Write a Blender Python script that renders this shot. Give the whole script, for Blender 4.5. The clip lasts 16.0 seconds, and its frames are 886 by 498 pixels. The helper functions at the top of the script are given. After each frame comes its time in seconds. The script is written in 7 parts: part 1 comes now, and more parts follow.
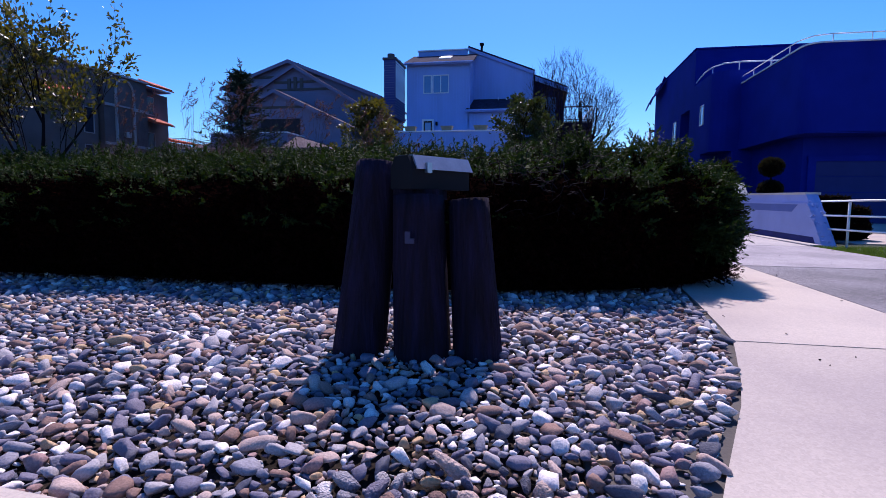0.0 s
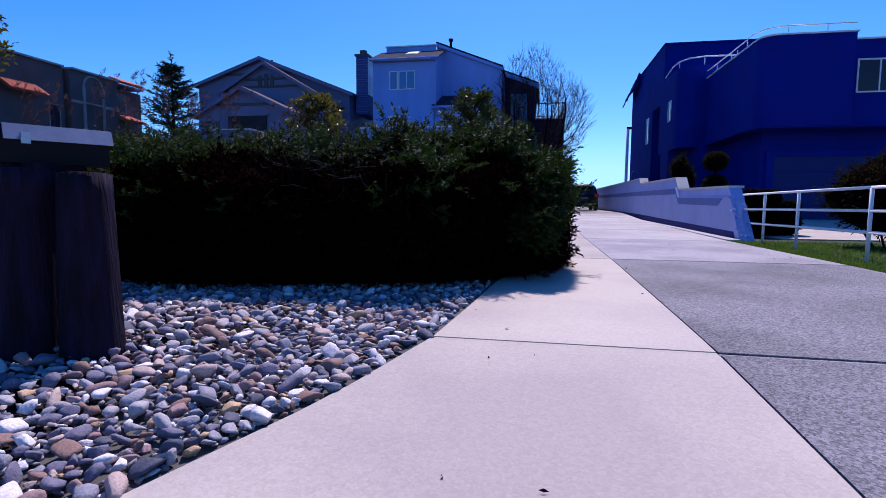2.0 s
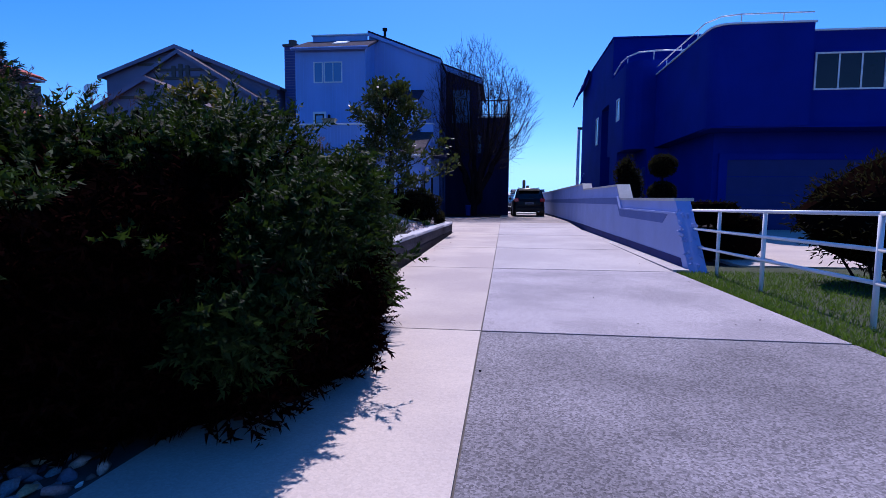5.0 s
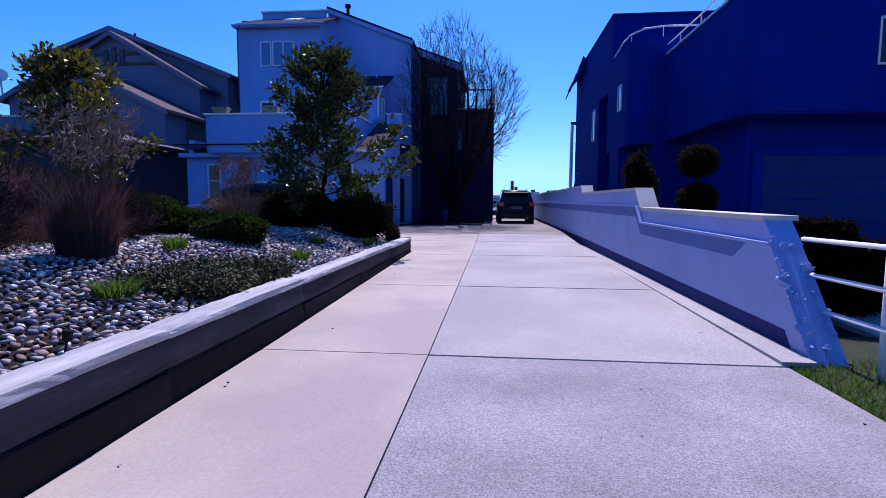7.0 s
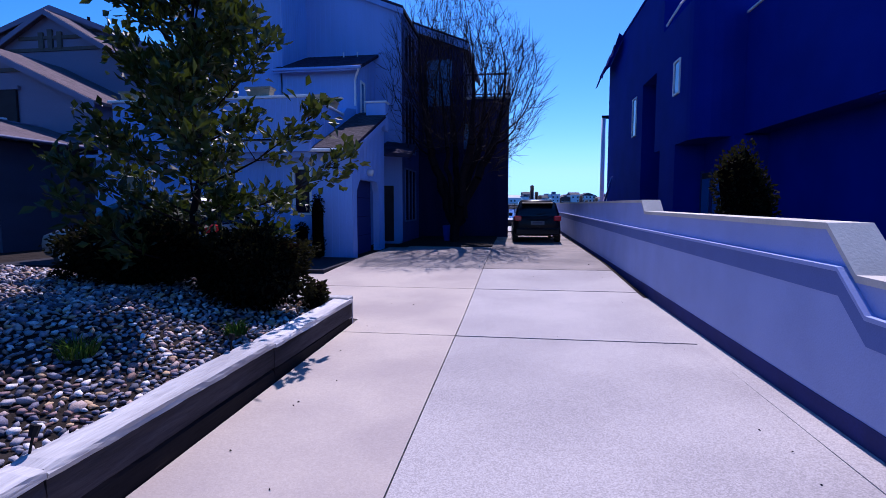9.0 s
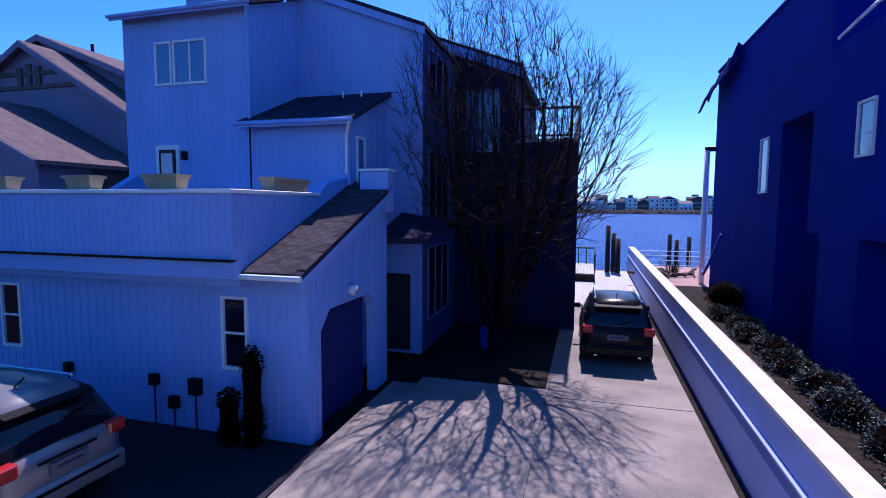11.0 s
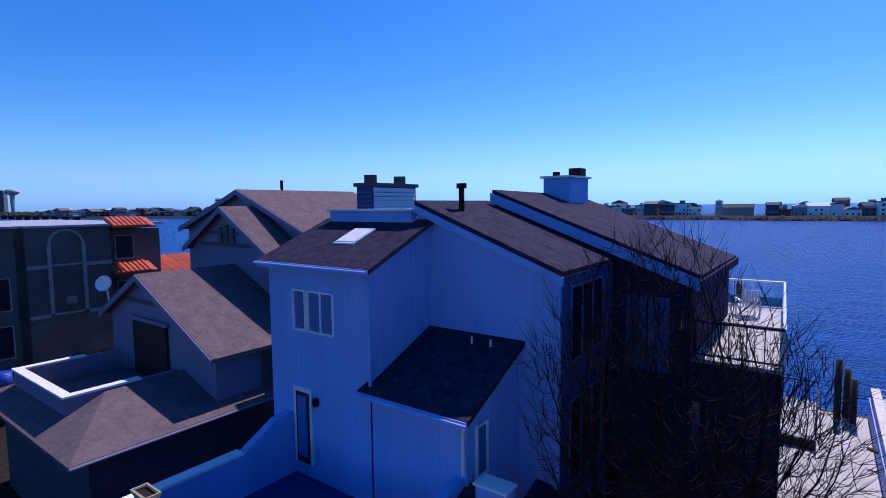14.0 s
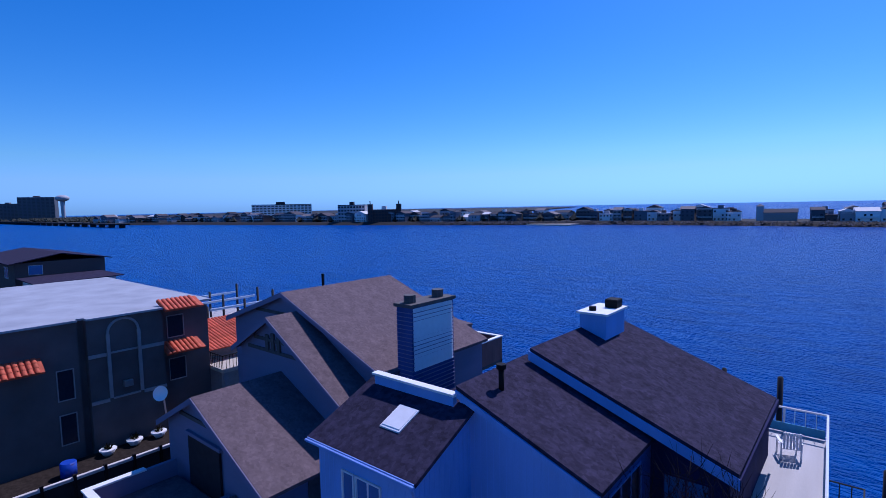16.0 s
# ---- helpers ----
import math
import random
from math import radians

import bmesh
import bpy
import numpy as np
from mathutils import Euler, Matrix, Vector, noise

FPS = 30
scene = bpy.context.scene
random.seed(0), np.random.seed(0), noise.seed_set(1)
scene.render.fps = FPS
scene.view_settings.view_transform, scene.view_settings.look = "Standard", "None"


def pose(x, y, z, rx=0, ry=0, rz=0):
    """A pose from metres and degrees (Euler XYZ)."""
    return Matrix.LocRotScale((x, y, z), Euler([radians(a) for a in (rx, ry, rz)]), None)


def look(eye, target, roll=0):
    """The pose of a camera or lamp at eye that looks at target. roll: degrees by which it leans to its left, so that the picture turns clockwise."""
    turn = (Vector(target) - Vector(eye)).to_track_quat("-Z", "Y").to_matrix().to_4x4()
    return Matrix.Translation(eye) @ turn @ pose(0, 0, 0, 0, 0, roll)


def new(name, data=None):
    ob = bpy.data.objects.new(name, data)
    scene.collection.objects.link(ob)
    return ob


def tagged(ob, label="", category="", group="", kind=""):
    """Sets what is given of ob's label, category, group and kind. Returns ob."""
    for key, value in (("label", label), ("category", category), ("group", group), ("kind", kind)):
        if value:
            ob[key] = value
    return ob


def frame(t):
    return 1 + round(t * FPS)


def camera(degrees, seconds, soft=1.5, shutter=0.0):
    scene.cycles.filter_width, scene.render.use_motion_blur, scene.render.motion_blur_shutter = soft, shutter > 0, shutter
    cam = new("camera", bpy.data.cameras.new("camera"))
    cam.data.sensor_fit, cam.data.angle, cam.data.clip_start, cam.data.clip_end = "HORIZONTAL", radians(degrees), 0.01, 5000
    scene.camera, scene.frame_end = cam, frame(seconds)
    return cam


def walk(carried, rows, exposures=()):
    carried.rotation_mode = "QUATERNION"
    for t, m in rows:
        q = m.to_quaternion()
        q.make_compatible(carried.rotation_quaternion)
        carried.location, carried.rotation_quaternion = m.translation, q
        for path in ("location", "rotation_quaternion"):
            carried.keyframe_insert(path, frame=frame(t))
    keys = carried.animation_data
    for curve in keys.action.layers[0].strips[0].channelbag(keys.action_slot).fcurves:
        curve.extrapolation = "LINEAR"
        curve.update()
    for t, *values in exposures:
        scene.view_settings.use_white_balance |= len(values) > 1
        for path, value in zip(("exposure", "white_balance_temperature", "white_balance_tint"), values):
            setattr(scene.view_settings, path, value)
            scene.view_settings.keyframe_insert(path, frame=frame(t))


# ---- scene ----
# ---------- camera ----------
cam = camera(81.4, 16.0, soft=0.6)
METRES, EYE, TILT, LEAN, TURN = 36.0, 0.9, 0.0, 0.0, 10.7
ROWS = [
    (0.0, 0.0, 0.0, 0.0, 0.05, -5.12, -0.54),
    (0.5, 0.0106, 0.0028, -0.0006, 0.0, -5.15, -0.49),
    (1.0, 0.0243, 0.0053, -0.0013, 0.01, -5.13, -0.49),
    (1.5, 0.0406, 0.0078, -0.0022, 0.07, -5.14, -0.45),
    (2.0, 0.0586, 0.0108, -0.0031, 0.11, -5.16, -0.45),
    (2.5, 0.0742, 0.0158, -0.0035, 0.11, -5.15, -0.47),
    (3.0, 0.0843, 0.0248, -0.004, 0.04, -5.15, -0.47),
    (3.5, 0.0914, 0.0373, -0.0044, -0.59, -5.15, -0.48),
    (4.0, 0.0966, 0.0522, -0.0016, -2.06, -5.16, -0.5),
    (6.5, 0.1309, 0.1778, 0.0123, -4.64, -5.07, -0.26),
    (7.0, 0.1413, 0.2119, 0.0125, -4.87, -5.06, -0.22),
    (7.5, 0.152, 0.2487, 0.0138, -5.03, -5.04, -0.13),
    (8.0, 0.1613, 0.2875, 0.0147, -4.83, -4.98, -0.01),
    (10.5, 0.2003, 0.5024, 0.0749, 2.95, -4.73, -0.34),
    (11.0, 0.2106, 0.5456, 0.1017, 5.1, -4.87, -0.3),
    (11.5, 0.2201, 0.5857, 0.1308, 8.56, -4.93, -0.1),
    (12.0, 0.2244, 0.6083, 0.1611, 13.64, -5.04, 0.11),
    (12.5, 0.2255, 0.6127, 0.1891, 18.78, -5.1, 0.18),
    (13.0, 0.2287, 0.6168, 0.2167, 21.89, -5.03, 0.27),
    (13.5, 0.2319, 0.6201, 0.2478, 23.83, -4.92, 0.43),
    (14.0, 0.2322, 0.62, 0.2805, 25.68, -4.81, 0.61),
    (14.5, 0.23, 0.6204, 0.3152, 26.91, -4.78, 0.74),
    (15.0, 0.2288, 0.6189, 0.3508, 27.74, -4.77, 0.87),
    (15.5, 0.2296, 0.6154, 0.388, 28.52, -4.78, 1.02),
    (16.0, 0.2293, 0.613, 0.4266, 29.1, -4.74, 1.11),
]
walk(cam, [(t, pose(0, 0, EYE, TILT, LEAN, TURN) @ pose(METRES * x, METRES * y, METRES * z, 90 + pitch, roll, yaw)) for t, x, y, z, yaw, pitch, roll in ROWS],
     exposures=[(0.0, 0.5, 5850, 17), (0.8, 0.46, 5800, 17), (1.8, 0.38, 5600, 17), (4.0, 0.33, 5400, 19), (8.0, 0.36, 5350, 19), (10.3, 0.5, 5450, 19), (11.3, 0.8, 5650, 20), (12.0, 1.0, 5800, 20), (12.5, 0.77, 5700, 18), (13.5, 0.26, 5600, 17), (14.5, 0.12, 5450, 17), (16.0, -0.05, 5100, 17)])

# ---------- world and sun ----------
SUN_EL, SUN_AZ = radians(53.0), radians(0.4)
world = bpy.data.worlds.new("sky")
scene.world = world
world.use_nodes = True
wn = world.node_tree
sky = wn.nodes.new("ShaderNodeTexSky")
sky.sky_type = "NISHITA"
sky.sun_disc = False
sky.sun_elevation, sky.sun_rotation = SUN_EL, SUN_AZ
sky.air_density, sky.dust_density, sky.ozone_density = 1.0, 0.45, 1.5
back = wn.nodes["Background"]
back.inputs["Strength"].default_value = 0.1
tint = wn.nodes.new("ShaderNodeMix")          # clear deep-blue air
tint.data_type, tint.blend_type = "RGBA", "MULTIPLY"
tint.inputs[0].default_value = 1.0
tint.inputs[7].default_value = (0.62, 0.855, 1.17, 1)
rich = wn.nodes.new("ShaderNodeHueSaturation")
rich.inputs["Saturation"].default_value = 1.4
split, join = wn.nodes.new("ShaderNodeSeparateColor"), wn.nodes.new("ShaderNodeCombineColor")
wn.links.new(sky.outputs["Color"], split.inputs["Color"])
for chan, op, k in (("Red", "MINIMUM", 0.86), ("Blue", "MAXIMUM", 1.1)):      # sea air: the haze stays white-blue
    lim, pick = wn.nodes.new("ShaderNodeMath"), wn.nodes.new("ShaderNodeMath")
    lim.operation, pick.operation = "MULTIPLY", op
    lim.inputs[1].default_value = k
    wn.links.new(split.outputs["Green"], lim.inputs[0])
    wn.links.new(split.outputs[chan], pick.inputs[0])
    wn.links.new(lim.outputs["Value"], pick.inputs[1])
    wn.links.new(pick.outputs["Value"], join.inputs[chan])
wn.links.new(split.outputs["Green"], join.inputs["Green"])
wn.links.new(join.outputs["Color"], rich.inputs["Color"])
wn.links.new(rich.outputs["Color"], tint.inputs[6])
wn.links.new(tint.outputs[2], back.inputs["Color"])
sun = new("sun", bpy.data.lights.new("sun", "SUN"))
sun.data.energy, sun.data.angle, sun.data.color = 4.6, radians(0.55), (1.0, 0.84, 0.78)
to_sun = Vector((math.sin(SUN_AZ) * math.cos(SUN_EL), math.cos(SUN_AZ) * math.cos(SUN_EL), math.sin(SUN_EL)))
sun.matrix_world = look(to_sun * 200, (0, 0, 0))

# ---------- materials ----------
MATS = {}


def mat(name, col, rough=0.8, var=0.25, scale=6.0, fine=60.0, bump=0.15, metal=0.0, col2=None, per="none", spec=0.4, stretch=(1, 1, 1), spread=0.0, dist=0.01):
    """A two-scale noise material. per: 'island' or 'object' varies the tone piece by piece."""
    m = bpy.data.materials.new(name)
    m.use_nodes = True
    nt = m.node_tree
    b = nt.nodes["Principled BSDF"]
    N = lambda k: nt.nodes.new(k)
    L = nt.links.new
    tc, mp = N("ShaderNodeTexCoord"), N("ShaderNodeMapping")
    mp.inputs["Scale"].default_value = stretch
    L(tc.outputs["Object"], mp.inputs["Vector"])
    n1, n2 = N("ShaderNodeTexNoise"), N("ShaderNodeTexNoise")
    n1.inputs["Scale"].default_value, n1.inputs["Detail"].default_value = scale, 5
    n2.inputs["Scale"].default_value, n2.inputs["Detail"].default_value = fine, 4
    for n in (n1, n2):
        L(mp.outputs["Vector"], n.inputs["Vector"])
    r = N("ShaderNodeValToRGB")
    c2 = col2 or tuple(c * (1 - var) for c in col)
    r.color_ramp.elements[0].position, r.color_ramp.elements[1].position = 0.3, 0.7
    r.color_ramp.elements[0].color, r.color_ramp.elements[1].color = (*c2, 1), (*col, 1)
    L(n1.outputs["Fac"], r.inputs["Fac"])
    hv = N("ShaderNodeHueSaturation")
    L(r.outputs["Color"], hv.inputs["Color"])
    mr = N("ShaderNodeMapRange")
    mr.inputs["To Min"].default_value, mr.inputs["To Max"].default_value = 1 - var * 0.7, 1 + var * 0.7
    L(n2.outputs["Fac"], mr.inputs["Value"])
    val = mr.outputs["Result"]
    if per != "none":
        src = N("ShaderNodeNewGeometry").outputs["Random Per Island"] if per == "island" else N("ShaderNodeObjectInfo").outputs["Random"]
        m2 = N("ShaderNodeMapRange")
        m2.inputs["To Min"].default_value, m2.inputs["To Max"].default_value = 1 - spread, 1 + spread
        L(src, m2.inputs["Value"])
        mu = N("ShaderNodeMath")
        mu.operation = "MULTIPLY"
        L(val, mu.inputs[0])
        L(m2.outputs["Result"], mu.inputs[1])
        val = mu.outputs["Value"]
    L(val, hv.inputs["Value"])
    L(hv.outputs["Color"], b.inputs["Base Color"])
    b.inputs["Roughness"].default_value, b.inputs["Metallic"].default_value = rough, metal
    b.inputs["Specular IOR Level"].default_value = spec
    if bump:
        bp = N("ShaderNodeBump")
        bp.inputs["Strength"].default_value, bp.inputs["Distance"].default_value = bump, dist
        L(n2.outputs["Fac"], bp.inputs["Height"])
        L(bp.outputs["Normal"], b.inputs["Normal"])
    MATS[name] = m
    return m


def ramp_mat(name, stops, rough, per, bump=0.2, fine=40.0, spec=0.3, var=0.3, dist=0.01):
    """Piece-by-piece colours out of a ramp, with fine grain on top."""
    m = mat(name, (0.5, 0.5, 0.5), rough, var, 12, fine, bump, spec=spec, dist=dist)
    nt = m.node_tree
    L = nt.links.new
    src = nt.nodes.new("ShaderNodeNewGeometry").outputs["Random Per Island"] if per == "island" else nt.nodes.new("ShaderNodeObjectInfo").outputs["Random"]
    r = nt.nodes.new("ShaderNodeValToRGB")
    r.color_ramp.interpolation = "CONSTANT"
    els = r.color_ramp.elements
    while len(els) < len(stops):
        els.new(0.5)
    for e, (p, c) in zip(els, stops):
        e.position, e.color = p, (*c, 1)
    L(src, r.inputs["Fac"])
    hv = next(n for n in nt.nodes if n.type == "HUE_SAT")
    L(r.outputs["Color"], hv.inputs["Color"])
    return m


STONES = [(0.0, (0.36, 0.33, 0.345)), (0.13, (0.68, 0.62, 0.61)), (0.22, (0.165, 0.15, 0.2)), (0.40, (0.44, 0.33, 0.29)), (0.52, (0.70, 0.65, 0.62)), (0.58, (0.23, 0.14, 0.115)),
          (0.68, (0.26, 0.245, 0.28)), (0.80, (0.48, 0.325, 0.19)), (0.85, (0.09, 0.09, 0.12)), (0.94, (0.30, 0.19, 0.18))]
M_stone = ramp_mat("river_stone", STONES, 0.7, "island", 0.5, 110.0, 0.2, 0.75, 0.006)
M_stone_ob = ramp_mat("river_stone_single", STONES, 0.7, "object", 0.5, 5.0, 0.2, 0.75, 0.15)
M_soil = mat("soil", (0.035, 0.028, 0.025), 0.95, 0.5, 5, 40, 0.5, dist=0.03, spec=0.05)
M_walk = mat("smooth_concrete", (0.47, 0.405, 0.345), 0.8, 0.2, 0.55, 90, 0.12, per="object", spread=0.05, spec=0.2, col2=(0.37, 0.315, 0.285))
M_aggr = mat("exposed_aggregate", (0.215, 0.2, 0.215), 0.85, 0.3, 0.9, 300, 0.6, per="object", spread=0.05, dist=0.006, spec=0.2)
M_worn = mat("worn_concrete", (0.42, 0.385, 0.37), 0.85, 0.26, 0.5, 60, 0.4, per="object", spread=0.05, dist=0.005, spec=0.2, col2=(0.345, 0.315, 0.31))
M_mid = mat("scoured_aggregate", (0.345, 0.315, 0.325), 0.85, 0.3, 0.8, 240, 0.6, per="object", spread=0.05, dist=0.006, spec=0.2, col2=(0.25, 0.228, 0.24))
M_old = mat("stained_old_concrete", (0.29, 0.25, 0.225), 0.85, 0.3, 0.7, 50, 0.4, per="object", spread=0.08, dist=0.005, spec=0.2, col2=(0.19, 0.165, 0.155))
M_joint = mat("joint_dirt", (0.10, 0.09, 0.085), 0.95, 0.3)
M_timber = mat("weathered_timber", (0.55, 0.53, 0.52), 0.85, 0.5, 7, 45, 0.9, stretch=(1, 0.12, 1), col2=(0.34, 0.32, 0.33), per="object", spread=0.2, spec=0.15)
M_timber_dark = mat("dark_timber_and_shade", (0.022, 0.018, 0.02), 0.85, 0.5, 3, 45, 0.5, stretch=(1, 0.12, 1), per="object", spread=0.2, spec=0.1)
M_timber_side = mat("weathered_timber_in_shade", (0.075, 0.066, 0.075), 0.85, 0.5, 6, 45, 0.9, stretch=(1, 0.12, 1), col2=(0.02, 0.017, 0.02), per="object", spread=0.2, spec=0.1)
M_post = mat("aged_post_wood", (0.021, 0.015, 0.034), 0.85, 0.5, 22, 60, 0.9, stretch=(1, 1, 0.06), col2=(0.012, 0.008, 0.010), dist=0.02, spec=0.06)
M_white = mat("white_stucco", (0.325, 0.385, 0.68), 0.85, 0.12, 1.5, 70, 0.25)
M_band = mat("blue_grey_shade_and_frames", (0.12, 0.17, 0.42), 0.8, 0.15, 2, 70, 0.2)
M_base_strip = mat("dark_navy_strip", (0.018, 0.024, 0.15), 0.9, 0.3, 3, 40, 0.2)
M_siding = mat("pale_blue_siding", (0.27, 0.39, 0.76), 0.75, 0.14, 1.2, 50, 0.15, stretch=(1, 1, 0.25), spec=0.2)
M_dark_siding = mat("dark_siding_with_shade", (0.022, 0.023, 0.085), 0.8, 0.4, 1.5, 50, 0.3, stretch=(1, 1, 0.2), spec=0.08)
M_side = mat("slate_blue_shade_and_boards", (0.075, 0.095, 0.27), 0.8, 0.25, 1.5, 50, 0.2, stretch=(1, 1, 0.2), spec=0.1)
M_trim = mat("white_trim_paint", (0.72, 0.73, 0.76), 0.6, 0.08, 4, 60, 0.05)
M_shingle = mat("dark_asphalt_shingle", (0.047, 0.041, 0.078), 0.95, 0.45, 3, 70, 0.8, per="island", spread=0.25, dist=0.015, spec=0.08)
M_shingle_ob = mat("loose_shingle", (0.085, 0.072, 0.085), 0.95, 0.6, 9, 70, 0.8, per="object", spread=0.25, spec=0.08)
M_brown_roof = mat("brown_asphalt_shingle", (0.155, 0.118, 0.13), 0.95, 0.25, 2, 55, 0.6, per="island", spread=0.12, dist=0.015, spec=0.12)
M_navy = mat("dark_blue_stucco", (0.012, 0.020, 0.235), 0.85, 0.2, 0.8, 60, 0.25, spec=0.05)
M_nbr = mat("grey_white_siding", (0.185, 0.178, 0.28), 0.75, 0.15, 1.2, 50, 0.15, stretch=(0.25, 0.25, 1))
M_nbr_shade = mat("eave_shade_siding", (0.05, 0.05, 0.085), 0.8, 0.3, 1.2, 50, 0.15, stretch=(0.25, 0.25, 1))
M_nbr_dark = mat("brown_shadow_board", (0.10, 0.09, 0.09), 0.8, 0.3)
M_tan = mat("tan_stucco", (0.15, 0.12, 0.118), 0.9, 0.35, 0.5, 50, 0.3, spec=0.15)
M_tan_trim = mat("pale_stucco_trim", (0.34, 0.3, 0.3), 0.85, 0.2, 2, 50, 0.2)
M_tile = mat("red_clay_tile", (0.55, 0.1, 0.045), 0.7, 0.3, 5, 40, 0.3, per="object", spread=0.2)
M_flat = mat("pale_flat_roofing", (0.36, 0.38, 0.43), 0.8, 0.25, 0.5, 30, 0.2)
M_deck = mat("bleached_decking", (0.44, 0.425, 0.42), 0.8, 0.16, 2, 60, 0.3, stretch=(1, 0.1, 1), per="object", spread=0.03)
M_cope = mat("cream_coping_paint", (0.62, 0.57, 0.5), 0.8, 0.2, 2, 40, 0.25)
M_metal = mat("white_painted_metal", (0.75, 0.76, 0.78), 0.4, 0.06, 5, 60, 0.03)
M_lid = mat("dull_silver_paint", (0.3, 0.31, 0.38), 0.45, 0.2, 8, 60, 0.05, metal=0.25)
M_steel = mat("galvanised_metal", (0.5, 0.5, 0.52), 0.4, 0.15, 5, 60, 0.05, metal=0.9)
M_black = mat("black_plastic", (0.01, 0.009, 0.011), 0.65, 0.2, 5, 60, 0.05, spec=0.12)
M_rubber = mat("tyre_rubber", (0.02, 0.02, 0.02), 0.85, 0.2, 8, 80, 0.2)
# pane colour carries the blue of reflected sky
M_glass = mat("window_glass", (0.07, 0.16, 0.38), 0.04, 0.1, 1, 5, 0.0, spec=1.0)
M_glass_dim = mat("dim_window_glass", (0.010, 0.007, 0.018), 0.08, 0.1, 1, 5, 0.0, spec=0.35)
M_carpaint_b = mat("black_car_paint", (0.010, 0.008, 0.011), 0.3, 0.05, 1, 5, 0.0, spec=0.18)
M_carpaint_w = mat("silver_car_paint", (0.24, 0.235, 0.24), 0.3, 0.05, 1, 5, 0.0, metal=0.3, spec=0.6)
M_carglass = mat("tinted_car_glass", (0.008, 0.009, 0.013), 0.06, 0.1, 1, 5, 0.0, spec=0.5)
M_red = mat("red_lamp_lens", (0.45, 0.02, 0.02), 0.15, 0.2, 20, 60, 0.05, spec=0.8)
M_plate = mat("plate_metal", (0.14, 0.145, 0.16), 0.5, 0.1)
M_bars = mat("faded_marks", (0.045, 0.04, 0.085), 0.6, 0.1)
M_chrome = mat("chrome", (0.7, 0.7, 0.72), 0.15, 0.05, 5, 50, 0, metal=1.0)
M_leaf = mat("glossy_magnolia_leaf", (0.026, 0.04, 0.007), 0.48, 0.4, 3, 30, 0.1, per="island", spread=0.6, spec=0.35)
M_leaf_gold = mat("yellow_green_leaf", (0.05, 0.05, 0.009), 0.4, 0.4, 3, 30, 0.1, per="island", spread=0.5, spec=0.5)
M_juniper = mat("juniper_foliage", (0.022, 0.041, 0.009), 0.7, 0.6, 1.2, 20, 0.1, per="island", spread=0.8, spec=0.08)
M_juniper_dark = mat("shade_brown_twigs", (0.010, 0.0035, 0.0028), 0.9, 0.5, 2, 20, 0.1, per="island", spread=0.6, spec=0.0)
M_apron = mat("apron_paving_and_shade", (0.035, 0.034, 0.042), 0.9, 0.35, 0.6, 40, 0.3, spec=0.1)
M_juniper_core = mat("dark_inner_core", (0.006, 0.003, 0.0025), 0.95, 0.4, 3, 30, 0.5, spec=0.0)
M_conifer = mat("conifer_needles", (0.03, 0.05, 0.022), 0.75, 0.4, 2, 20, 0.1, per="island", spread=0.4)
M_shrub = mat("clipped_shrub_foliage", (0.011, 0.010, 0.006), 0.75, 0.4, 2, 20, 0.1, per="island", spread=0.6, spec=0.04)
M_greyleaf = mat("grey_green_leaf", (0.11, 0.125, 0.11), 0.6, 0.4, 3, 30, 0.1, per="island", spread=0.6, spec=0.3)
M_bark = mat("grey_brown_bark", (0.016, 0.011, 0.014), 0.9, 0.4, 6, 50, 0.6, stretch=(1, 1, 0.2), spec=0.06)
M_twig = mat("bare_twigs", (0.022, 0.015, 0.018), 0.85, 0.4, 6, 50, 0.3, per="island", spread=0.4, spec=0.1)
M_plume = mat("pale_seed_plumes", (0.3, 0.21, 0.17), 0.9, 0.3, 3, 40, 0.1, per="island", spread=0.4, spec=0.1)
M_tawny = mat("tawny_grass", (0.3, 0.16, 0.09), 0.85, 0.4, 3, 40, 0.1, per="island", spread=0.5, spec=0.2)
M_brush = mat("dead_brush", (0.034, 0.019, 0.024), 0.9, 0.5, 2, 30, 0.1, per="island", spread=0.7, spec=0.05)
M_log = mat("cut_log_bark", (0.12, 0.08, 0.06), 0.9, 0.4, 6, 40, 0.4, per="object", spread=0.3)
M_dry = mat("dry_ornamental_grass", (0.052, 0.035, 0.04), 0.85, 0.4, 3, 40, 0.1, per="island", spread=0.5)
M_grass = mat("lawn_grass", (0.065, 0.1, 0.014), 0.8, 0.4, 2, 30, 0.1, per="island", spread=0.5)
M_lawn = mat("lawn_soil", (0.03, 0.045, 0.012), 0.95, 0.5, 4, 60, 0.5, dist=0.03)
M_red_patio = mat("red_patio_brick", (0.40, 0.24, 0.20), 0.9, 0.3, 3, 30, 0.3)
M_land = mat("bare_ground", (0.013, 0.013, 0.017), 0.95, 0.4, 0.3, 8, 0.4)
M_path = mat("trodden_sandy_earth", (0.2, 0.165, 0.14), 0.95, 0.4, 1.5, 30, 0.4)
M_pile = mat("wet_pile_wood", (0.03, 0.026, 0.028), 0.8, 0.3, 3, 40, 0.4)
M_planter = mat("weathered_planter", (0.34, 0.29, 0.2), 0.8, 0.3, 5, 50, 0.3)
M_bluebin = mat("blue_plastic", (0.02, 0.06, 0.4), 0.4, 0.1)
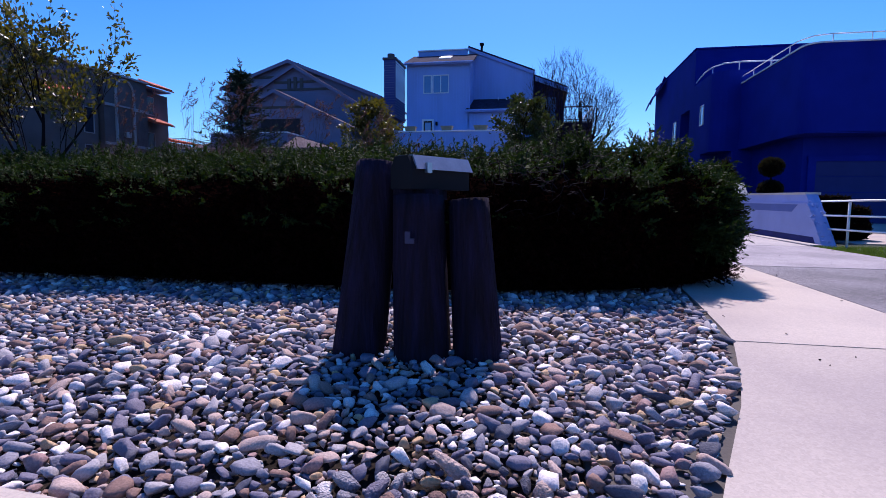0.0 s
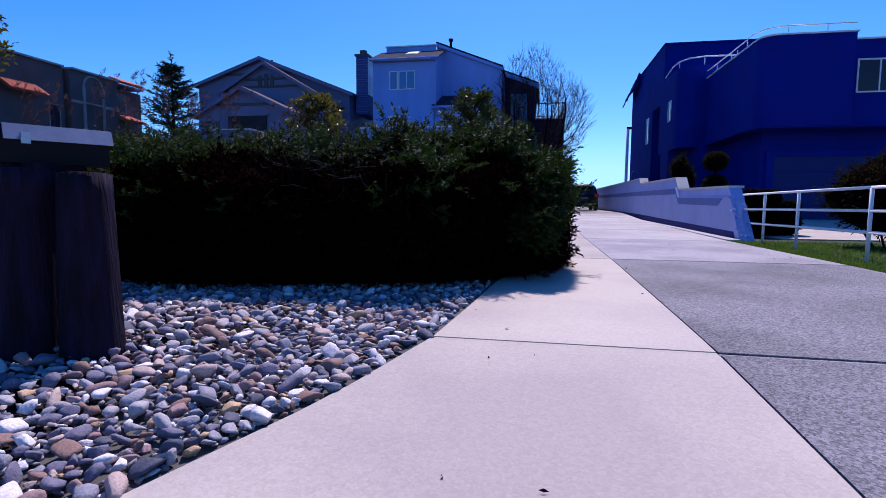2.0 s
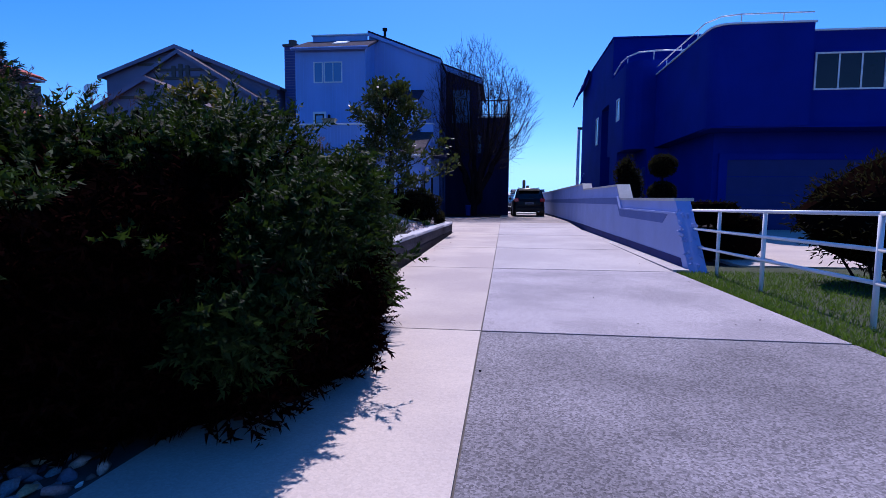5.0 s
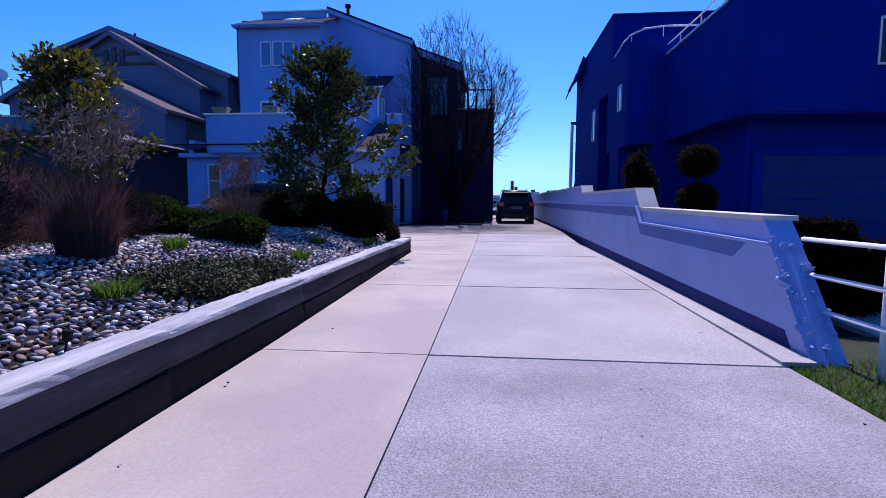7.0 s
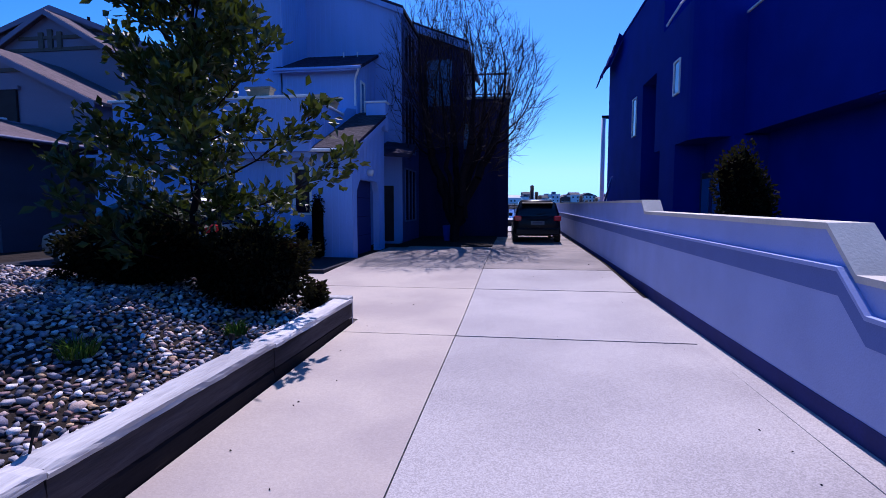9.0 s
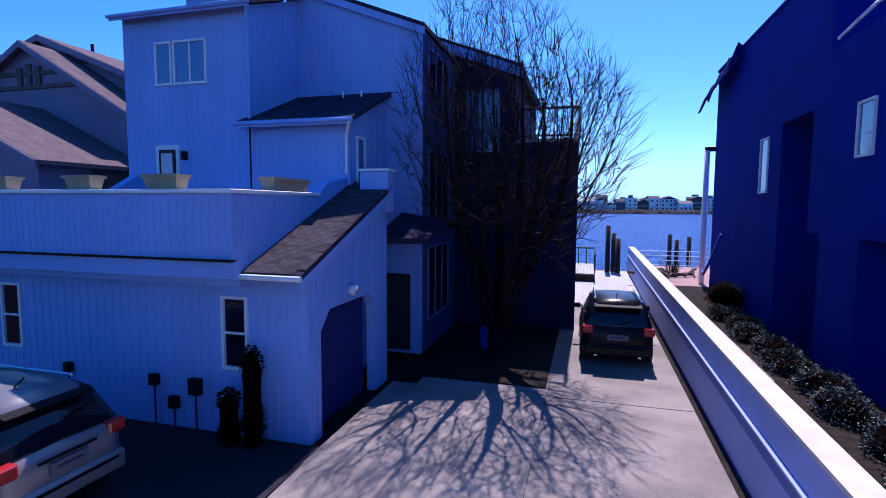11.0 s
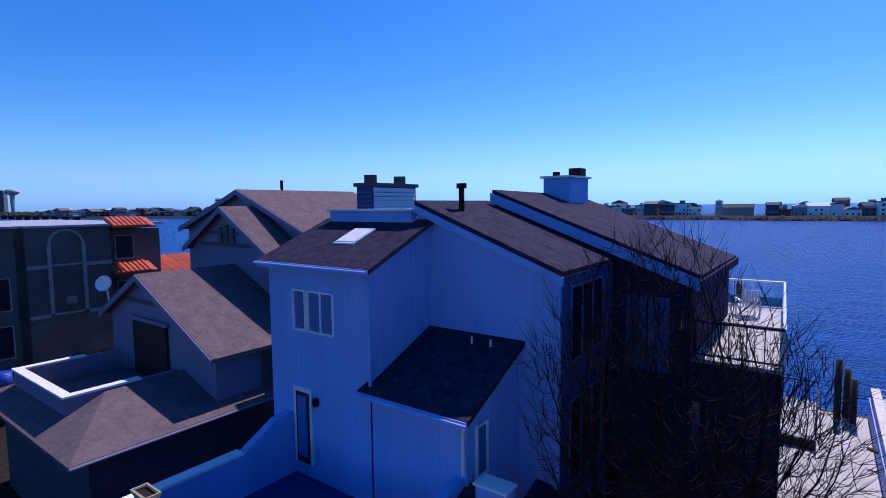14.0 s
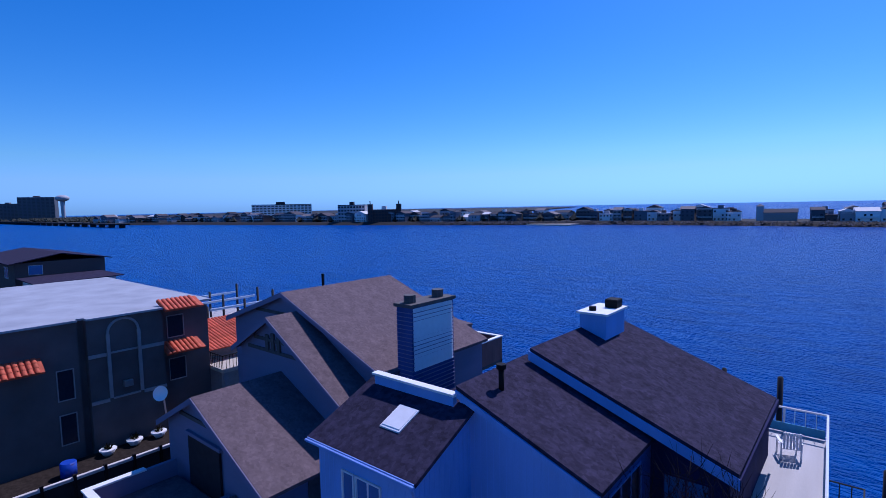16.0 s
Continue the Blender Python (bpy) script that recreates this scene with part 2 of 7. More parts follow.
M_far = ramp_mat("distant_house_paint", [(0.0, (0.14, 0.15, 0.19)), (0.25, (0.34, 0.35, 0.4)), (0.4, (0.08, 0.085, 0.11)), (0.6, (0.2, 0.19, 0.2)), (0.66, (0.75, 0.75, 0.77)), (0.86, (0.1, 0.07, 0.068))], 0.9, "object", 0.0)
M_far_roof = ramp_mat("distant_roofing", [(0.0, (0.035, 0.035, 0.05)), (0.45, (0.07, 0.062, 0.075)), (0.72, (0.16, 0.14, 0.15)), (0.88, (0.6, 0.6, 0.62))], 0.9, "object", 0.0)
M_far_glass = mat("distant_window", (0.02, 0.025, 0.04), 0.2, 0.2)
M_rock = mat("shore_rocks", (0.075, 0.072, 0.085), 0.9, 0.6, 0.3, 2, 0.3, per="island", spread=0.95)
M_far_tree = mat("distant_trees", (0.035, 0.04, 0.03), 0.95, 0.4, 0.3, 3, 0.0)
M_sand = mat("pale_sand", (0.5, 0.45, 0.38), 0.95, 0.2)
M_terrace = mat("blue_grey_deck_coating", (0.05, 0.07, 0.22), 0.8, 0.2, 1.5, 40, 0.15, spec=0.15)
M_door = mat("dark_door_paint", (0.035, 0.03, 0.035), 0.6, 0.3, 3, 40, 0.1, spec=0.15)
M_gdoor = mat("blue_grey_garage_door", (0.022, 0.032, 0.15), 0.7, 0.12, 2, 40, 0.1, spec=0.15)

def speckle(m, scale, lo, hi):
    """Adds pebble-sized cells of varied tone over a material's colour."""
    nt = m.node_tree
    b = nt.nodes["Principled BSDF"]
    src = b.inputs["Base Color"].links[0].from_socket
    tc, vo, mr, mx = (nt.nodes.new("ShaderNode" + k) for k in ("TexCoord", "TexVoronoi", "MapRange", "Mix"))
    vo.inputs["Scale"].default_value = scale
    sp = nt.nodes.new("ShaderNodeSeparateColor")
    mr.inputs["To Min"].default_value, mr.inputs["To Max"].default_value = lo, hi
    mx.data_type, mx.blend_type = "RGBA", "MULTIPLY"
    mx.inputs[0].default_value = 1.0
    nt.links.new(tc.outputs["Object"], vo.inputs["Vector"])
    nt.links.new(vo.outputs["Color"], sp.inputs["Color"])
    nt.links.new(sp.outputs["Red"], mr.inputs["Value"])
    nt.links.new(src, mx.inputs[6])
    nt.links.new(mr.outputs["Result"], mx.inputs[7])
    nt.links.new(mx.outputs[2], b.inputs["Base Color"])




def translucent(m, share, col):
    """Lets light through thin leaves."""
    nt = m.node_tree
    b, out = nt.nodes["Principled BSDF"], nt.nodes["Material Output"]
    tr, mx = nt.nodes.new("ShaderNodeBsdfTranslucent"), nt.nodes.new("ShaderNodeMixShader")
    tr.inputs["Color"].default_value = (*col, 1)
    mx.inputs[0].default_value = share
    nt.links.new(b.outputs["BSDF"], mx.inputs[1])
    nt.links.new(tr.outputs["BSDF"], mx.inputs[2])
    nt.links.new(mx.outputs["Shader"], out.inputs["Surface"])


translucent(M_leaf, 0.15, (0.09, 0.12, 0.008))
translucent(M_leaf_gold, 0.22, (0.2, 0.18, 0.01))
translucent(M_juniper, 0.2, (0.04, 0.075, 0.006))
translucent(M_grass, 0.3, (0.13, 0.24, 0.015))
translucent(M_dry, 0.2, (0.2, 0.1, 0.08))
translucent(M_shrub, 0.2, (0.04, 0.04, 0.012))
speckle(M_aggr, 95.0, 0.5, 1.52)
speckle(M_walk, 70.0, 0.93, 1.05)
speckle(M_worn, 130.0, 0.75, 1.22)
speckle(M_mid, 130.0, 0.65, 1.35)
speckle(M_old, 80.0, 0.8, 1.2)
for m in (M_walk, M_worn, M_aggr, M_mid, M_old):           # blotchy weathering
    ramp = next(n for n in m.node_tree.nodes if n.type == "VALTORGB").color_ramp
    ramp.elements[0].position, ramp.elements[1].position = 0.38, 0.6
speckle(M_brown_roof, 9.0, 0.85, 1.12)
speckle(M_shingle, 9.0, 0.75, 1.2)

# sea: deep blue, wind ripples at two sizes
M_sea = bpy.data.materials.new("sea_water")
M_sea.use_nodes = True
nt = M_sea.node_tree
b = nt.nodes["Principled BSDF"]
b.inputs["Base Color"].default_value = (0.002, 0.035, 0.2, 1)
b.inputs["Roughness"].default_value = 0.3
b.inputs["Specular IOR Level"].default_value = 0.12
b.inputs["IOR"].default_value = 1.33
tc = nt.nodes.new("ShaderNodeTexCoord")
mp = nt.nodes.new("ShaderNodeMapping")
mp.inputs["Scale"].default_value = (0.7, 1.6, 1)
mp.inputs["Rotation"].default_value = (0, 0, 0.35)
nt.links.new(tc.outputs["Object"], mp.inputs["Vector"])
na, nb = nt.nodes.new("ShaderNodeTexNoise"), nt.nodes.new("ShaderNodeTexNoise")
na.inputs["Scale"].default_value, na.inputs["Detail"].default_value = 0.22, 8
nb.inputs["Scale"].default_value, nb.inputs["Detail"].default_value = 1.6, 6
ad = nt.nodes.new("ShaderNodeMath")
ad.operation = "ADD"
for n, k in ((na, 0), (nb, 1)):
    nt.links.new(mp.outputs["Vector"], n.inputs["Vector"])
    nt.links.new(n.outputs["Fac"], ad.inputs[k])
bp = nt.nodes.new("ShaderNodeBump")
bp.inputs["Strength"].default_value, bp.inputs["Distance"].default_value = 0.9, 1.2
nt.links.new(ad.outputs["Value"], bp.inputs["Height"])
nt.links.new(bp.outputs["Normal"], b.inputs["Normal"])
mq, nc, rc = nt.nodes.new("ShaderNodeMapping"), nt.nodes.new("ShaderNodeTexNoise"), nt.nodes.new("ShaderNodeValToRGB")
mq.inputs["Scale"].default_value, mq.inputs["Rotation"].default_value = (0.1, 0.26, 1), (0, 0, 0.25)
nc.inputs["Scale"].default_value, nc.inputs["Detail"].default_value, nc.inputs["Roughness"].default_value = 1.0, 9, 0.72
rc.color_ramp.elements[0].position, rc.color_ramp.elements[1].position = 0.25, 0.75
rc.color_ramp.elements[0].color, rc.color_ramp.elements[1].color = (0.002, 0.028, 0.165, 1), (0.003, 0.088, 0.41, 1)
nt.links.new(tc.outputs["Object"], mq.inputs["Vector"])
nt.links.new(mq.outputs["Vector"], nc.inputs["Vector"])
nt.links.new(nc.outputs["Fac"], rc.inputs["Fac"])
nt.links.new(rc.outputs["Color"], b.inputs["Base Color"])

# ---------- mesh helpers ----------


def mesh(name, verts, faces, m, smooth=False):
    me = bpy.data.meshes.new(name)
    me.from_pydata([tuple(v) for v in verts], [], faces)
    me.materials.append(m)
    if smooth:
        me.polygons.foreach_set("use_smooth", [True] * len(me.polygons))
    me.update()
    return me


def ob(name, me, parent=None, m=None, label=""):
    o = new(name, me)
    if m is not None:
        o.matrix_basis = m
    if parent is not None:
        o.parent = parent
    if label:
        o["label"] = label
    return o


def part(name, bm, material, parent, label="", smooth=False):
    me = bpy.data.meshes.new(name)
    bmesh.ops.recalc_face_normals(bm, faces=bm.faces)
    bm.to_mesh(me)
    bm.free()
    me.materials.append(material)
    if smooth:
        me.polygons.foreach_set("use_smooth", [True] * len(me.polygons))
    return ob(name, me, parent, None, label)


def thing(name, label, category, at=(0, 0, 0), rz=0, group="", kind=""):
    e = new(name)
    e.matrix_basis = pose(*at, 0, 0, rz)
    return tagged(e, label, category, group, kind)


def box(bm, x0, y0, z0, x1, y1, z1, bev=0.0, rz=0.0, m=None):
    r = bmesh.ops.create_cube(bm, size=1)
    vs = r["verts"]
    c = Matrix.LocRotScale(((x0 + x1) / 2, (y0 + y1) / 2, (z0 + z1) / 2), Euler((0, 0, radians(rz))), (abs(x1 - x0), abs(y1 - y0), abs(z1 - z0)))
    bmesh.ops.transform(bm, matrix=(m @ c) if m else c, verts=vs)
    if bev:
        es = list({e for v in vs for e in v.link_edges})
        bmesh.ops.bevel(bm, geom=es, offset=bev, segments=1, affect="EDGES")
    return bm


def bx(*a, **k):
    return box(bmesh.new(), *a, **k)


def prism(bm, pts, axis, a0, a1):
    """Extrudes a polygon. axis 'y': pts are (x, z); 'x': (y, z); 'z': (x, y)."""
    put = {"y": lambda p, a: (p[0], a, p[1]), "x": lambda p, a: (a, p[0], p[1]), "z": lambda p, a: (p[0], p[1], a)}[axis]
    lo = [bm.verts.new(put(p, a0)) for p in pts]
    hi = [bm.verts.new(put(p, a1)) for p in pts]
    bm.faces.new(lo)
    bm.faces.new(hi[::-1])
    n = len(pts)
    for i in range(n):
        bm.faces.new((lo[i], hi[i], hi[(i + 1) % n], lo[(i + 1) % n]))
    return bm


def pr(pts, axis, a0, a1):
    return prism(bmesh.new(), pts, axis, a0, a1)


def tube(bm, p, q, r0, r1=None, n=8, caps=True):
    p, q = Vector(p), Vector(q)
    r1 = r0 if r1 is None else r1
    d = q - p
    rot = d.to_track_quat("Z", "Y").to_matrix().to_4x4()
    bmesh.ops.create_cone(bm, cap_ends=caps, segments=n, radius1=r0, radius2=max(r1, 1e-4), depth=d.length, matrix=Matrix.Translation((p + q) / 2) @ rot)
    return bm


def tb(*a, **k):
    return tube(bmesh.new(), *a, **k)


def slope_slab(bm, pts, thick):
    """A slab under a 3D polygon (roof plane), thick downwards."""
    hi = [bm.verts.new(p) for p in pts]
    lo = [bm.verts.new((p[0], p[1], p[2] - thick)) for p in pts]
    bm.faces.new(hi)
    bm.faces.new(lo[::-1])
    n = len(pts)
    for i in range(n):
        bm.faces.new((lo[i], hi[i], hi[(i + 1) % n], lo[(i + 1) % n]))
    return bm


PROFILE = [(-60, -0.6), (0, -0.2), (2, -0.13), (4, -0.04), (8, 0.0), (13, 0.0), (16, 0.04), (22, 0.12), (28, 0.33), (33, 0.35), (80, 0.35)]


def g(y):
    """Ground height along the drive."""
    return float(np.interp(y, [p[0] for p in PROFILE], [p[1] for p in PROFILE]))


def sheet(bm, x0, x1, y0, y1, dz, top=None, step=1.0):
    """A ground slab following g(y), dz above it."""
    n = max(1, int(round((y1 - y0) / step)))
    rows = []
    for i in range(n + 1):
        y = y0 + (y1 - y0) * i / n
        a = x0(y) if callable(x0) else x0
        c = x1(y) if callable(x1) else x1
        rows.append((bm.verts.new((a, y, g(y) + dz)), bm.verts.new((c, y, g(y) + dz)), bm.verts.new((a, y, g(y) + dz - 0.12)), bm.verts.new((c, y, g(y) + dz - 0.12))))
    for r0, r1 in zip(rows, rows[1:]):
        bm.faces.new((r0[0], r0[1], r1[1], r1[0]))
        bm.faces.new((r0[2], r1[2], r1[3], r0[3]))
        bm.faces.new((r0[0], r1[0], r1[2], r0[2]))
        bm.faces.new((r0[1], r0[3], r1[3], r1[1]))
    for r in (rows[0], rows[-1]):
        bm.faces.new((r[0], r[2], r[3], r[1]))
    return bm
# ---------- ground and water ----------
WATER = -1.2
o = ob("water", mesh("water", [(-4500, -600, WATER), (4500, -600, WATER), (4500, 4700, WATER), (-4500, 4700, WATER)], [(0, 1, 2, 3)], M_sea))
tagged(o, "deep blue wind-rippled bay water with sparkles", "water", kind="structure")

LAND_Y = 55.5
bm = bmesh.new()
ys = [-300, -60] + [p[0] for p in PROFILE[1:-1]] + [LAND_Y]
for (ya, yb) in zip(ys, ys[1:]):
    va = [bm.verts.new((x, y, g(y) - 0.06)) for x, y in ((-420, ya), (420, ya), (420, yb), (-420, yb))]
    bm.faces.new(va)
va = [bm.verts.new(v) for v in ((-420, LAND_Y, 0.29), (420, LAND_Y, 0.29), (420, LAND_Y, -3), (-420, LAND_Y, -3))]
bm.faces.new(va)
bmesh.ops.remove_doubles(bm, verts=bm.verts, dist=0.001)
tagged(part("ground", bm, M_soil, None), "bare brown earth under the beds and paving", "ground", kind="structure")


def bed_edge(y):
    """Curved edge between the stone bed and the smooth path."""
    return float(np.interp(y, [-3, 0, 1.9, 2.9, 3.9, 5.0, 6.5, 9.3, 9.6, 30], [-0.9, -0.1, 0.66, 1.08, 1.36, 1.47, 1.6, 1.72, 1.45, 1.45]))


CL = 3.0                      # joint between the smooth path and the rough drive
JOINTS = [-12.0, -7.5, -3.4, -0.2, 3.85, 8.45, 12.9, 16.5, 20.9, 24.2, 26.75, 32.0, 37.2, 42.4, 47.5, 53.5]
drive = thing("driveway", "long concrete driveway, smooth pinkish lane beside a rough aggregate lane", "driveway", kind="structure")


def left_edge(y):
    if y < 21.9:
        return bed_edge(y)
    return float(np.interp(y, [21.9, 22.2, 24.0, 25.4, 25.6, 34], [1.2, -0.2, -1.6, -2.4, -9.5, -9.5]))


GAP = 0.006
for ya, yb in zip(JOINTS, JOINTS[1:]):
    if ya >= 26:
        l0 = -0.62 if yb < 33 else 0.0
    else:
        l0 = left_edge
    part("joint_strip", sheet(bmesh.new(), l0(ya + .02) if l0 is left_edge else l0, CL - GAP, ya - .016, ya + .016, -0.003, step=0.1), M_walk, drive)
    part("joint_strip", sheet(bmesh.new(), CL + GAP, 6.02, ya - .016, ya + .016, -0.009, step=0.1), M_mid, drive)
    ya, yb = ya + .02, yb - .02
    bm = sheet(bmesh.new(), l0, CL - GAP, ya + GAP, yb - GAP, 0.0, step=0.35)
    part("slab", bm, M_walk if ya < 26 else M_old, drive)
    bm = sheet(bmesh.new(), CL + GAP, 6.02, ya + GAP, yb - GAP, 0.0, step=0.8)
    part("slab", bm, M_aggr if yb < 9 else (M_mid if yb < 13 else (M_worn if ya < 26 else M_old)), drive)
part("joint_filler", sheet(bmesh.new(), 0.2, 5.9, -12, 54, -0.02, step=1.0), M_joint, drive)
# apron darkened over the house's shadow area, shade held in the paving colour
part("apron", bx(-9.5, 25.6, 0.1, -0.6, 28.5, 0.326), M_apron, drive, "paved apron before the garage, house shade put into its colour")

# soil-coloured sheet added where the house shadow darkens the ground
part("mulch_bed", sheet(bmesh.new(), -0.55, 2.95, 32.5, 38.6, 0.03), M_soil, drive, "dark sheet painting the house shadow under the bare tree")

# narrow kerb strip at the front of the stone bed
tagged(part("kerb", pr([(-9, 0.4), (-9, 1.45), (-2.6, 1.47), (-1.45, 1.4), (-0.6, 0.4)], "z", -0.35, -0.12), M_walk, None), "pale concrete pavement edge before the stone bed", "kerb", kind="structure")

# lawn strip beside the drive
lawn = tagged(part("lawn", sheet(bmesh.new(), 6.04, 14.0, -14, 14.1, -0.03), M_lawn, None), "narrow strip of green lawn beside the driveway", "lawn", kind="structure")
tagged(part("paved_yard", sheet(bmesh.new(), 7.5, 30, 14.0, 24.5, 0.0), M_walk, None), "pale concrete yard before the dark blue house", "yard", kind="structure")

# ---------- white retaining wall with steps ----------


def rwx(y):
    return float(np.interp(y, [13, 20, 28, 40, 55], [6.27, 6.22, 6.1, 6.14, 6.2]))


RNG0 = random.Random(2)
rw = thing("retaining_wall", "white stucco retaining wall with stepped top and painted ledge shadow", "wall", kind="structure")
TOP = [(14.05, 1.24), (18.5, 1.29), (18.9, 1.67), (24.6, 1.7), (24.85, 1.92), (55.2, 2.0)]
LEDGE = [(13.85, .97), (18.3, 1.02), (18.65, 1.33), (24.6, 1.36), (24.85, 1.36), (55.2, 1.5)]
FOOT = [(13.0, -0.1), (18.3, 0.0), (18.65, 0.0), (24.6, 0.1), (24.85, 0.1), (55.2, 0.25)]


def wall_run(xa, xb, low, dlow, high, dhigh):
    """A strip of the wall between two stepped lines, dlow and dhigh above them."""
    bm = bmesh.new()
    lo, hi = [(y, z + dlow) for y, z in low], [(y, z + dhigh) for y, z in high]
    cols = []
    for (ya, za), (yb, zb) in zip(lo, hi):
        cols.append([bm.verts.new(p) for p in ((rwx(ya) + xa, ya, za), (rwx(yb) + xa, yb, zb), (rwx(yb) + xb, yb, zb), (rwx(ya) + xb, ya, za))])
    for a, c in zip(cols, cols[1:]):
        for k in range(4):
            bm.faces.new((a[k], a[(k + 1) % 4], c[(k + 1) % 4], c[k]))
    bm.faces.new(cols[0][::-1])
    bm.faces.new(cols[-1])
    return bm


part("wall_body", wall_run(0.03, 0.33, FOOT, 0, LEDGE, 0.0), M_white, rw)
# shadow under the ledge, put in as a blue-grey strip
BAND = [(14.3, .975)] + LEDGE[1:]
part("painted_band", wall_run(0.022, 0.3, [(14.62, .98)] + LEDGE[1:], -0.22, BAND, -0.02), M_band, rw, "blue-grey strip painting the ledge shadow")
BASE_STRIP = [(13.32, -0.06)] + FOOT[1:]
part("base_stain", wall_run(0.022, 0.15, BASE_STRIP, 0.02, [(13.5, -0.07)] + FOOT[1:], 0.25), M_base_strip, rw, "dark navy strip along the base")
part("ledge", wall_run(-0.0, 0.345, LEDGE, -0.03, LEDGE, 0.005), M_white, rw)
part("upper_wall", wall_run(0.07, 0.335, LEDGE, 0.0, TOP, -0.05), M_white, rw)
part("coping", wall_run(0.05, 0.4, TOP, -0.055, TOP, 0.0), M_cope, rw, "sunlit cream coping")
chip = []
for k in range(5):
    bm = bmesh.new()
    bmesh.ops.create_icosphere(bm, subdivisions=2, radius=1)
    for v in bm.verts:
        v.co *= .75 + .5 * noise.noise(v.co * 1.3 + Vector((k * 5, 0, 0)))
    me = bpy.data.meshes.new("plaster_chip")
    bm.to_mesh(me)
    bm.free()
    me.materials.append(M_white)
    chip.append(me)
for k in range(38):
    f = RNG0.random()
    u = RNG0.choice([.05, .09, .2, .28])
    o = new("plaster_chip", chip[k % 5])
    o.matrix_basis = Matrix.LocRotScale((rwx(13) + u + RNG0.uniform(-.03, .03), 13.03 + .85 * f + RNG0.uniform(-.01, .02), -.05 + 1.08 * f), Euler((RNG0.uniform(0, 6), RNG0.uniform(0, 6), RNG0.uniform(0, 6))), (RNG0.uniform(.015, .05), RNG0.uniform(.01, .026), RNG0.uniform(.02, .085)))
    o.parent = rw
tagged(part("wall_footing", pr([(12.95, -0.1), (12.95, 0.03), (54, 0.40), (54, -0.1)], "x", 6.0, 6.28), M_worn, None), "narrow concrete footing along the wall base", "footing", kind="structure")

# ---------- white pipe railing ----------
rail = thing("pipe_railing", "white painted three-bar pipe railing on the lawn", "railing", (0, 0, 0))
RX = 6.6
for y in (12.7, 11.25, 9.13, 7.0, 4.9, 2.8, 0.7):
    part("post", tb((RX, y, g(y) - 0.1), (RX, y, 1.04), 0.027, n=10), M_metal, rail, smooth=True)
for h in (1.05, 0.72, 0.41):
    bar = tube(bmesh.new(), (RX, 0.5, h), (RX, 9.13, h), 0.023, n=10)
    tube(bar, (RX, 9.13, h), (RX - .05, 13.75, h - .03), 0.023, n=10)
    part("bar", bar, M_metal, rail, smooth=True)

# ---------- timber kerb of the raised bed ----------
def sleeper(x0, y0, z0, x1, y1, z1, seed):
    """A weathered beam: split, wavy edges."""
    bm = bmesh.new()
    n = max(6, int((y1 - y0) / .09))
    prof = [(0, 0), (0, .5), (.02, .93), (.12, 1), (.5, .985), (.88, 1), (.985, .92), (1, .5), (1, 0)]
    rows = []
    for i in range(n + 1):
        y = y0 + (y1 - y0) * i / n
        row = []
        for k, (u, v) in enumerate(prof):
            a = noise.noise((y * 1.3, k * 2.1, seed)) * .014 + noise.noise((y * 7, k * 3.7, seed + 9)) * .007
            end = .012 if i in (0, n) else 0
            row.append(bm.verts.new((x0 + (x1 - x0) * u + a * (1 if u > .5 else -1) + end * (.5 - u), y, z0 + (z1 - z0) * v + (a - end if v > .8 else 0))))
        rows.append(row)
    for ra, rb in zip(rows, rows[1:]):
        for k in range(len(prof) - 1):
            bm.faces.new((ra[k], rb[k], rb[k + 1], ra[k + 1]))
    bm.faces.new(rows[0])
    bm.faces.new(rows[-1][::-1])
    return bm


bedwall = thing("timber_edging", "weathered grey timber sleepers edging a raised stone bed", "edging", kind="structure")
seg = [9.45, 11.6, 14.05, 16.5, 19.0, 21.45]
for i, (ya, yb) in enumerate(zip(seg, seg[1:])):
    zt = 0.505 - 0.01 * i
    # weathered timber; side shade and sunlit top are put into the colours
    for lay, (za, zb) in enumerate(((g(ya) - 0.1, zt - 0.26), (zt - 0.255, zt))):
        x1 = 1.43 + random.uniform(-.012, .012)
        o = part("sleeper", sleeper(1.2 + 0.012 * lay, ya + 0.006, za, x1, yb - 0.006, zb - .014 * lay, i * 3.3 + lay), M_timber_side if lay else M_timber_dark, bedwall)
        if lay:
            part("weathered_top", sleeper(1.185, ya + 0.004, zb - .05, x1 + .016, yb - 0.004, zb + .012, i * 3.3 + 7), M_timber, o, "weathered splintered top face, paled for the sun on it")
part("sleeper", bx(-3.4, 21.3, 0.02, 1.42, 21.52, 0.50, 0.014), M_timber, bedwall)


def bed_rise(x, y):
    """The raised bed climbs away from its edging."""
    f = min(1, max(0, (1.15 - x) / 2.1))
    return .39 + .38 * f * f * (3 - 2 * f) + .03 * max(0, min(3, -x - 1)) + .04 * noise.noise((x * .6, y * .6, 0))


bm = bmesh.new()
N1, N2 = 40, 34
for i in range(N1 + 1):
    for j in range(N2 + 1):
        x, y = -12 + 13.3 * i / N1, 8.6 + 12.8 * j / N2
        bm.verts.new((x, y, bed_rise(x, y) - .02))
bm.verts.ensure_lookup_table()
for i in range(N1):
    for j in range(N2):
        a = i * (N2 + 1) + j
        bm.faces.new([bm.verts[k] for k in (a, a + N2 + 1, a + N2 + 2, a + 1)])
tagged(part("planting_bed", bm, M_soil, None, smooth=True), "raised earth bed behind the timber edging", "bed", kind="structure")

# ---------- building helpers ----------


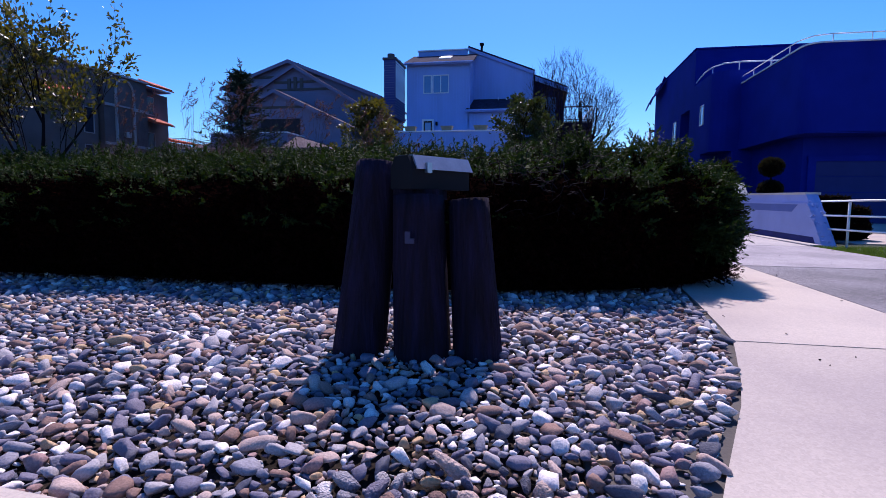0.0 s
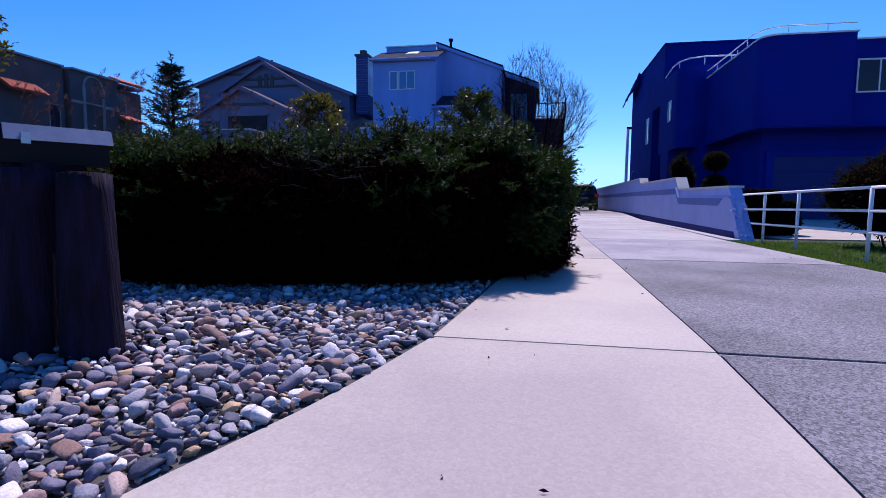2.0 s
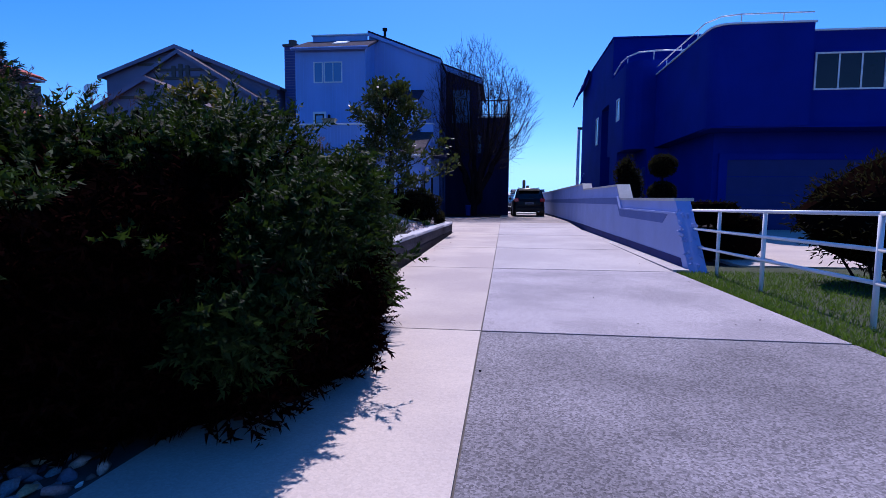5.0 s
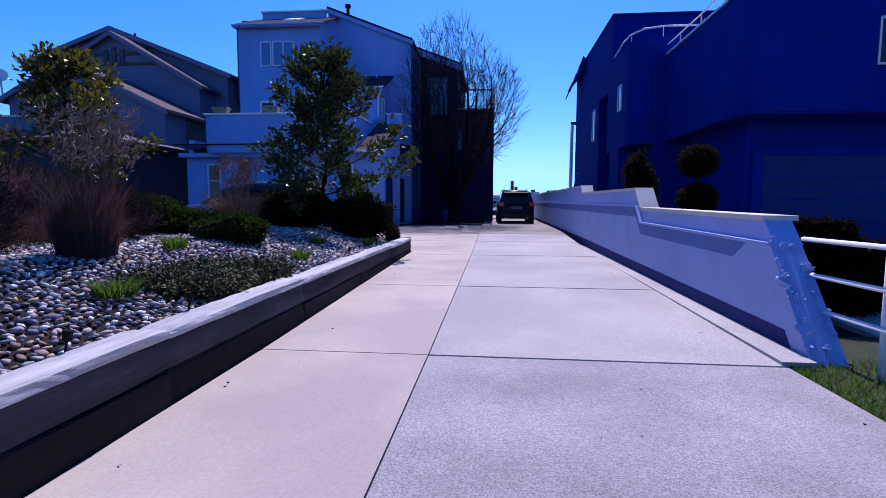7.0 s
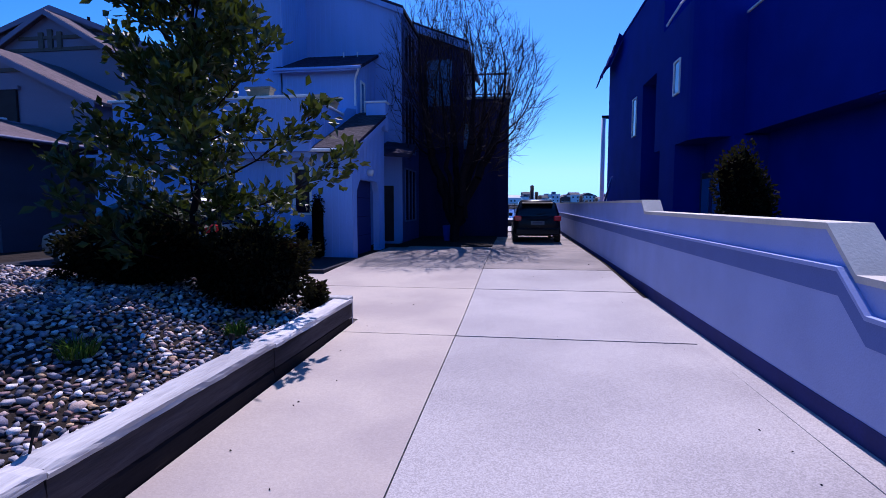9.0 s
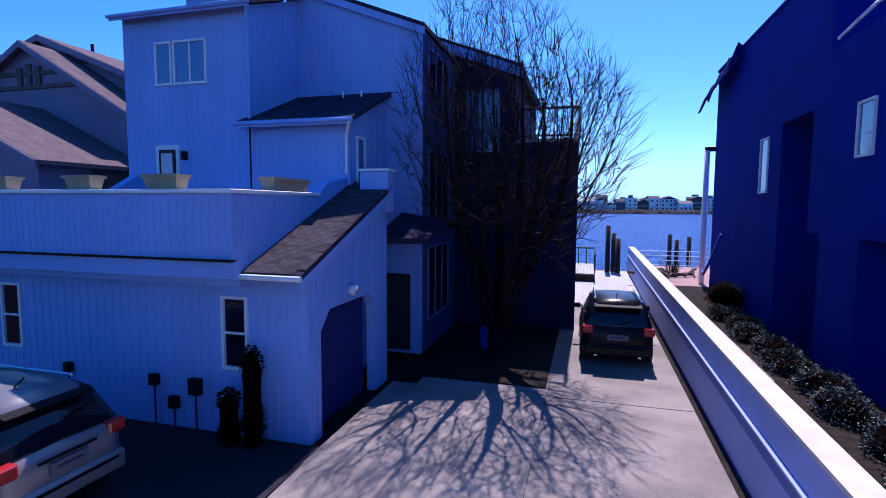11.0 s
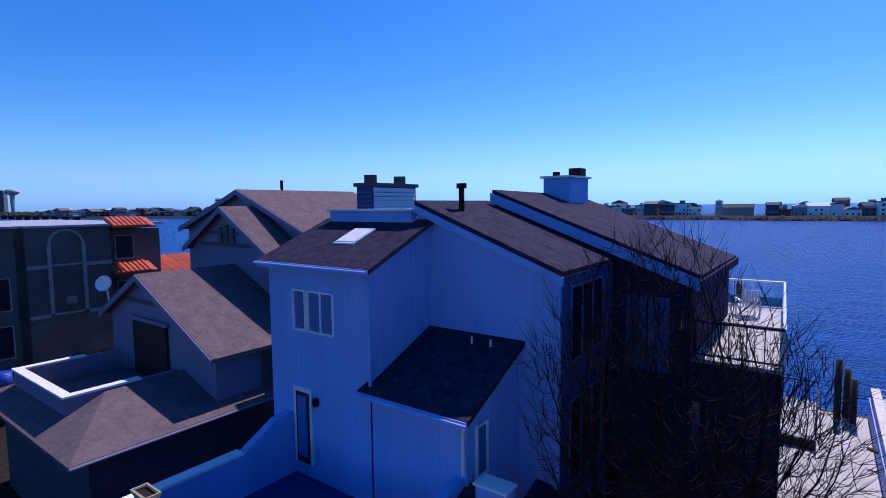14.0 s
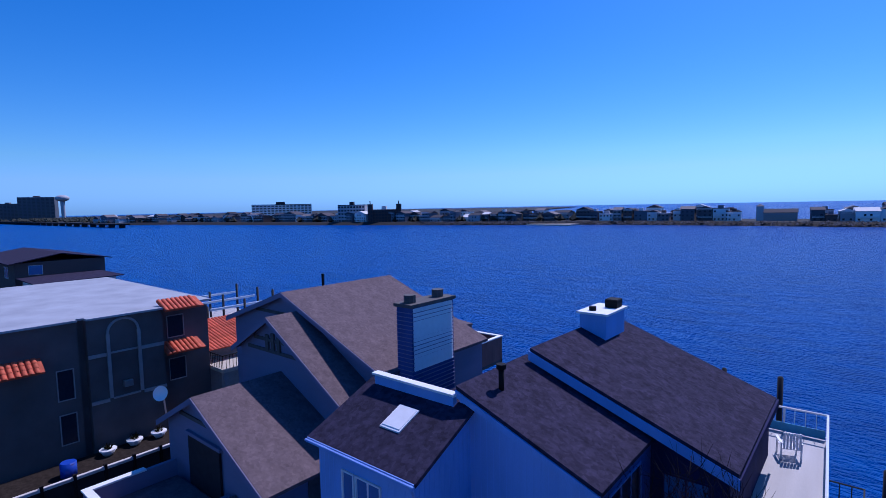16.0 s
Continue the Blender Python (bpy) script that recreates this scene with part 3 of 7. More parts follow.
def ring(plane, d0, d1, u0, u1, z0, z1, t):
    """A rectangular frame with a hole, as one connected mesh."""
    bm = bmesh.new()
    put = (lambda u, d, z: (u, d, z)) if plane == "y" else (lambda u, d, z: (d, u, z))
    sets = []
    for d in (d0, d1):
        for e in (t, 0):
            sets.append([bm.verts.new(put(u, d, z)) for u, z in ((u0 - e, z0 - e), (u1 + e, z0 - e), (u1 + e, z1 + e), (u0 - e, z1 + e))])
    for a, c in ((0, 1), (2, 3), (0, 2), (1, 3)):
        for k in range(4):
            bm.faces.new((sets[a][k], sets[a][(k + 1) % 4], sets[c][(k + 1) % 4], sets[c][k]))
    return bm


def window(parent, plane, at, u0, u1, z0, z1, lights=1, out=-1, mframe=None, depth=0.05, name="window", bars_h=False, glass=None):
    """A window on a wall. plane 'y' (wall faces out along y) or 'x'; u is the other axis."""
    mframe = mframe or M_trim
    t = 0.055

    def b(bm, ua, ub, za, zb, d0, d1):
        if plane == "y":
            return box(bm, ua, at + out * d0, za, ub, at + out * d1, zb)
        return box(bm, at + out * d0, ua, za, at + out * d1, ub, zb)
    w = ring(plane, at + out * -0.02, at + out * depth, u0, u1, z0, z1, t)
    fr = part(name, w, mframe, parent)
    for k in range(lights):
        a, c = u0 + (u1 - u0) * k / lights, u0 + (u1 - u0) * (k + 1) / lights
        part("pane", b(bmesh.new(), a + 0.02, c - 0.02, z0 + 0.01, z1 - 0.01, 0.002, 0.012), glass or M_glass, fr)
        if k:
            part("mullion", b(bmesh.new(), a - 0.025, a + 0.025, z0, z1, -0.01, depth - 0.01), mframe, fr)
    if bars_h:
        part("glazing_bar", b(bmesh.new(), u0, u1, (z0 + z1) / 2 - .02, (z0 + z1) / 2 + .02, 0, depth - 0.01), mframe, fr)
    return fr


BATTEN = {}


def battens(parent, plane, at, u0, u1, zlo, zhi, out, pitch=0.2, material=None, skip=None, thick=0.011):
    """Vertical battens on a wall, each its own piece on shared meshes. zlo, zhi may depend on u."""
    material = material or M_siding
    key = material.name
    if key not in BATTEN:
        bm = bx(-0.5, -0.5, 0, 0.5, 0.5, 1)
        me = bpy.data.meshes.new("batten")
        bm.to_mesh(me)
        bm.free()
        me.materials.append(material)
        BATTEN[key] = me
    n = int((u1 - u0) / pitch)
    for k in range(n):
        u = u0 + (k + 0.5) * (u1 - u0) / n
        a = zlo(u) if callable(zlo) else zlo
        c = zhi(u) if callable(zhi) else zhi
        runs = [(a, c)]
        for (s0, s1, h0, h1) in (skip or ()):
            if s0 - 0.1 < u < s1 + 0.1:
                runs = [r for a2, c2 in runs for r in ((a2, min(c2, h0 - .08)), (max(a2, h1 + .08), c2)) if r[1] - r[0] > .05]
        for a2, c2 in runs:
            if c2 - a2 < 0.1:
                continue
            o = new("batten", BATTEN[key])
            p = (u, at + out * (thick - 0.003) / 2, a2) if plane == "y" else (at + out * (thick - 0.003) / 2, u, a2)
            s = (0.03, thick, c2 - a2) if plane == "y" else (thick, 0.03, c2 - a2)
            o.matrix_basis = Matrix.LocRotScale(p, None, s)
            o.parent = parent


def roof_plane(parent, pts, material, thick=0.12, name="roof", rows=0.0):
    return part(name, slope_slab(bmesh.new(), pts, thick), material, parent)


# ---------- main house: pale blue, tower, terrace over the garage ----------
H = thing("house", "pale blue three-storey timber house with terrace and shed roofs", "house")
G0 = 0.2
tower = part("wall", pr([(32.2, G0), (32.2, 9.52), (34.6, 10.5), (34.6, G0)], "x", -8.5, -4.55), M_siding, H)
low = part("wall", pr([(32.2, G0), (32.2, 6.6), (34.6, 7.6), (34.6, G0)], "x", -4.6, -1.78), M_siding, H)
part("wall", pr([(-8.4, G0), (-8.4, 9.0), (-4.9, 9.0), (-4.9, 11.03), (-0.74, 9.4), (-0.74, G0)], "y", 34.5, 38.25), M_siding, H)
# rear walls: dark siding, its colour lowered further to carry the shade
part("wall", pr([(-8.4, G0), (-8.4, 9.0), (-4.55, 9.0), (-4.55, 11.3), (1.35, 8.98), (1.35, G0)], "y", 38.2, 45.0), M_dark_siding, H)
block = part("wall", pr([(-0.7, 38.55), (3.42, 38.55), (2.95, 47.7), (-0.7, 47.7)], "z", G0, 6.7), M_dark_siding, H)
# roofs
roof_plane(H, [(-8.62, 31.9, 9.55), (-4.27, 31.9, 9.55), (-4.35, 34.52, 10.64), (-8.62, 34.52, 10.64)], M_shingle)
roof_plane(H, [(-4.72, 31.86, 6.62), (-1.55, 31.86, 6.62), (-1.62, 34.52, 7.72), (-4.55, 34.52, 7.72)], M_shingle)
roof_plane(H, [(-4.95, 34.4, 11.15), (-0.62, 34.4, 9.48), (-0.62, 38.3, 9.48), (-4.95, 38.3, 11.15)], M_shingle)
roof_plane(H, [(-4.6, 37.95, 11.5), (1.6, 37.95, 9.15), (1.55, 45.0, 9.05), (-4.6, 45.0, 11.4)], M_shingle)
roof_plane(H, [(-8.5, 34.6, 9.06), (-4.9, 34.6, 9.06), (-4.9, 45.0, 9.06), (-8.5, 45.0, 9.06)], M_shingle, 0.05)
# fascias, gutters, downpipes
part("fascia", bx(-8.6, 31.87, 9.38, -4.3, 31.9, 9.54), M_siding, H)
part("gutter", tb((-8.62, 31.83, 9.47), (-4.26, 31.83, 9.47), 0.045), M_siding, H)
part("downpipe", tube(tb((-4.36, 31.85, 9.4), (-4.5, 32.1, 9.05), 0.04), (-4.5, 32.1, 9.05), (-4.5, 32.1, 6.7), 0.04), M_siding, H)
part("fascia", bx(-4.7, 31.83, 6.45, -1.57, 31.86, 6.61), M_siding, H)
part("gutter", tb((-4.74, 31.79, 6.54), (-1.53, 31.79, 6.54), 0.045), M_siding, H)
part("downpipe", tube(tb((-1.6, 31.8, 6.5), (-1.84, 32.12, 6.2), 0.04), (-1.84, 32.12, 6.2), (-1.84, 32.12, 5.3), 0.04), M_trim, H)
part("rake_board", pr([(-4.95, 11.03), (-0.6, 9.35), (-0.6, 9.15), (-4.95, 10.83)], "y", 34.35, 34.4), M_siding, H)
part("rake_board", pr([(-4.65, 11.4), (1.62, 9.03), (1.62, 8.72), (-4.65, 11.09)], "y", 37.9, 37.95), M_siding, H)
part("fascia", bx(1.56, 37.95, 8.75, 1.64, 45.0, 9.0), M_dark_siding, H)
# parapet's shaded face coloured as siding, its sunlit top as a white cap
part("tower_parapet", bx(-8.25, 34.3, 8.9, -4.98, 34.48, 10.86), M_siding, H)
part("parapet_cap", bx(-8.3, 34.22, 10.86, -4.9, 34.5, 10.93), M_trim, H, "white cap painted as the sunlit top of the tower parapet")
# thin panel over the side wall, darker blue to hold its shade
part("side_cladding", bx(-0.74, 34.62, G0, -0.732, 38.2, 9.3), M_side, H, "darker blue boards with the side's shade painted in")
sz = lambda y, up: 9.55 + (y - 31.9) * .416 + up
sk = part("skylight", pr([(32.97, sz(32.97, -.02)), (33.82, sz(33.82, -.02)), (33.82, sz(33.82, .04)), (32.97, sz(32.97, .04))], "x", -6.64, -5.86), M_trim, H, "white skylight dome")
part("pane", pr([(33.01, sz(33.01, .03)), (33.78, sz(33.78, .03)), (33.76, sz(33.76, .06)), (33.03, sz(33.03, .06))], "x", -6.6, -5.9), M_trim, sk)
# tower windows and door
window(H, "y", 32.2, -7.38, -6.95, 7.74, 8.76, 1)
window(H, "y", 32.2, -6.79, -5.86, 7.74, 8.76, 2)
dr = part("door", bx(-7.38, 32.12, 4.02, -6.85, 32.18, 6.0), M_door, H, "narrow glazed terrace door")
part("door_frame", bx(-7.5, 32.14, 4.0, -7.38, 32.2, 6.12), M_trim, dr)
part("door_frame", bx(-6.85, 32.14, 4.0, -6.75, 32.2, 6.12), M_trim, dr)
part("door_frame", bx(-7.38, 32.14, 6.0, -6.85, 32.2, 6.12), M_trim, dr)
part("pane", bx(-7.3, 32.105, 4.2, -6.93, 32.12, 5.9), M_glass, dr)
part("wall_lamp", bx(-6.62, 32.05, 5.72, -6.5, 32.2, 5.95, 0.02), M_black, H, "small black wall lantern")
window(H, "x", -1.78, 32.56, 32.95, 5.1, 6.2, 1, out=1)
# tall side windows in three storeys
for z0, z1 in ((7.2, 9.0), (4.1, 6.15), (1.2, 3.3)):
    window(H, "x", -0.74, 35.15, 37.3, z0, z1, 3, out=1, mframe=M_band, glass=M_glass_dim)
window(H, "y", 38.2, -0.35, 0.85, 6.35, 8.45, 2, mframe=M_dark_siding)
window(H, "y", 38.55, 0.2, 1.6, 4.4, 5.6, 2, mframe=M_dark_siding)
# corner board
part("corner_board", bx(-0.82, 34.44, 0.4, -0.7, 34.52, 9.3), M_siding, H)
# battens
battens(H, "y", 32.2, -8.55, -4.6, 4.2, 9.05, -1, 0.2, skip=[(-7.6, -5.7, 7.6, 8.9), (-7.5, -6.7, 4.0, 6.2)], thick=0.006)
battens(H, "x", -4.55, 32.25, 34.45, lambda u: 6.5 + (u - 32.2) * .5, lambda u: 9.45 + (u - 32.2) * .4, 1, 0.2)
battens(H, "y", 32.2, -4.5, -1.8, 4.2, 6.4, -1, 0.2, thick=0.006)
battens(H, "y", 34.5, -4.5, -0.7, lambda u: 7.7 if u < -1.4 else 4.0, lambda u: 9.2 - (u + 0.64) * .385, -1, 0.2, thick=0.005)
battens(H, "x", -1.78, 32.25, 34.45, 4.3, lambda u: 6.5 + (u - 32.2) * .4, 1, 0.2, skip=[(32.56, 32.95, 5.1, 6.2)])

# garage block below the terrace
GX, GY = -0.85, 28.55
part("wall", bx(-9.0, GY, G0, GX - 0.2, GY + 0.2, 3.3), M_siding, H)                    # front
gw = pr([(GY, G0), (GY, 3.42), (32.2, 4.86), (32.2, G0), (31.45, G0), (31.45, 2.25), (31.2, 2.6), (GY + .8, 2.6), (GY + .45, 2.25), (GY + .45, G0)], "x", GX - .2, GX)
part("wall", gw, M_siding, H)
part("wall", bx(-9.0, GY + 0.2, G0, -8.8, 32.2, 3.9), M_siding, H)
gd = part("garage_door", bx(GX - 0.34, GY + 0.3, G0, GX - 0.28, 31.4, 2.7), M_gdoor, H, "plain blue-grey garage door")
for z in (0.85, 1.45, 2.05):
    part("door_groove", bx(GX - 0.29, GY + 0.36, z, GX - 0.275, 31.34, z + 0.02), M_dark_siding, gd)
part("wall_lamp", tb((GX, 30.15, 2.85), (GX + 0.16, 30.15, 2.83), 0.09, 0.11, 12), M_trim, H, "round white floodlight", smooth=True)
roof_g = part("roof", slope_slab(bmesh.new(), [(-1.95, 28.12, 3.4), (-0.7, 28.12, 3.4), (-0.7, 32.18, 5.0), (-1.95, 32.18, 5.0)], 0.1), M_shingle, H, "steep dark shingled lean-to roof")
part("gutter", tb((-1.95, 28.07, 3.34), (-0.68, 28.07, 3.34), 0.05), M_trim, H)
part("rake_board", pr([(28.12, 3.31), (32.2, 4.92), (32.2, 4.74), (28.12, 3.13)], "x", -0.74, -0.69), M_siding, H)
sh = mesh("shingle", [(-.155, 0, .0), (.155, 0, .0), (.155, .3, .012), (-.155, .3, .012), (-.15, 0, .014), (.15, 0, .014), (.15, .3, .02), (-.15, .3, .02)],
          [(0, 3, 2, 1), (4, 5, 6, 7), (0, 1, 5, 4), (1, 2, 6, 5), (2, 3, 7, 6), (3, 0, 4, 7)], M_shingle_ob)
sl = math.atan2(5.0 - 3.4, 32.18 - 28.12)
for r in range(27):
    d = r * 0.165
    for k in range(5):
        x = -1.94 + 0.29 * k + 0.145 * (r % 2) + 0.08
        if x > -0.78:
            continue
        o = new("shingle", sh)
        o.matrix_basis = pose(x, 28.12 + d * math.cos(sl), 3.405 + d * math.sin(sl), math.degrees(sl) + random.uniform(-.6, 1.2), 0, random.uniform(-1.2, 1.2))
        o.parent = roof_g
# end pier where the lean-to meets the house
part("pier", bx(-1.4, 31.9, 4.4, -0.7, 32.3, 5.34, 0.02), M_siding, H)
part("pier_cap", bx(-1.44, 31.86, 5.34, -0.66, 32.34, 5.4, 0.01), M_trim, H)
# garage front windows and belt boards
window(H, "y", GY, -2.55, -2.1, 1.6, 2.85, 1, bars_h=True, glass=M_glass_dim)
window(H, "y", GY, -8.05, -7.6, 1.6, 2.85, 1, bars_h=True, glass=M_glass_dim)
part("belt_board", bx(-9.1, 28.15, 3.15, -1.9, GY + 0.1, 3.32, 0.01), M_siding, H)
part("flashing", bx(-9.1, 27.85, 3.6, -1.85, 28.0, 3.64), M_black, H)
# terrace floor and parapet
part("terrace_floor", bx(-8.9, 28.2, 3.5, -1.95, 32.2, 3.62), M_terrace, H)
part("parapet", bx(-7.6, 27.92, 3.3, -1.85, 28.2, 4.74, 0.005), M_siding, H)
part("parapet", pr([(28.2, 3.3), (28.2, 4.74), (30.75, 4.74), (31.2, 5.05), (32.2, 5.2), (32.2, 3.3)], "x", -2.1, -1.85), M_siding, H)
part("parapet", pr([(28.0, 3.3), (28.0, 4.74), (30.6, 4.74), (31.6, 5.3), (32.2, 5.35), (32.2, 3.3)], "x", -7.8, -7.55), M_siding, H)
part("coping", bx(-7.85, 27.86, 4.74, -1.8, 28.32, 4.81, 0.01), M_trim, H, "white sunlit coping")
part("coping", bx(-2.2, 28.32, 4.74, -1.8, 30.8, 4.81, 0.01), M_trim, H)
part("coping", bx(-7.85, 28.32, 4.74, -7.5, 30.6, 4.81, 0.01), M_trim, H)
battens(H, "y", 27.92, -7.55, -1.9, 3.68, 4.72, -1, 0.16)
battens(H, "x", -1.85, 28.0, 31.9, lambda u: 3.5 + (u - 28.2) * .4, 4.72, 1, 0.13)
battens(H, "y", GY, -8.95, -0.95, 0.3, 3.12, -1, 0.2, skip=[(-2.6, -2.05, 1.5, 2.9), (-8.1, -7.55, 1.5, 2.9)])
battens(H, "x", GX, 28.6, 32.15, lambda u: 0.25 if (u < 28.98 or u > 31.45) else 2.65, lambda u: 3.36 + (u - 28.55) * .394, 1, 0.16)
# entry: recessed door, small shingled canopy
part("door", bx(-1.75, 34.42, 0.4, -1.05, 34.48, 2.6), M_door, H, "dark recessed entry door")
part("canopy", slope_slab(bmesh.new(), [(-1.3, 32.35, 3.72), (-0.1, 33.2, 3.72), (-0.1, 34.5, 4.2), (-1.3, 34.5, 4.35)], 0.14), M_shingle, H, "small shingled entry canopy")
# chimney and vent on the roofs
ch = part("chimney", bx(-4.65, 41.85, 10.2, -3.6, 43.75, 12.0, 0.01), M_siding, H, "boxed pale blue chimney with white cap")
part("chimney_cap", bx(-4.75, 41.75, 12.0, -3.5, 43.85, 12.08), M_trim, ch)
part("chimney_pot", bx(-4.15, 43.05, 12.08, -3.65, 43.65, 12.42, 0.03), M_black, ch)
part("chimney_pot", tb((-4.3, 42.25, 12.08), (-4.3, 42.25, 12.24), 0.14, n=10), M_black, ch)
vp = part("vent_pipe", tb((-4.2, 35.6, 10.6), (-4.2, 35.6, 11.5), 0.085, n=10), M_black, H, "black metal vent pipe", smooth=True)
part("vent_cap", tb((-4.2, 35.6, 11.48), (-4.2, 35.6, 11.62), 0.15, n=10), M_black, vp)
for x in (-2.9, -2.35):
    part("roof_vent", tb((x, 34.1, 7.3), (x, 34.1, 7.72), 0.025, n=6), M_metal, H)
# roof deck with railings
part("deck_floor", pr([(1.35, 38.5), (3.45, 38.5), (2.98, 47.75), (1.35, 47.75)], "z", 6.7, 6.8), M_deck, H)
part("deck_floor", bx(-0.7, 45.0, 6.7, 1.35, 47.75, 6.798), M_deck, H)
for (xa, ya, xb, yb, mm) in ((1.4, 38.6, 3.42, 38.6, M_dark_siding), (3.42, 38.6, 2.96, 47.7, M_metal), (-0.6, 47.7, 2.96, 47.7, M_metal)):
    r = part("railing", tb((xa, ya, 7.82), (xb, yb, 7.82), 0.045, n=6), mm, H)
    part("rail_bar", tb((xa, ya, 6.92), (xb, yb, 6.92), 0.03, n=6), mm, r)
    n = int((Vector((xa, ya)) - Vector((xb, yb))).length / 0.34)
    for k in range(n + 1):
        f = k / n
        big = k % 6 == 0
        part("baluster", tb((xa + (xb - xa) * f, ya + (yb - ya) * f, 6.8), (xa + (xb - xa) * f, ya + (yb - ya) * f, 7.82), 0.04 if big else 0.014, n=5), mm, r)
# deck chair
part("wind_panel", bx(0.6, 47.64, 6.85, 2.9, 47.67, 7.2), mat("turquoise_panel", (0.05, 0.3, 0.5), 0.5, 0.2, 4, 40, 0.05), H, "low turquoise wind panel under the rail")
dc = thing("deck_chair", "pale slatted deck armchair on the roof deck", "chair", (1.95, 45.4, 6.8), 200)
for k in range(6):
    part("slat", bx(-0.3, -0.3 + 0.1 * k, 0.36, 0.3, -0.23 + 0.1 * k, 0.39), M_trim, dc)
for k in range(6):
    part("slat", bx(-0.3 + 0.1 * k, 0.3, 0.4, -0.23 + 0.1 * k, 0.34, 1.0), M_trim, dc)
for sx in (-0.33, 0.3):
    for sy in (-0.3, 0.3):
        part("leg", bx(sx, sy, 0, sx + 0.05, sy + 0.05, 0.6), M_trim, dc)
    part("armrest", bx(sx - 0.02, -0.35, 0.6, sx + 0.08, 0.35, 0.63), M_trim, dc)

# terrace planters
def flat_ring(x0, x1, y0, y1, z0, z1, t):
    bm = bmesh.new()
    sets = [[bm.verts.new((x, y, z)) for x, y in ((x0 + e, y0 + e), (x1 - e, y0 + e), (x1 - e, y1 - e), (x0 + e, y1 - e))] for z in (z0, z1) for e in (0, t)]
    for a, c in ((0, 1), (2, 3), (0, 2), (1, 3)):
        for k in range(4):
            bm.faces.new((sets[a][k], sets[a][(k + 1) % 4], sets[c][(k + 1) % 4], sets[c][k]))
    return bm


def planter(at, rz, length, group="planters on the parapet"):
    p = thing("planter_box", "yellowed trough planter with dry soil on the white coping", "planter", at, rz, group)
    l = length / 2
    bm = bmesh.new()
    lo = [(-l + .05, -.11, 0), (l - .05, -.11, 0), (l - .05, .11, 0), (-l + .05, .11, 0)]
    hi = [(-l, -.16, .24), (l, -.16, .24), (l, .16, .24), (-l, .16, .24)]
    li = [(-l + .05, -.11, .24), (l - .05, -.11, .24), (l - .05, .11, .24), (-l + .05, .11, .24)]
    vs = [[bm.verts.new(v) for v in r] for r in (lo, hi, li)]
    bm.faces.new(vs[0][::-1])
    for a, c in ((0, 1), (1, 2)):
        for k in range(4):
            bm.faces.new((vs[a][k], vs[a][(k + 1) % 4], vs[c][(k + 1) % 4], vs[c][k]))
    part("trough", bm, M_planter, p)
    part("rim", flat_ring(-l - .02, l + .02, -.18, .18, .2, .26, .05), M_planter, p)
    part("soil", bx(-l + .06, -.12, .1, l - .06, .12, .2), M_soil, p)
    return p


planter((-7.2, 28.1, 4.81), 0, 0.62)
planter((-5.15, 28.1, 4.81), 0, 0.62)
planter((-3.3, 28.1, 4.81), 0, 0.72)
planter((-2.0, 29.75, 4.81), 90, 1.25)

# things along the garage front
def cypress(at, h, r):
    t = thing("potted_conifer", "slim dark clipped conifer against the garage wall", "shrub", at, group="conifers by the garage")
    bm = bmesh.new()
    tube(bm, (0, 0, .05), (0, 0, h * .8), r * .75, r * .8, 10)
    tube(bm, (0, 0, h * .8), (0, 0, h * .97), r * .8, r * .3, 10)
    part("core", bm, M_juniper_core, t)
    foliage("foliage", t, lambda: column_point(h, r), 900, 0.07, M_shrub)
    part("trunk", tb((0, 0, 0), (0, 0, h * .7), 0.03, 0.015), M_bark, t)
    return t


RNG = random.Random(7)


def blob_point(rx, ry, rz, z0=0.0, shell=0.55):
    while True:
        v = Vector((RNG.uniform(-1, 1), RNG.uniform(-1, 1), RNG.uniform(-1, 1)))
        if shell < v.length < 1:
            return Vector((v.x * rx, v.y * ry, v.z * rz + z0)), v.normalized()


def column_point(h, r):
    z = RNG.random()
    a = RNG.uniform(0, 6.283)
    rr = r * (0.75 + 0.25 * math.sin(z * 9)) * min(1, (1 - z) * 5 + .25) * RNG.uniform(.6, 1)
    return Vector((math.cos(a) * rr, math.sin(a) * rr, 0.05 + z * h)), Vector((math.cos(a), math.sin(a), .4)).normalized()


def leaf_mesh(name, pts, size, m, long=1.0, flat=0.25, jitter=0.7):
    """Many small pointed leaves, joined. pts: (place, outward direction)."""
    V, F = [], []
    for p, d in pts:
        d = Vector(d) + Vector((RNG.gauss(0, jitter), RNG.gauss(0, jitter), RNG.gauss(0, jitter)))
        d = d.normalized() if d.length > 1e-3 else Vector((0, 0, 1))
        s = d.cross(Vector((RNG.uniform(-1, 1), RNG.uniform(-1, 1), RNG.uniform(-1, 1))))
        s = s.normalized() if s.length > 1e-3 else Vector((1, 0, 0))
        l = size * RNG.uniform(.6, 1.3) * long
        w = size * flat * RNG.uniform(.7, 1.2)
        n = d.cross(s) * (l * .12)
        i = len(V)
        V += [p, p + d * l * .5 + s * w + n, p + d * l, p + d * l * .5 - s * w + n]
        F += [(i, i + 1, i + 2), (i, i + 2, i + 3)]
    return mesh(name, V, F, m)


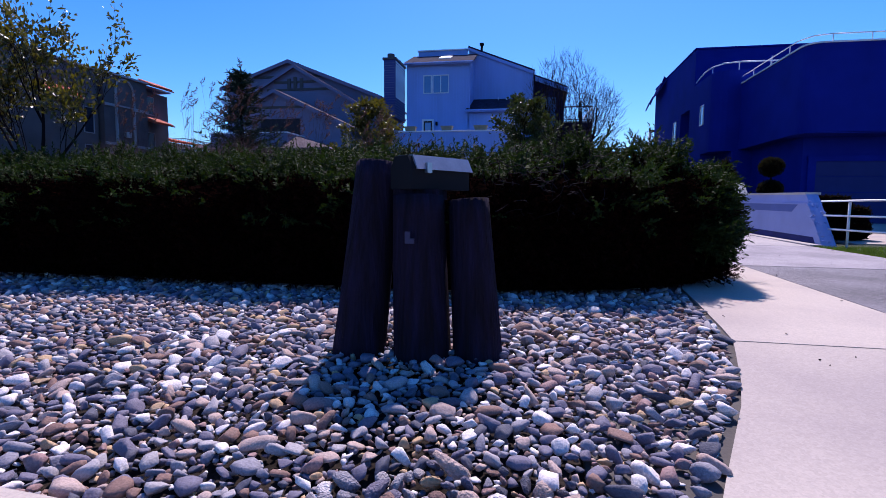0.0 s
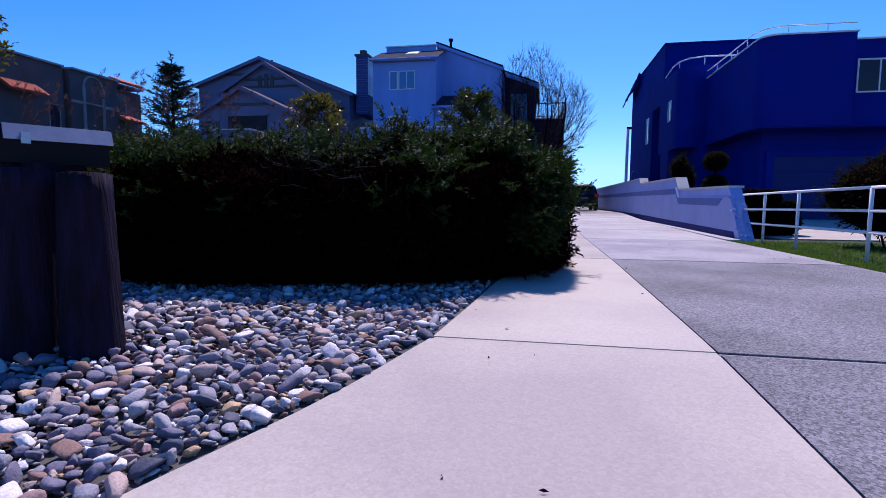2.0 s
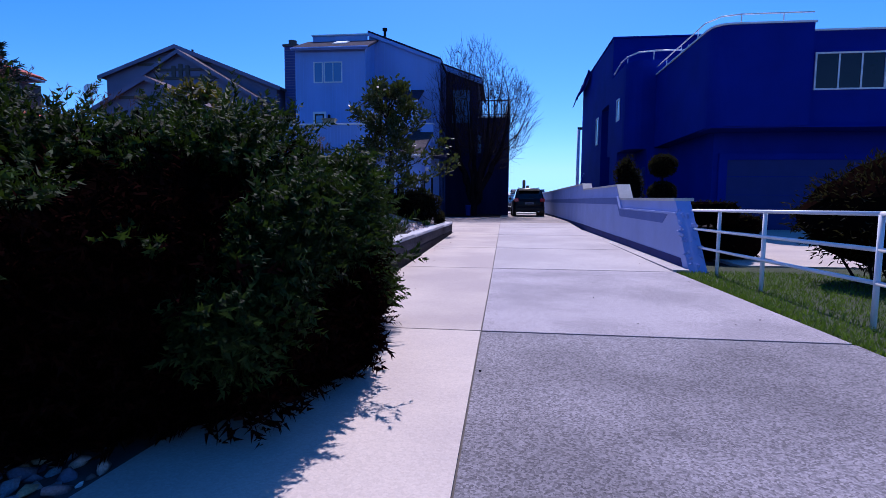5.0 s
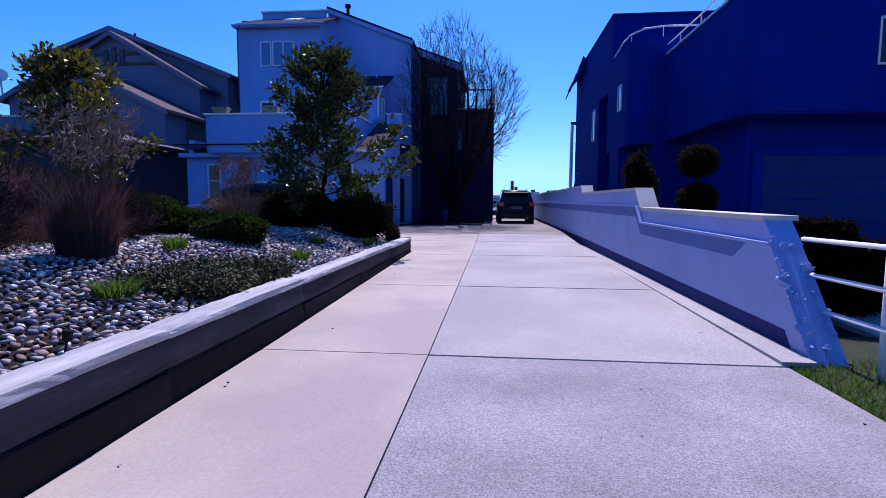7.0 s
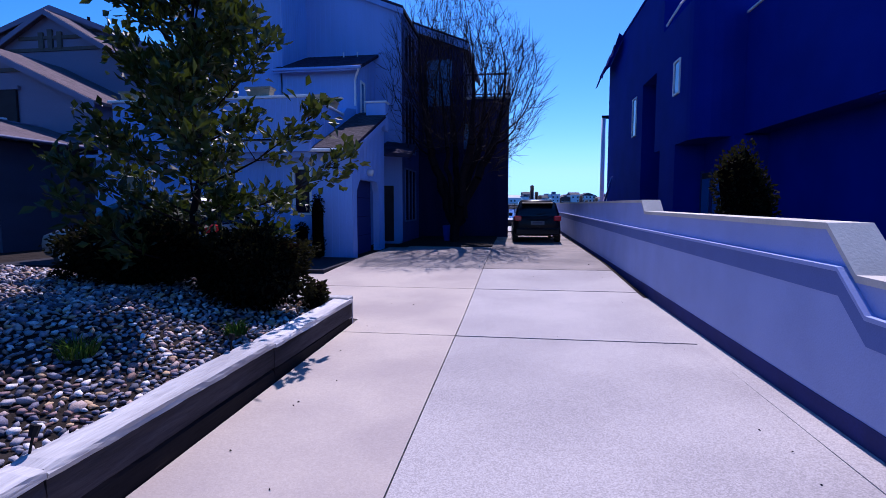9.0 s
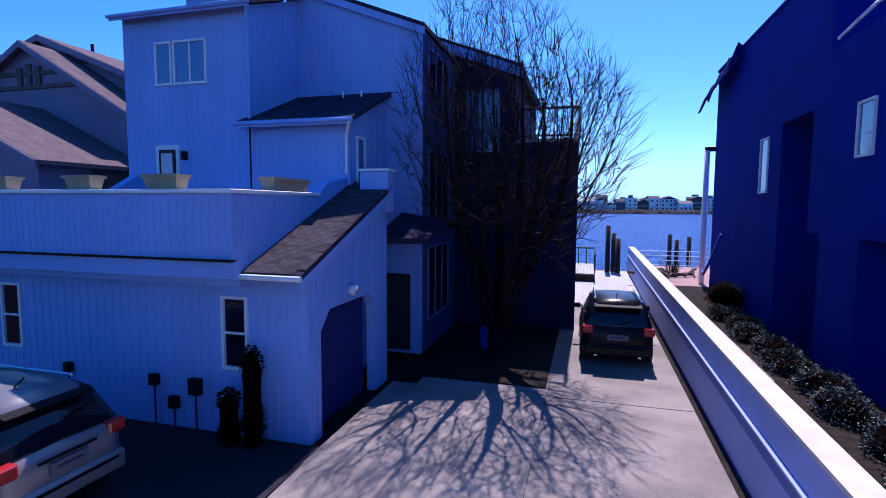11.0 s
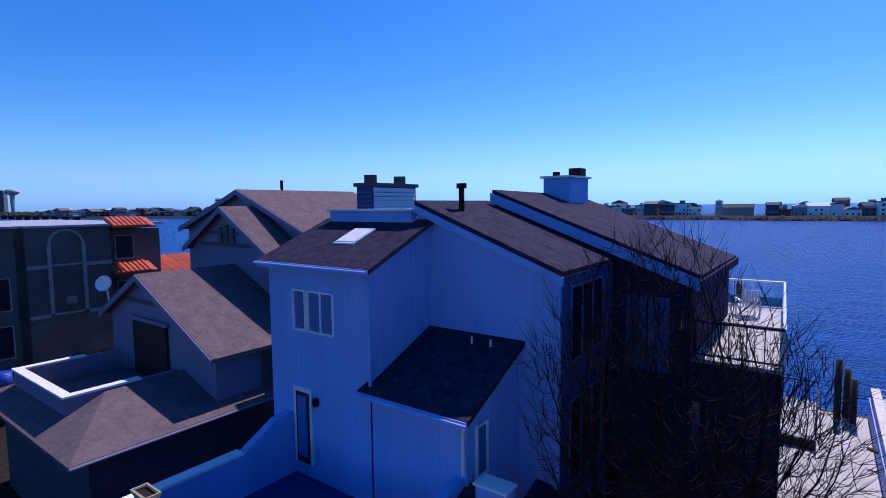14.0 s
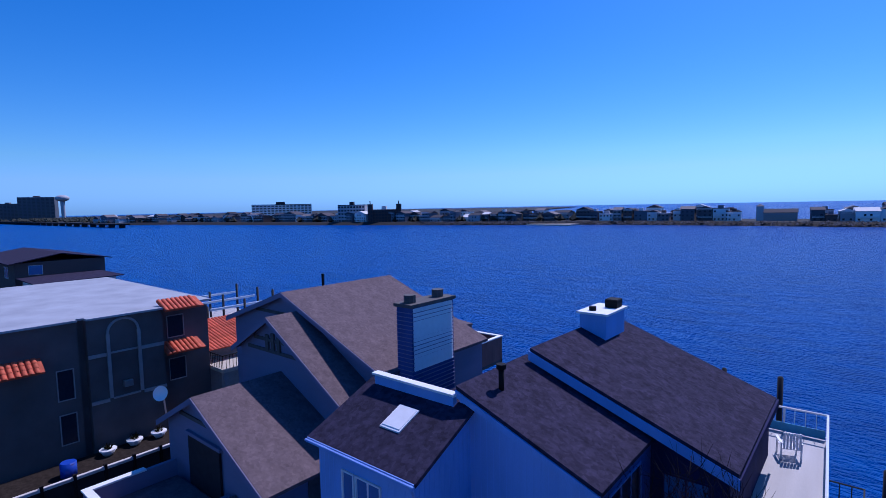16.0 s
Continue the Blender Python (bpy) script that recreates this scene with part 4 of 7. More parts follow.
def blades(n, r, h, m, parent, name="blade_tuft", lean=.35, w=.008, base_z=0.0):
    V, F = [], []
    for _ in range(n):
        a, rr = RNG.uniform(0, 6.283), r * math.sqrt(RNG.random())
        p = Vector((math.cos(a) * rr * .5, math.sin(a) * rr * .5, base_z))
        hh = h * RNG.uniform(.45, 1.1)
        d = Vector((math.cos(a), math.sin(a), 0)) * lean * RNG.uniform(.2, 1.2) * hh
        s = Vector((-math.sin(a), math.cos(a), 0)).lerp(Vector((RNG.uniform(-1, 1), RNG.uniform(-1, 1), 0)), .6).normalized() * w
        q = p + d * .35 + Vector((0, 0, hh * .6))
        t = p + d + Vector((0, 0, hh * RNG.uniform(.75, 1)))
        i = len(V)
        V += [p - s, p + s, q + s * .8, q - s * .8, t]
        F += [(i, i + 1, i + 2, i + 3), (i + 3, i + 2, i + 4)]
    return ob(name, mesh(name, V, F, m), parent)


def foliage(name, parent, sampler, n, size, m, **k):
    o = ob(name, leaf_mesh(name, [sampler() for _ in range(n)], size, m, **k), parent)
    return o


cypress((-1.75, 28.2, 0.32), 1.75, 0.2)
cypress((-2.2, 28.15, 0.32), 0.95, 0.2)

# utility boxes on the garage front
for x, z, s in ((-6.3, 1.25, 0.16), (-4.15, 1.2, 0.18), (-3.2, 1.15, 0.26), (-3.7, 0.8, 0.2)):
    u = thing("meter_box", "small dark utility meter box on the garage wall", "meter", (x, GY, z), group="meter boxes")
    part("box", bx(-s / 2, -0.13, -s * .6, s / 2, 0.0, s * .6, 0.015), M_black, u)
    part("conduit", tb((0, -0.06, -s * .6), (0, -0.06, -z + 0.33), 0.02), M_gdoor, u)
# bin by the entry
bn = thing("wheeled_bin", "blue plastic bin in the shade beside the entry", "bin", (1.0, 35.3, 0.35))
part("body", tb((0, 0, 0), (0, 0, 0.6), 0.14, 0.2, 10), M_bluebin, bn)
part("lid", tb((0, 0, 0.6), (0, 0, 0.66), 0.21, 0.16, 10), M_bluebin, bn)

# ---------- dark blue house ----------
B = thing("house", "large dark blue stucco house with rounded parapets and white pipe rails", "house")


def rounded(pts, r_at, r=0.8, n=6):
    """Rounds the corner with the given index of an xy polygon."""
    out = []
    for i, p in enumerate(pts):
        if i != r_at:
            out.append(p)
            continue
        a, c = Vector(pts[i - 1]), Vector(pts[(i + 1) % len(pts)])
        p = Vector(p)
        u, v = (a - p).normalized(), (c - p).normalized()
        for k in range(n + 1):
            f = k / n
            s, e = p + u * r, p + v * r
            out.append(tuple((1 - f) ** 2 * s + 2 * f * (1 - f) * p + f * f * e))
    return out


part("wall", pr(rounded([(10.55, 31.2), (10.55, 24.0), (13.85, 24.0), (13.85, 31.2)], 1, 0.7), "z", 3.95, 7.5), M_navy, B)      # front upper mass
part("wall", bx(13.85, 24.35, 3.95, 24, 35, 7.3), M_navy, B)
part("wall", bx(11.2, 25.4, G0 - .2, 24, 35, 3.95), M_navy, B)
part("wall", pr(rounded([(9.2, 36.0), (9.2, 31.2), (13.85, 31.2), (13.85, 36.0)], 1, 1.0), "z", 3.9, 8.25), M_navy, B)
part("wall", bx(10.2, 31.0, G0, 13.8, 33.4, 3.9), M_navy, B)
for a in ((9.2, 38.2, G0, 16, 46.6, 10.5), (9.2, 33.3, G0, 16, 35.2, 8.2), (10.0, 35.2, G0, 16, 38.2, 10.5), (9.2, 35.2, 7.0, 10.0, 38.2, 10.5)):
    part("wall", bx(*a), M_navy, B)
part("parapet_cap", bx(9.15, 35.1, 10.5, 16.05, 46.7, 10.58), M_navy, B)
part("parapet_cap", pr(rounded([(10.5, 31.2), (10.5, 23.95), (13.9, 23.95), (13.9, 31.2)], 1, 0.7), "z", 7.5, 7.56), M_trim, B, "white capping on the rounded parapet")
part("parapet_cap", bx(13.9, 24.3, 7.3, 24, 24.6, 7.36), M_trim, B)
part("soffit", bx(10.6, 24.05, 3.9, 24, 25.4, 3.945), M_navy, B)
window(B, "y", 24.35, 14.15, 16.4, 5.3, 6.5, 3, glass=M_glass_dim)
window(B, "x", 9.2, 39.3, 40.0, 5.05, 6.7, 1)
window(B, "x", 9.2, 33.0, 33.6, 5.65, 6.7, 1)
gd = part("garage_door", bx(11.7, 25.3, 0.1, 17.0, 25.38, 2.85), M_gdoor, B, "wide dark blue garage door")
for z in (0.8, 1.5, 2.2):
    part("door_groove", bx(11.75, 25.28, z, 16.95, 25.3, z + 0.02), M_navy, gd)
part("door_frame", bx(11.4, 25.25, 0.1, 11.7, 25.4, 3.1), M_navy, gd)
part("door_frame", bx(11.7, 25.25, 2.85, 17.0, 25.4, 3.1), M_navy, gd)
for ya in (31.4, 32.4):
    d = part("door", bx(10.1, ya, 0.4, 10.2, ya + 0.85, 2.9), M_door, B, "glazed side door in the porch")
    part("pane", bx(10.08, ya + .1, 0.7, 10.1, ya + .75, 2.7), M_glass, d)
    part("door_frame", box(box(bmesh.new(), 10.07, ya - .08, .4, 10.2, ya, 3.0), 10.07, ya + .85, .4, 10.2, ya + .93, 3.0), M_gdoor, d)


def pipe(pts, r, m, parent, name="rail_pipe", n=7):
    bm = bmesh.new()
    for p, q in zip(pts, pts[1:]):
        tube(bm, p, q, r, n=n)
    return part(name, bm, m, parent, smooth=True)


for h in (8.7,):
    pipe([(9.25, 35.0, h - .25), (9.3, 33.5, h), (9.35, 32.4, h), (9.7, 31.6, h), (10.4, 31.3, h), (12.4, 31.3, h), (13.8, 31.3, h)], 0.04, M_metal, B)
pipe([(10.5, 31.0, 7.85), (10.5, 24.9, 7.85), (10.8, 24.2, 7.85), (11.4, 24.0, 7.85), (13.8, 24.0, 7.85)], 0.025, M_metal, B)
for p in ((10.5, 29.5), (10.5, 27.5), (10.5, 25.6), (11.4, 24.0), (12.8, 24.0)):
    part("rail_post", tb((p[0], p[1], 7.5), (p[0], p[1], 7.87), 0.02, n=6), M_metal, B)
for x in (9.4, 10.4, 12.0, 13.4):
    y = 32.4 if x < 10 else 31.3
    part("rail_post", tb((x, y, 8.2), (x, y, 8.95 if x == 12.0 else 8.7), 0.022, n=6), M_metal, B)
# torn awning at the back corner, white downpipe
aw = bmesh.new()
prev = None
for k in range(9):
    y = 42.6 + k * 0.5
    z = 10.55 - 0.16 * k - (0.25 if k % 2 else 0)
    row = [aw.verts.new((9.18, y, 10.45 - 0.06 * k)), aw.verts.new((8.95 - 0.04 * k, y, z + 0.1)), aw.verts.new((8.8 - 0.05 * k, y + .1, z - 0.35 - .1 * (k % 3)))]
    if prev:
        for a in (0, 1):
            aw.faces.new((prev[a], prev[a + 1], row[a + 1], row[a]))
    prev = row
bmesh.ops.solidify(aw, geom=aw.faces[:], thickness=0.03)
part("awning", aw, M_navy, B, "torn blue awning hanging from the roof corner")
dp = thing("flag_pole", "white painted pole beside the dark blue house", "pole", (9.1, 47.8, 0.3))
part("pole", tb((0, 0, 0), (0, 0, 6.9), 0.13, n=10), M_metal, dp, smooth=True)
part("arm", bx(-0.1, -0.06, 6.85, 0.5, 0.06, 7.05), M_black, dp)
pipe([(9.12, 44.5, 3.4), (8.9, 45.2, 2.2), (8.85, 46.2, 1.5), (9.0, 47.2, 1.6)], 0.06, M_bluebin, B, "drain_hose")

# ---------- neighbour with brown roofs ----------
NB = thing("house", "grey-white house with stepped gables and brown shingle roofs", "house")


def gable(y0, y1, px, pz, lx, lz, rx, rz_, base, over=0.35, front_trim=True, wallm=None):
    wl, wr = lx + 0.4, rx - 0.4
    sl_, sr = (pz - lz) / (px - lx), (pz - rz_) / (rx - px)
    part("wall", pr([(wl, base), (wl, lz + .4 * sl_ - .1), (px, pz - .1), (wr, rz_ + .4 * sr - .1), (wr, base)], "y", y0, y1), wallm or M_nbr, NB)
    roof_plane(NB, [(px, y0 - over, pz), (rx, y0 - over, rz_), (rx, y1, rz_), (px, y1, pz)], M_brown_roof, 0.14)
    roof_plane(NB, [(lx, y0 - over, lz), (px, y0 - over, pz), (px, y1, pz), (lx, y1, lz)], M_brown_roof, 0.14)
    for (xa, za, xb, zb) in ((px, pz, rx, rz_), (px, pz, lx, lz)):
        part("rake_board", pr([(xa, za - .02), (xb, zb - .02), (xb, zb - .28), (xa, za - .28)], "y", y0 - over - .05, y0 - over), M_nbr, NB)
    return sl_, sr


gable(32.9, 36.9, -17.85, 8.42, -21.6, 6.5, -12.4, 5.88, 0.2)
gable(36.9, 38.6, -18.4, 11.08, -21.9, 9.1, -12.9, 7.9, 0.2)
gable(38.6, 46.2, -19.7, 11.93, -25.6, 9.95, -12.1, 8.93, 0.2)
# gable slats, barge bands, door
for k in range(3):
    part("gable_vent", bx(-19.0 + .5 * k, 36.8, 9.3, -18.75 + .5 * k, 36.9, 10.2 - .12 * abs(k - 1)), M_nbr_dark, NB)
for (y, px, pz, w1, w2) in ((32.83, -17.85, 7.15, 1.9, 2.0), (36.83, -18.4, 9.75, 1.7, 1.9), (36.83, -18.4, 9.2, 2.3, 2.8), (38.53, -19.7, 10.6, 3.0, 2.6)):
    part("gable_band", bx(px - w1, y, pz, px + w2, y + 0.07, pz + 0.16), M_nbr_dark, NB)
d = part("door", bx(-18.9, 32.78, 4.2, -16.1, 32.88, 6.45), M_door, NB, "wide dark terrace opening")
part("door_frame", bx(-19.05, 32.74, 6.45, -15.95, 32.88, 6.6), M_nbr, d)
part("wall", bx(-12.85, 34.7, 0.2, -12.75, 36.8, 5.7), M_nbr_dark, NB)
# terrace and skirt roof
part("wall", bx(-20.2, 29.1, 0.2, -15.1, 32.7, 4.2), M_nbr, NB)
for a in ((-20.2, 29.1, 4.2, -15.1, 29.3, 5.0), (-15.3, 29.3, 4.2, -15.1, 32.7, 5.0), (-20.2, 29.3, 4.2, -20.0, 32.7, 5.0)):
    part("parapet", bx(*a), M_nbr, NB)
for a in ((-20.26, 29.04, 5.0, -15.04, 29.36, 5.07), (-15.36, 29.36, 5.0, -15.04, 31.4, 5.07), (-20.26, 29.36, 5.0, -19.94, 31.4, 5.07)):
    part("coping", bx(*a), M_trim, NB)
roof_plane(NB, [(-15.1, 30.3, 4.95), (-12.1, 28.2, 4.02), (-12.1, 37.1, 4.02), (-15.1, 37.1, 4.95)], M_brown_roof, 0.12)
roof_plane(NB, [(-21.6, 28.2, 4.02), (-12.1, 28.2, 4.02), (-15.1, 30.3, 4.95), (-16.6, 29.25, 4.5), (-20.2, 29.25, 4.5)], M_brown_roof, 0.12)
# wall below the skirt eave, its shade put in as darker siding
part("wall", bx(-21.0, 28.9, 0.2, -12.8, 37.1, 3.95), M_nbr_shade, NB)
part("gutter", tb((-12.05, 28.2, 3.97), (-12.05, 37.0, 3.97), 0.05), M_nbr, NB)
part("terrace_floor", bx(-20.0, 29.3, 4.15, -15.3, 32.7, 4.25), M_brown_roof, NB)
# chimney with siding boards
nc = part("chimney", bx(-12.2, 39.3, 7.5, -11.3, 42.2, 11.85), M_side, NB, "tall boarded chimney with two dark pots")
for k in range(22):
    part("board", bx(-12.22, 39.28, 7.7 + k * .185, -11.27, 42.22, 7.7 + k * .185 + .03), M_nbr, nc)
for k in range(17):
    part("lap_board", pr([(-11.3, 9.0 + k * .165), (-11.25, 9.0 + k * .165), (-11.29, 9.16 + k * .165), (-11.3, 9.16 + k * .165)], "y", 39.4, 42.1), M_trim, nc)
part("chimney_cap", bx(-12.3, 39.2, 11.85, -11.2, 42.3, 12.0), M_nbr_dark, nc)
for y in (39.7, 41.6):
    part("chimney_pot", tb((-11.75, y, 12.0), (-11.75, y, 12.35), 0.28, n=10), M_nbr_dark, nc)
part("vent_pipe", tb((-20.4, 41.5, 11.5), (-20.4, 41.5, 12.5), 0.08, n=8), M_black, NB)
di = thing("satellite_dish", "white satellite dish on the gable corner", "satellite dish", (-21.6, 32.9, 7.1))
bm = bmesh.new()
bmesh.ops.create_uvsphere(bm, u_segments=16, v_segments=8, radius=0.5)
bmesh.ops.delete(bm, geom=[v for v in bm.verts if v.co.z > -0.28], context="VERTS")
bmesh.ops.translate(bm, verts=bm.verts, vec=(0, 0, 0.6))
bmesh.ops.transform(bm, matrix=pose(0, 0, 0.55, 70, 0, 40), verts=bm.verts)
part("dish", bm, M_metal, di, smooth=True)
part("mount", tb((0, 0.1, -0.7), (0, 0, 0.5), 0.04), M_steel, di)
# rear deck and hut of the neighbour
M_board = mat("red_brown_boards", (0.22, 0.11, 0.1), 0.85, 0.3, 3, 40, 0.3, stretch=(1, 1, 0.2))
part("rear_deck", bx(-19.0, 46.9, 6.3, -13.8, 50.2, 6.5), M_nbr_dark, NB)
dw = part("rear_deck_wall", box(bx(-13.95, 46.9, 6.5, -13.8, 50.05, 7.95), -19.0, 50.05, 6.3, -13.8, 50.2, 7.95), M_board, NB, "red-brown board balustrade")
part("rail_cap", box(bx(-14.0, 46.9, 7.95, -13.75, 50.0, 8.02), -19.0, 50.0, 7.95, -13.75, 50.25, 8.02), M_trim, dw, "white rail cap")
roof_plane(NB, [(-19.0, 46.2, 9.6), (-14.9, 46.2, 9.15), (-14.9, 48.6, 8.95), (-19.0, 48.6, 9.4)], M_brown_roof, 0.12)
for x, y, z in ((-14.0, 46.95, 6.3), (-14.0, 49.9, 6.3), (-15.1, 48.4, 8.95)):
    part("post", bx(x, y, 0.2 if z < 7 else 6.5, x + .15, y + .15, z), M_nbr_dark, NB)

# ---------- tan stucco building ----------
T = thing("house", "tan stucco three-storey building with red clay tile roofs", "house")
part("wall", bx(-52, 32.5, 0.2, -31.0, 36.7, 10.0), M_tan, T)
part("wall", bx(-52, 32.1, 0.2, -31.5, 32.5, 10.0), M_tan, T)
part("wall", bx(-52, 22.0, 0.2, -31.2, 32.1, 10.0), M_tan, T)
part("wall", bx(-50, 36.7, 0.2, -31.8, 40.0, 9.7), M_tan, T)
part("roof", pr([(-52.2, 21.8), (-31.0, 21.8), (-31.0, 32.1), (-31.4, 32.1), (-31.4, 32.5), (-30.8, 32.5), (-30.8, 36.9), (-31.6, 36.9), (-31.6, 40.2), (-52.2, 40.2)], "z", 10.0, 10.12), M_flat, T)
arch = bmesh.new()
for s in (33.55, 35.25):
    box(arch, -31.0, s - .09, 5.1, -30.88, s + .09, 9.0)
for k in range(12):
    a0, a1 = math.pi * k / 12, math.pi * (k + 1) / 12
    tube(arch, (-30.95, 34.4 - .85 * math.cos(a0), 9.0 + .85 * math.sin(a0)), (-30.95, 34.4 - .85 * math.cos(a1), 9.0 + .85 * math.sin(a1)), 0.08, n=5)
part("arch_trim", arch, M_tan_trim, T, "pale raised arch")
for z in (7.7, 4.9):
    for (ya, yb) in ((32.5, 33.44), (35.36, 36.7), (33.66, 35.14)):
        part("string_course", bx(-31.0, ya, z - (0.0 if ya != 33.66 else -.1), -30.9, yb, z + .2), M_tan_trim, T)
part("air_conditioner", bx(-31.0, 34.2, 5.6, -30.7, 34.7, 6.0, .02), M_steel, T)
for z in (7.9, 5.0):
    window(T, "x", -31.8, 37.3, 38.3, z, z + 1.4, 1, out=1, mframe=M_tan_trim, glass=M_far_glass)
for z in (5.6, 3.0):
    window(T, "x", -31.2, 31.0, 31.75, z, z + 1.7, 1, out=1, mframe=M_tan_trim, glass=M_far_glass)
TILE = None


def tiles(parent, x0, x1, y0, y1, ztop, zbot, axis="x"):
    """Clay tile courses on a small pent roof sloping down towards +x, each tile its own piece."""
    global TILE
    if TILE is None:
        V, F = [], []
        for i, (u) in enumerate((0, 1)):
            for k in range(5):
                a = math.pi * k / 4
                V.append((u, .13 * math.cos(a), .09 * math.sin(a)))
        for k in range(4):
            F.append((k, k + 1, k + 6, k + 5))
        TILE = mesh("roof_tile", V, F, M_tile, True)
    n = int((y1 - y0) / .28)
    for r in range(3):
        for k in range(n):
            o = new("roof_tile", TILE)
            f0, f1 = r / 3, (r + 1.2) / 3
            xa, xb = x0 + (x1 - x0) * f0, x0 + (x1 - x0) * min(1.05, f1)
            za = ztop + (zbot - ztop) * f0 + .02
            l = math.hypot(xb - xa, (ztop - zbot) * (f1 - f0))
            o.matrix_basis = Matrix.LocRotScale((xa, y0 + .14 + .28 * k, za), Euler((0, math.atan2(ztop - zbot, x1 - x0), 0)), (l, 1, 1))
            o.parent = parent


for (y0, y1, xa, xb, zt, zb) in ((36.7, 39.2, -31.8, -30.5, 10.45, 9.95), (36.7, 39.2, -31.8, -30.5, 7.6, 7.1), (27.6, 30.3, -31.2, -30.3, 8.3, 7.7)):
    r = roof_plane(T, [(xa, y0, zt), (xb, y0, zb), (xb, y1, zb), (xa, y1, zt)], M_tile, 0.1, "tile_roof")
    tiles(r, xa, xb, y0, y1, zt, zb)
part("rear_wing", bx(-38, 40.0, 0.2, -33.5, 45.0, 6.2), M_tan_trim, T)
r = roof_plane(T, [(-38, 39.8, 7.3), (-32.6, 39.8, 6.2), (-32.6, 45.2, 6.2), (-38, 45.2, 7.3)], M_tile, 0.1, "tile_roof")
tiles(r, -38, -32.6, 39.8, 45.2, 7.3, 6.2)
bal = part("balcony", bx(-33.6, 40.1, 5.0, -30.2, 43.4, 5.25), M_sand, T, "pale balcony slab")
for k in range(14):
    part("baluster", tb((-30.25, 40.15 + .25 * k, 5.25), (-30.25, 40.15 + .25 * k, 6.2), .02, n=5), M_black, bal)
for k in range(12):
    part("baluster", tb((-33.2 + .25 * k, 40.15, 5.25), (-33.2 + .25 * k, 40.15, 6.2), .02, n=5), M_black, bal)
part("balcony_rail", tube(tb((-30.25, 40.15, 6.2), (-30.25, 43.4, 6.2), .035, n=5), (-33.5, 40.15, 6.2), (-30.25, 40.15, 6.2), .035, n=5), M_black, bal)
for y in (40.2, 41.7, 43.0):
    part("balcony_post", bx(-30.6, y, 0.2, -30.25, y + .35, 5.0), M_tan_trim, T)
# side yard of the tan building
rt = thing("raised_terrace", "dark raised planting terrace with a pale edge board", "terrace", kind="structure")
part("retaining_face", bx(-31.0, 27.5, 0.1, -28.4, 37.0, 2.0), M_pile, rt)
part("soil", bx(-30.9, 27.6, 1.98, -28.6, 36.9, 2.05), M_soil, rt)
part("edge_board", bx(-28.5, 27.5, 2.0, -28.3, 37.0, 2.16), M_timber, rt)
for k in range(7):
    part("post", bx(-28.45, 27.8 + k * 1.45, 0.1, -28.29, 27.95 + k * 1.45, 2.3), M_timber_dark, rt)
bb = thing("storage_barrel", "blue plastic barrel on the raised terrace", "barrel", (-29.1, 30.7, 2.05))
part("body", tb((0, 0, 0), (0, 0, 0.7), .4, .4, 12), M_bluebin, bb, smooth=True)
part("lid", tb((0, 0, .7), (0, 0, .76), .41, .36, 12), M_bluebin, bb)
for (x, y) in ((-30.1, 32.9), (-30.3, 34.4), (-30.3, 35.8)):
    pt = thing("white_planter", "round white garden pot along the tan wall", "pot", (x, y, 2.05), group="white pots")
    part("pot", tb((0, 0, 0), (0, 0, .3), .25, .42, 12), M_trim, pt, smooth=True)
    part("soil", tb((0, 0, .3), (0, 0, .31), .36, .36, 12), M_soil, pt)
    part("rim", tb((0, 0, .28), (0, 0, .36), .46, .46, 12), M_trim, pt)
    blades(60, .4, .45, M_shrub, pt, "plant", lean=.6, w=.02, base_z=.3)

# grey house farther along the shore
F2 = thing("house", "grey waterfront house with a low dark roof", "house")
part("wall", bx(-140, 44, 0.2, -112, 58, 7.6), M_far, F2)
part("wall", bx(-112, 45, 0.2, -100, 56, 5.0), M_far, F2)
roof_plane(F2, [(-141, 43, 7.6), (-111, 43, 7.6), (-112, 51, 9.0), (-140, 51, 9.0)], M_shingle, .15)
roof_plane(F2, [(-141, 59, 7.6), (-140, 51, 9.0), (-112, 51, 9.0), (-111, 59, 7.6)], M_shingle, .15)
roof_plane(F2, [(-113, 44, 5.0), (-99, 44, 5.0), (-99, 57, 5.2), (-113, 57, 5.2)], M_shingle, .15)
for x in (-136, -128, -120):
    window(F2, "y", 44, x, x + 3, 4.6, 6.6, 2)
window(F2, "x", -112, 46, 48, 5.4, 7.0, 1, out=1)

# ---------- waterfront ----------
tagged(part("bulkhead", bx(-420, 55.3, -3, 420, 55.6, 0.42), M_pile, None), "dark timber bulkhead along the water", "bulkhead", kind="structure")
wd = thing("waterside_deck", "bleached timber deck at the end of the drive", "deck", kind="structure")
for k in range(22):
    part("plank", bx(3.0 + k * .146, 43.0, .36, 3.142 + k * .146, 55.4, .41), M_deck, wd)
ps = thing("raised_platform", "small raised white deck platform with rails by the water", "deck")
for k in range(20):
    part("plank", bx(0.2 + k * .2, 50.0, .78, .38 + k * .2, 55.2, .84), M_deck, ps)
part("skirt", bx(.2, 49.9, .36, 4.2, 50.0, .8), M_pile, ps)
for (xa, ya, xb, yb) in ((0.3, 55.2, 4.2, 55.2), (4.2, 50.0, 4.2, 55.2)):
    for z in (1.85,):
        part("rail", tb((xa, ya, z), (xb, yb, z), .045, n=6), M_pile, ps)
    for k in range(9):
        f = k / 8
        part("baluster", tb((xa + (xb - xa) * f, ya + (yb - ya) * f, .84), (xa + (xb - xa) * f, ya + (yb - ya) * f, 1.85), .03, n=5), M_pile, ps)


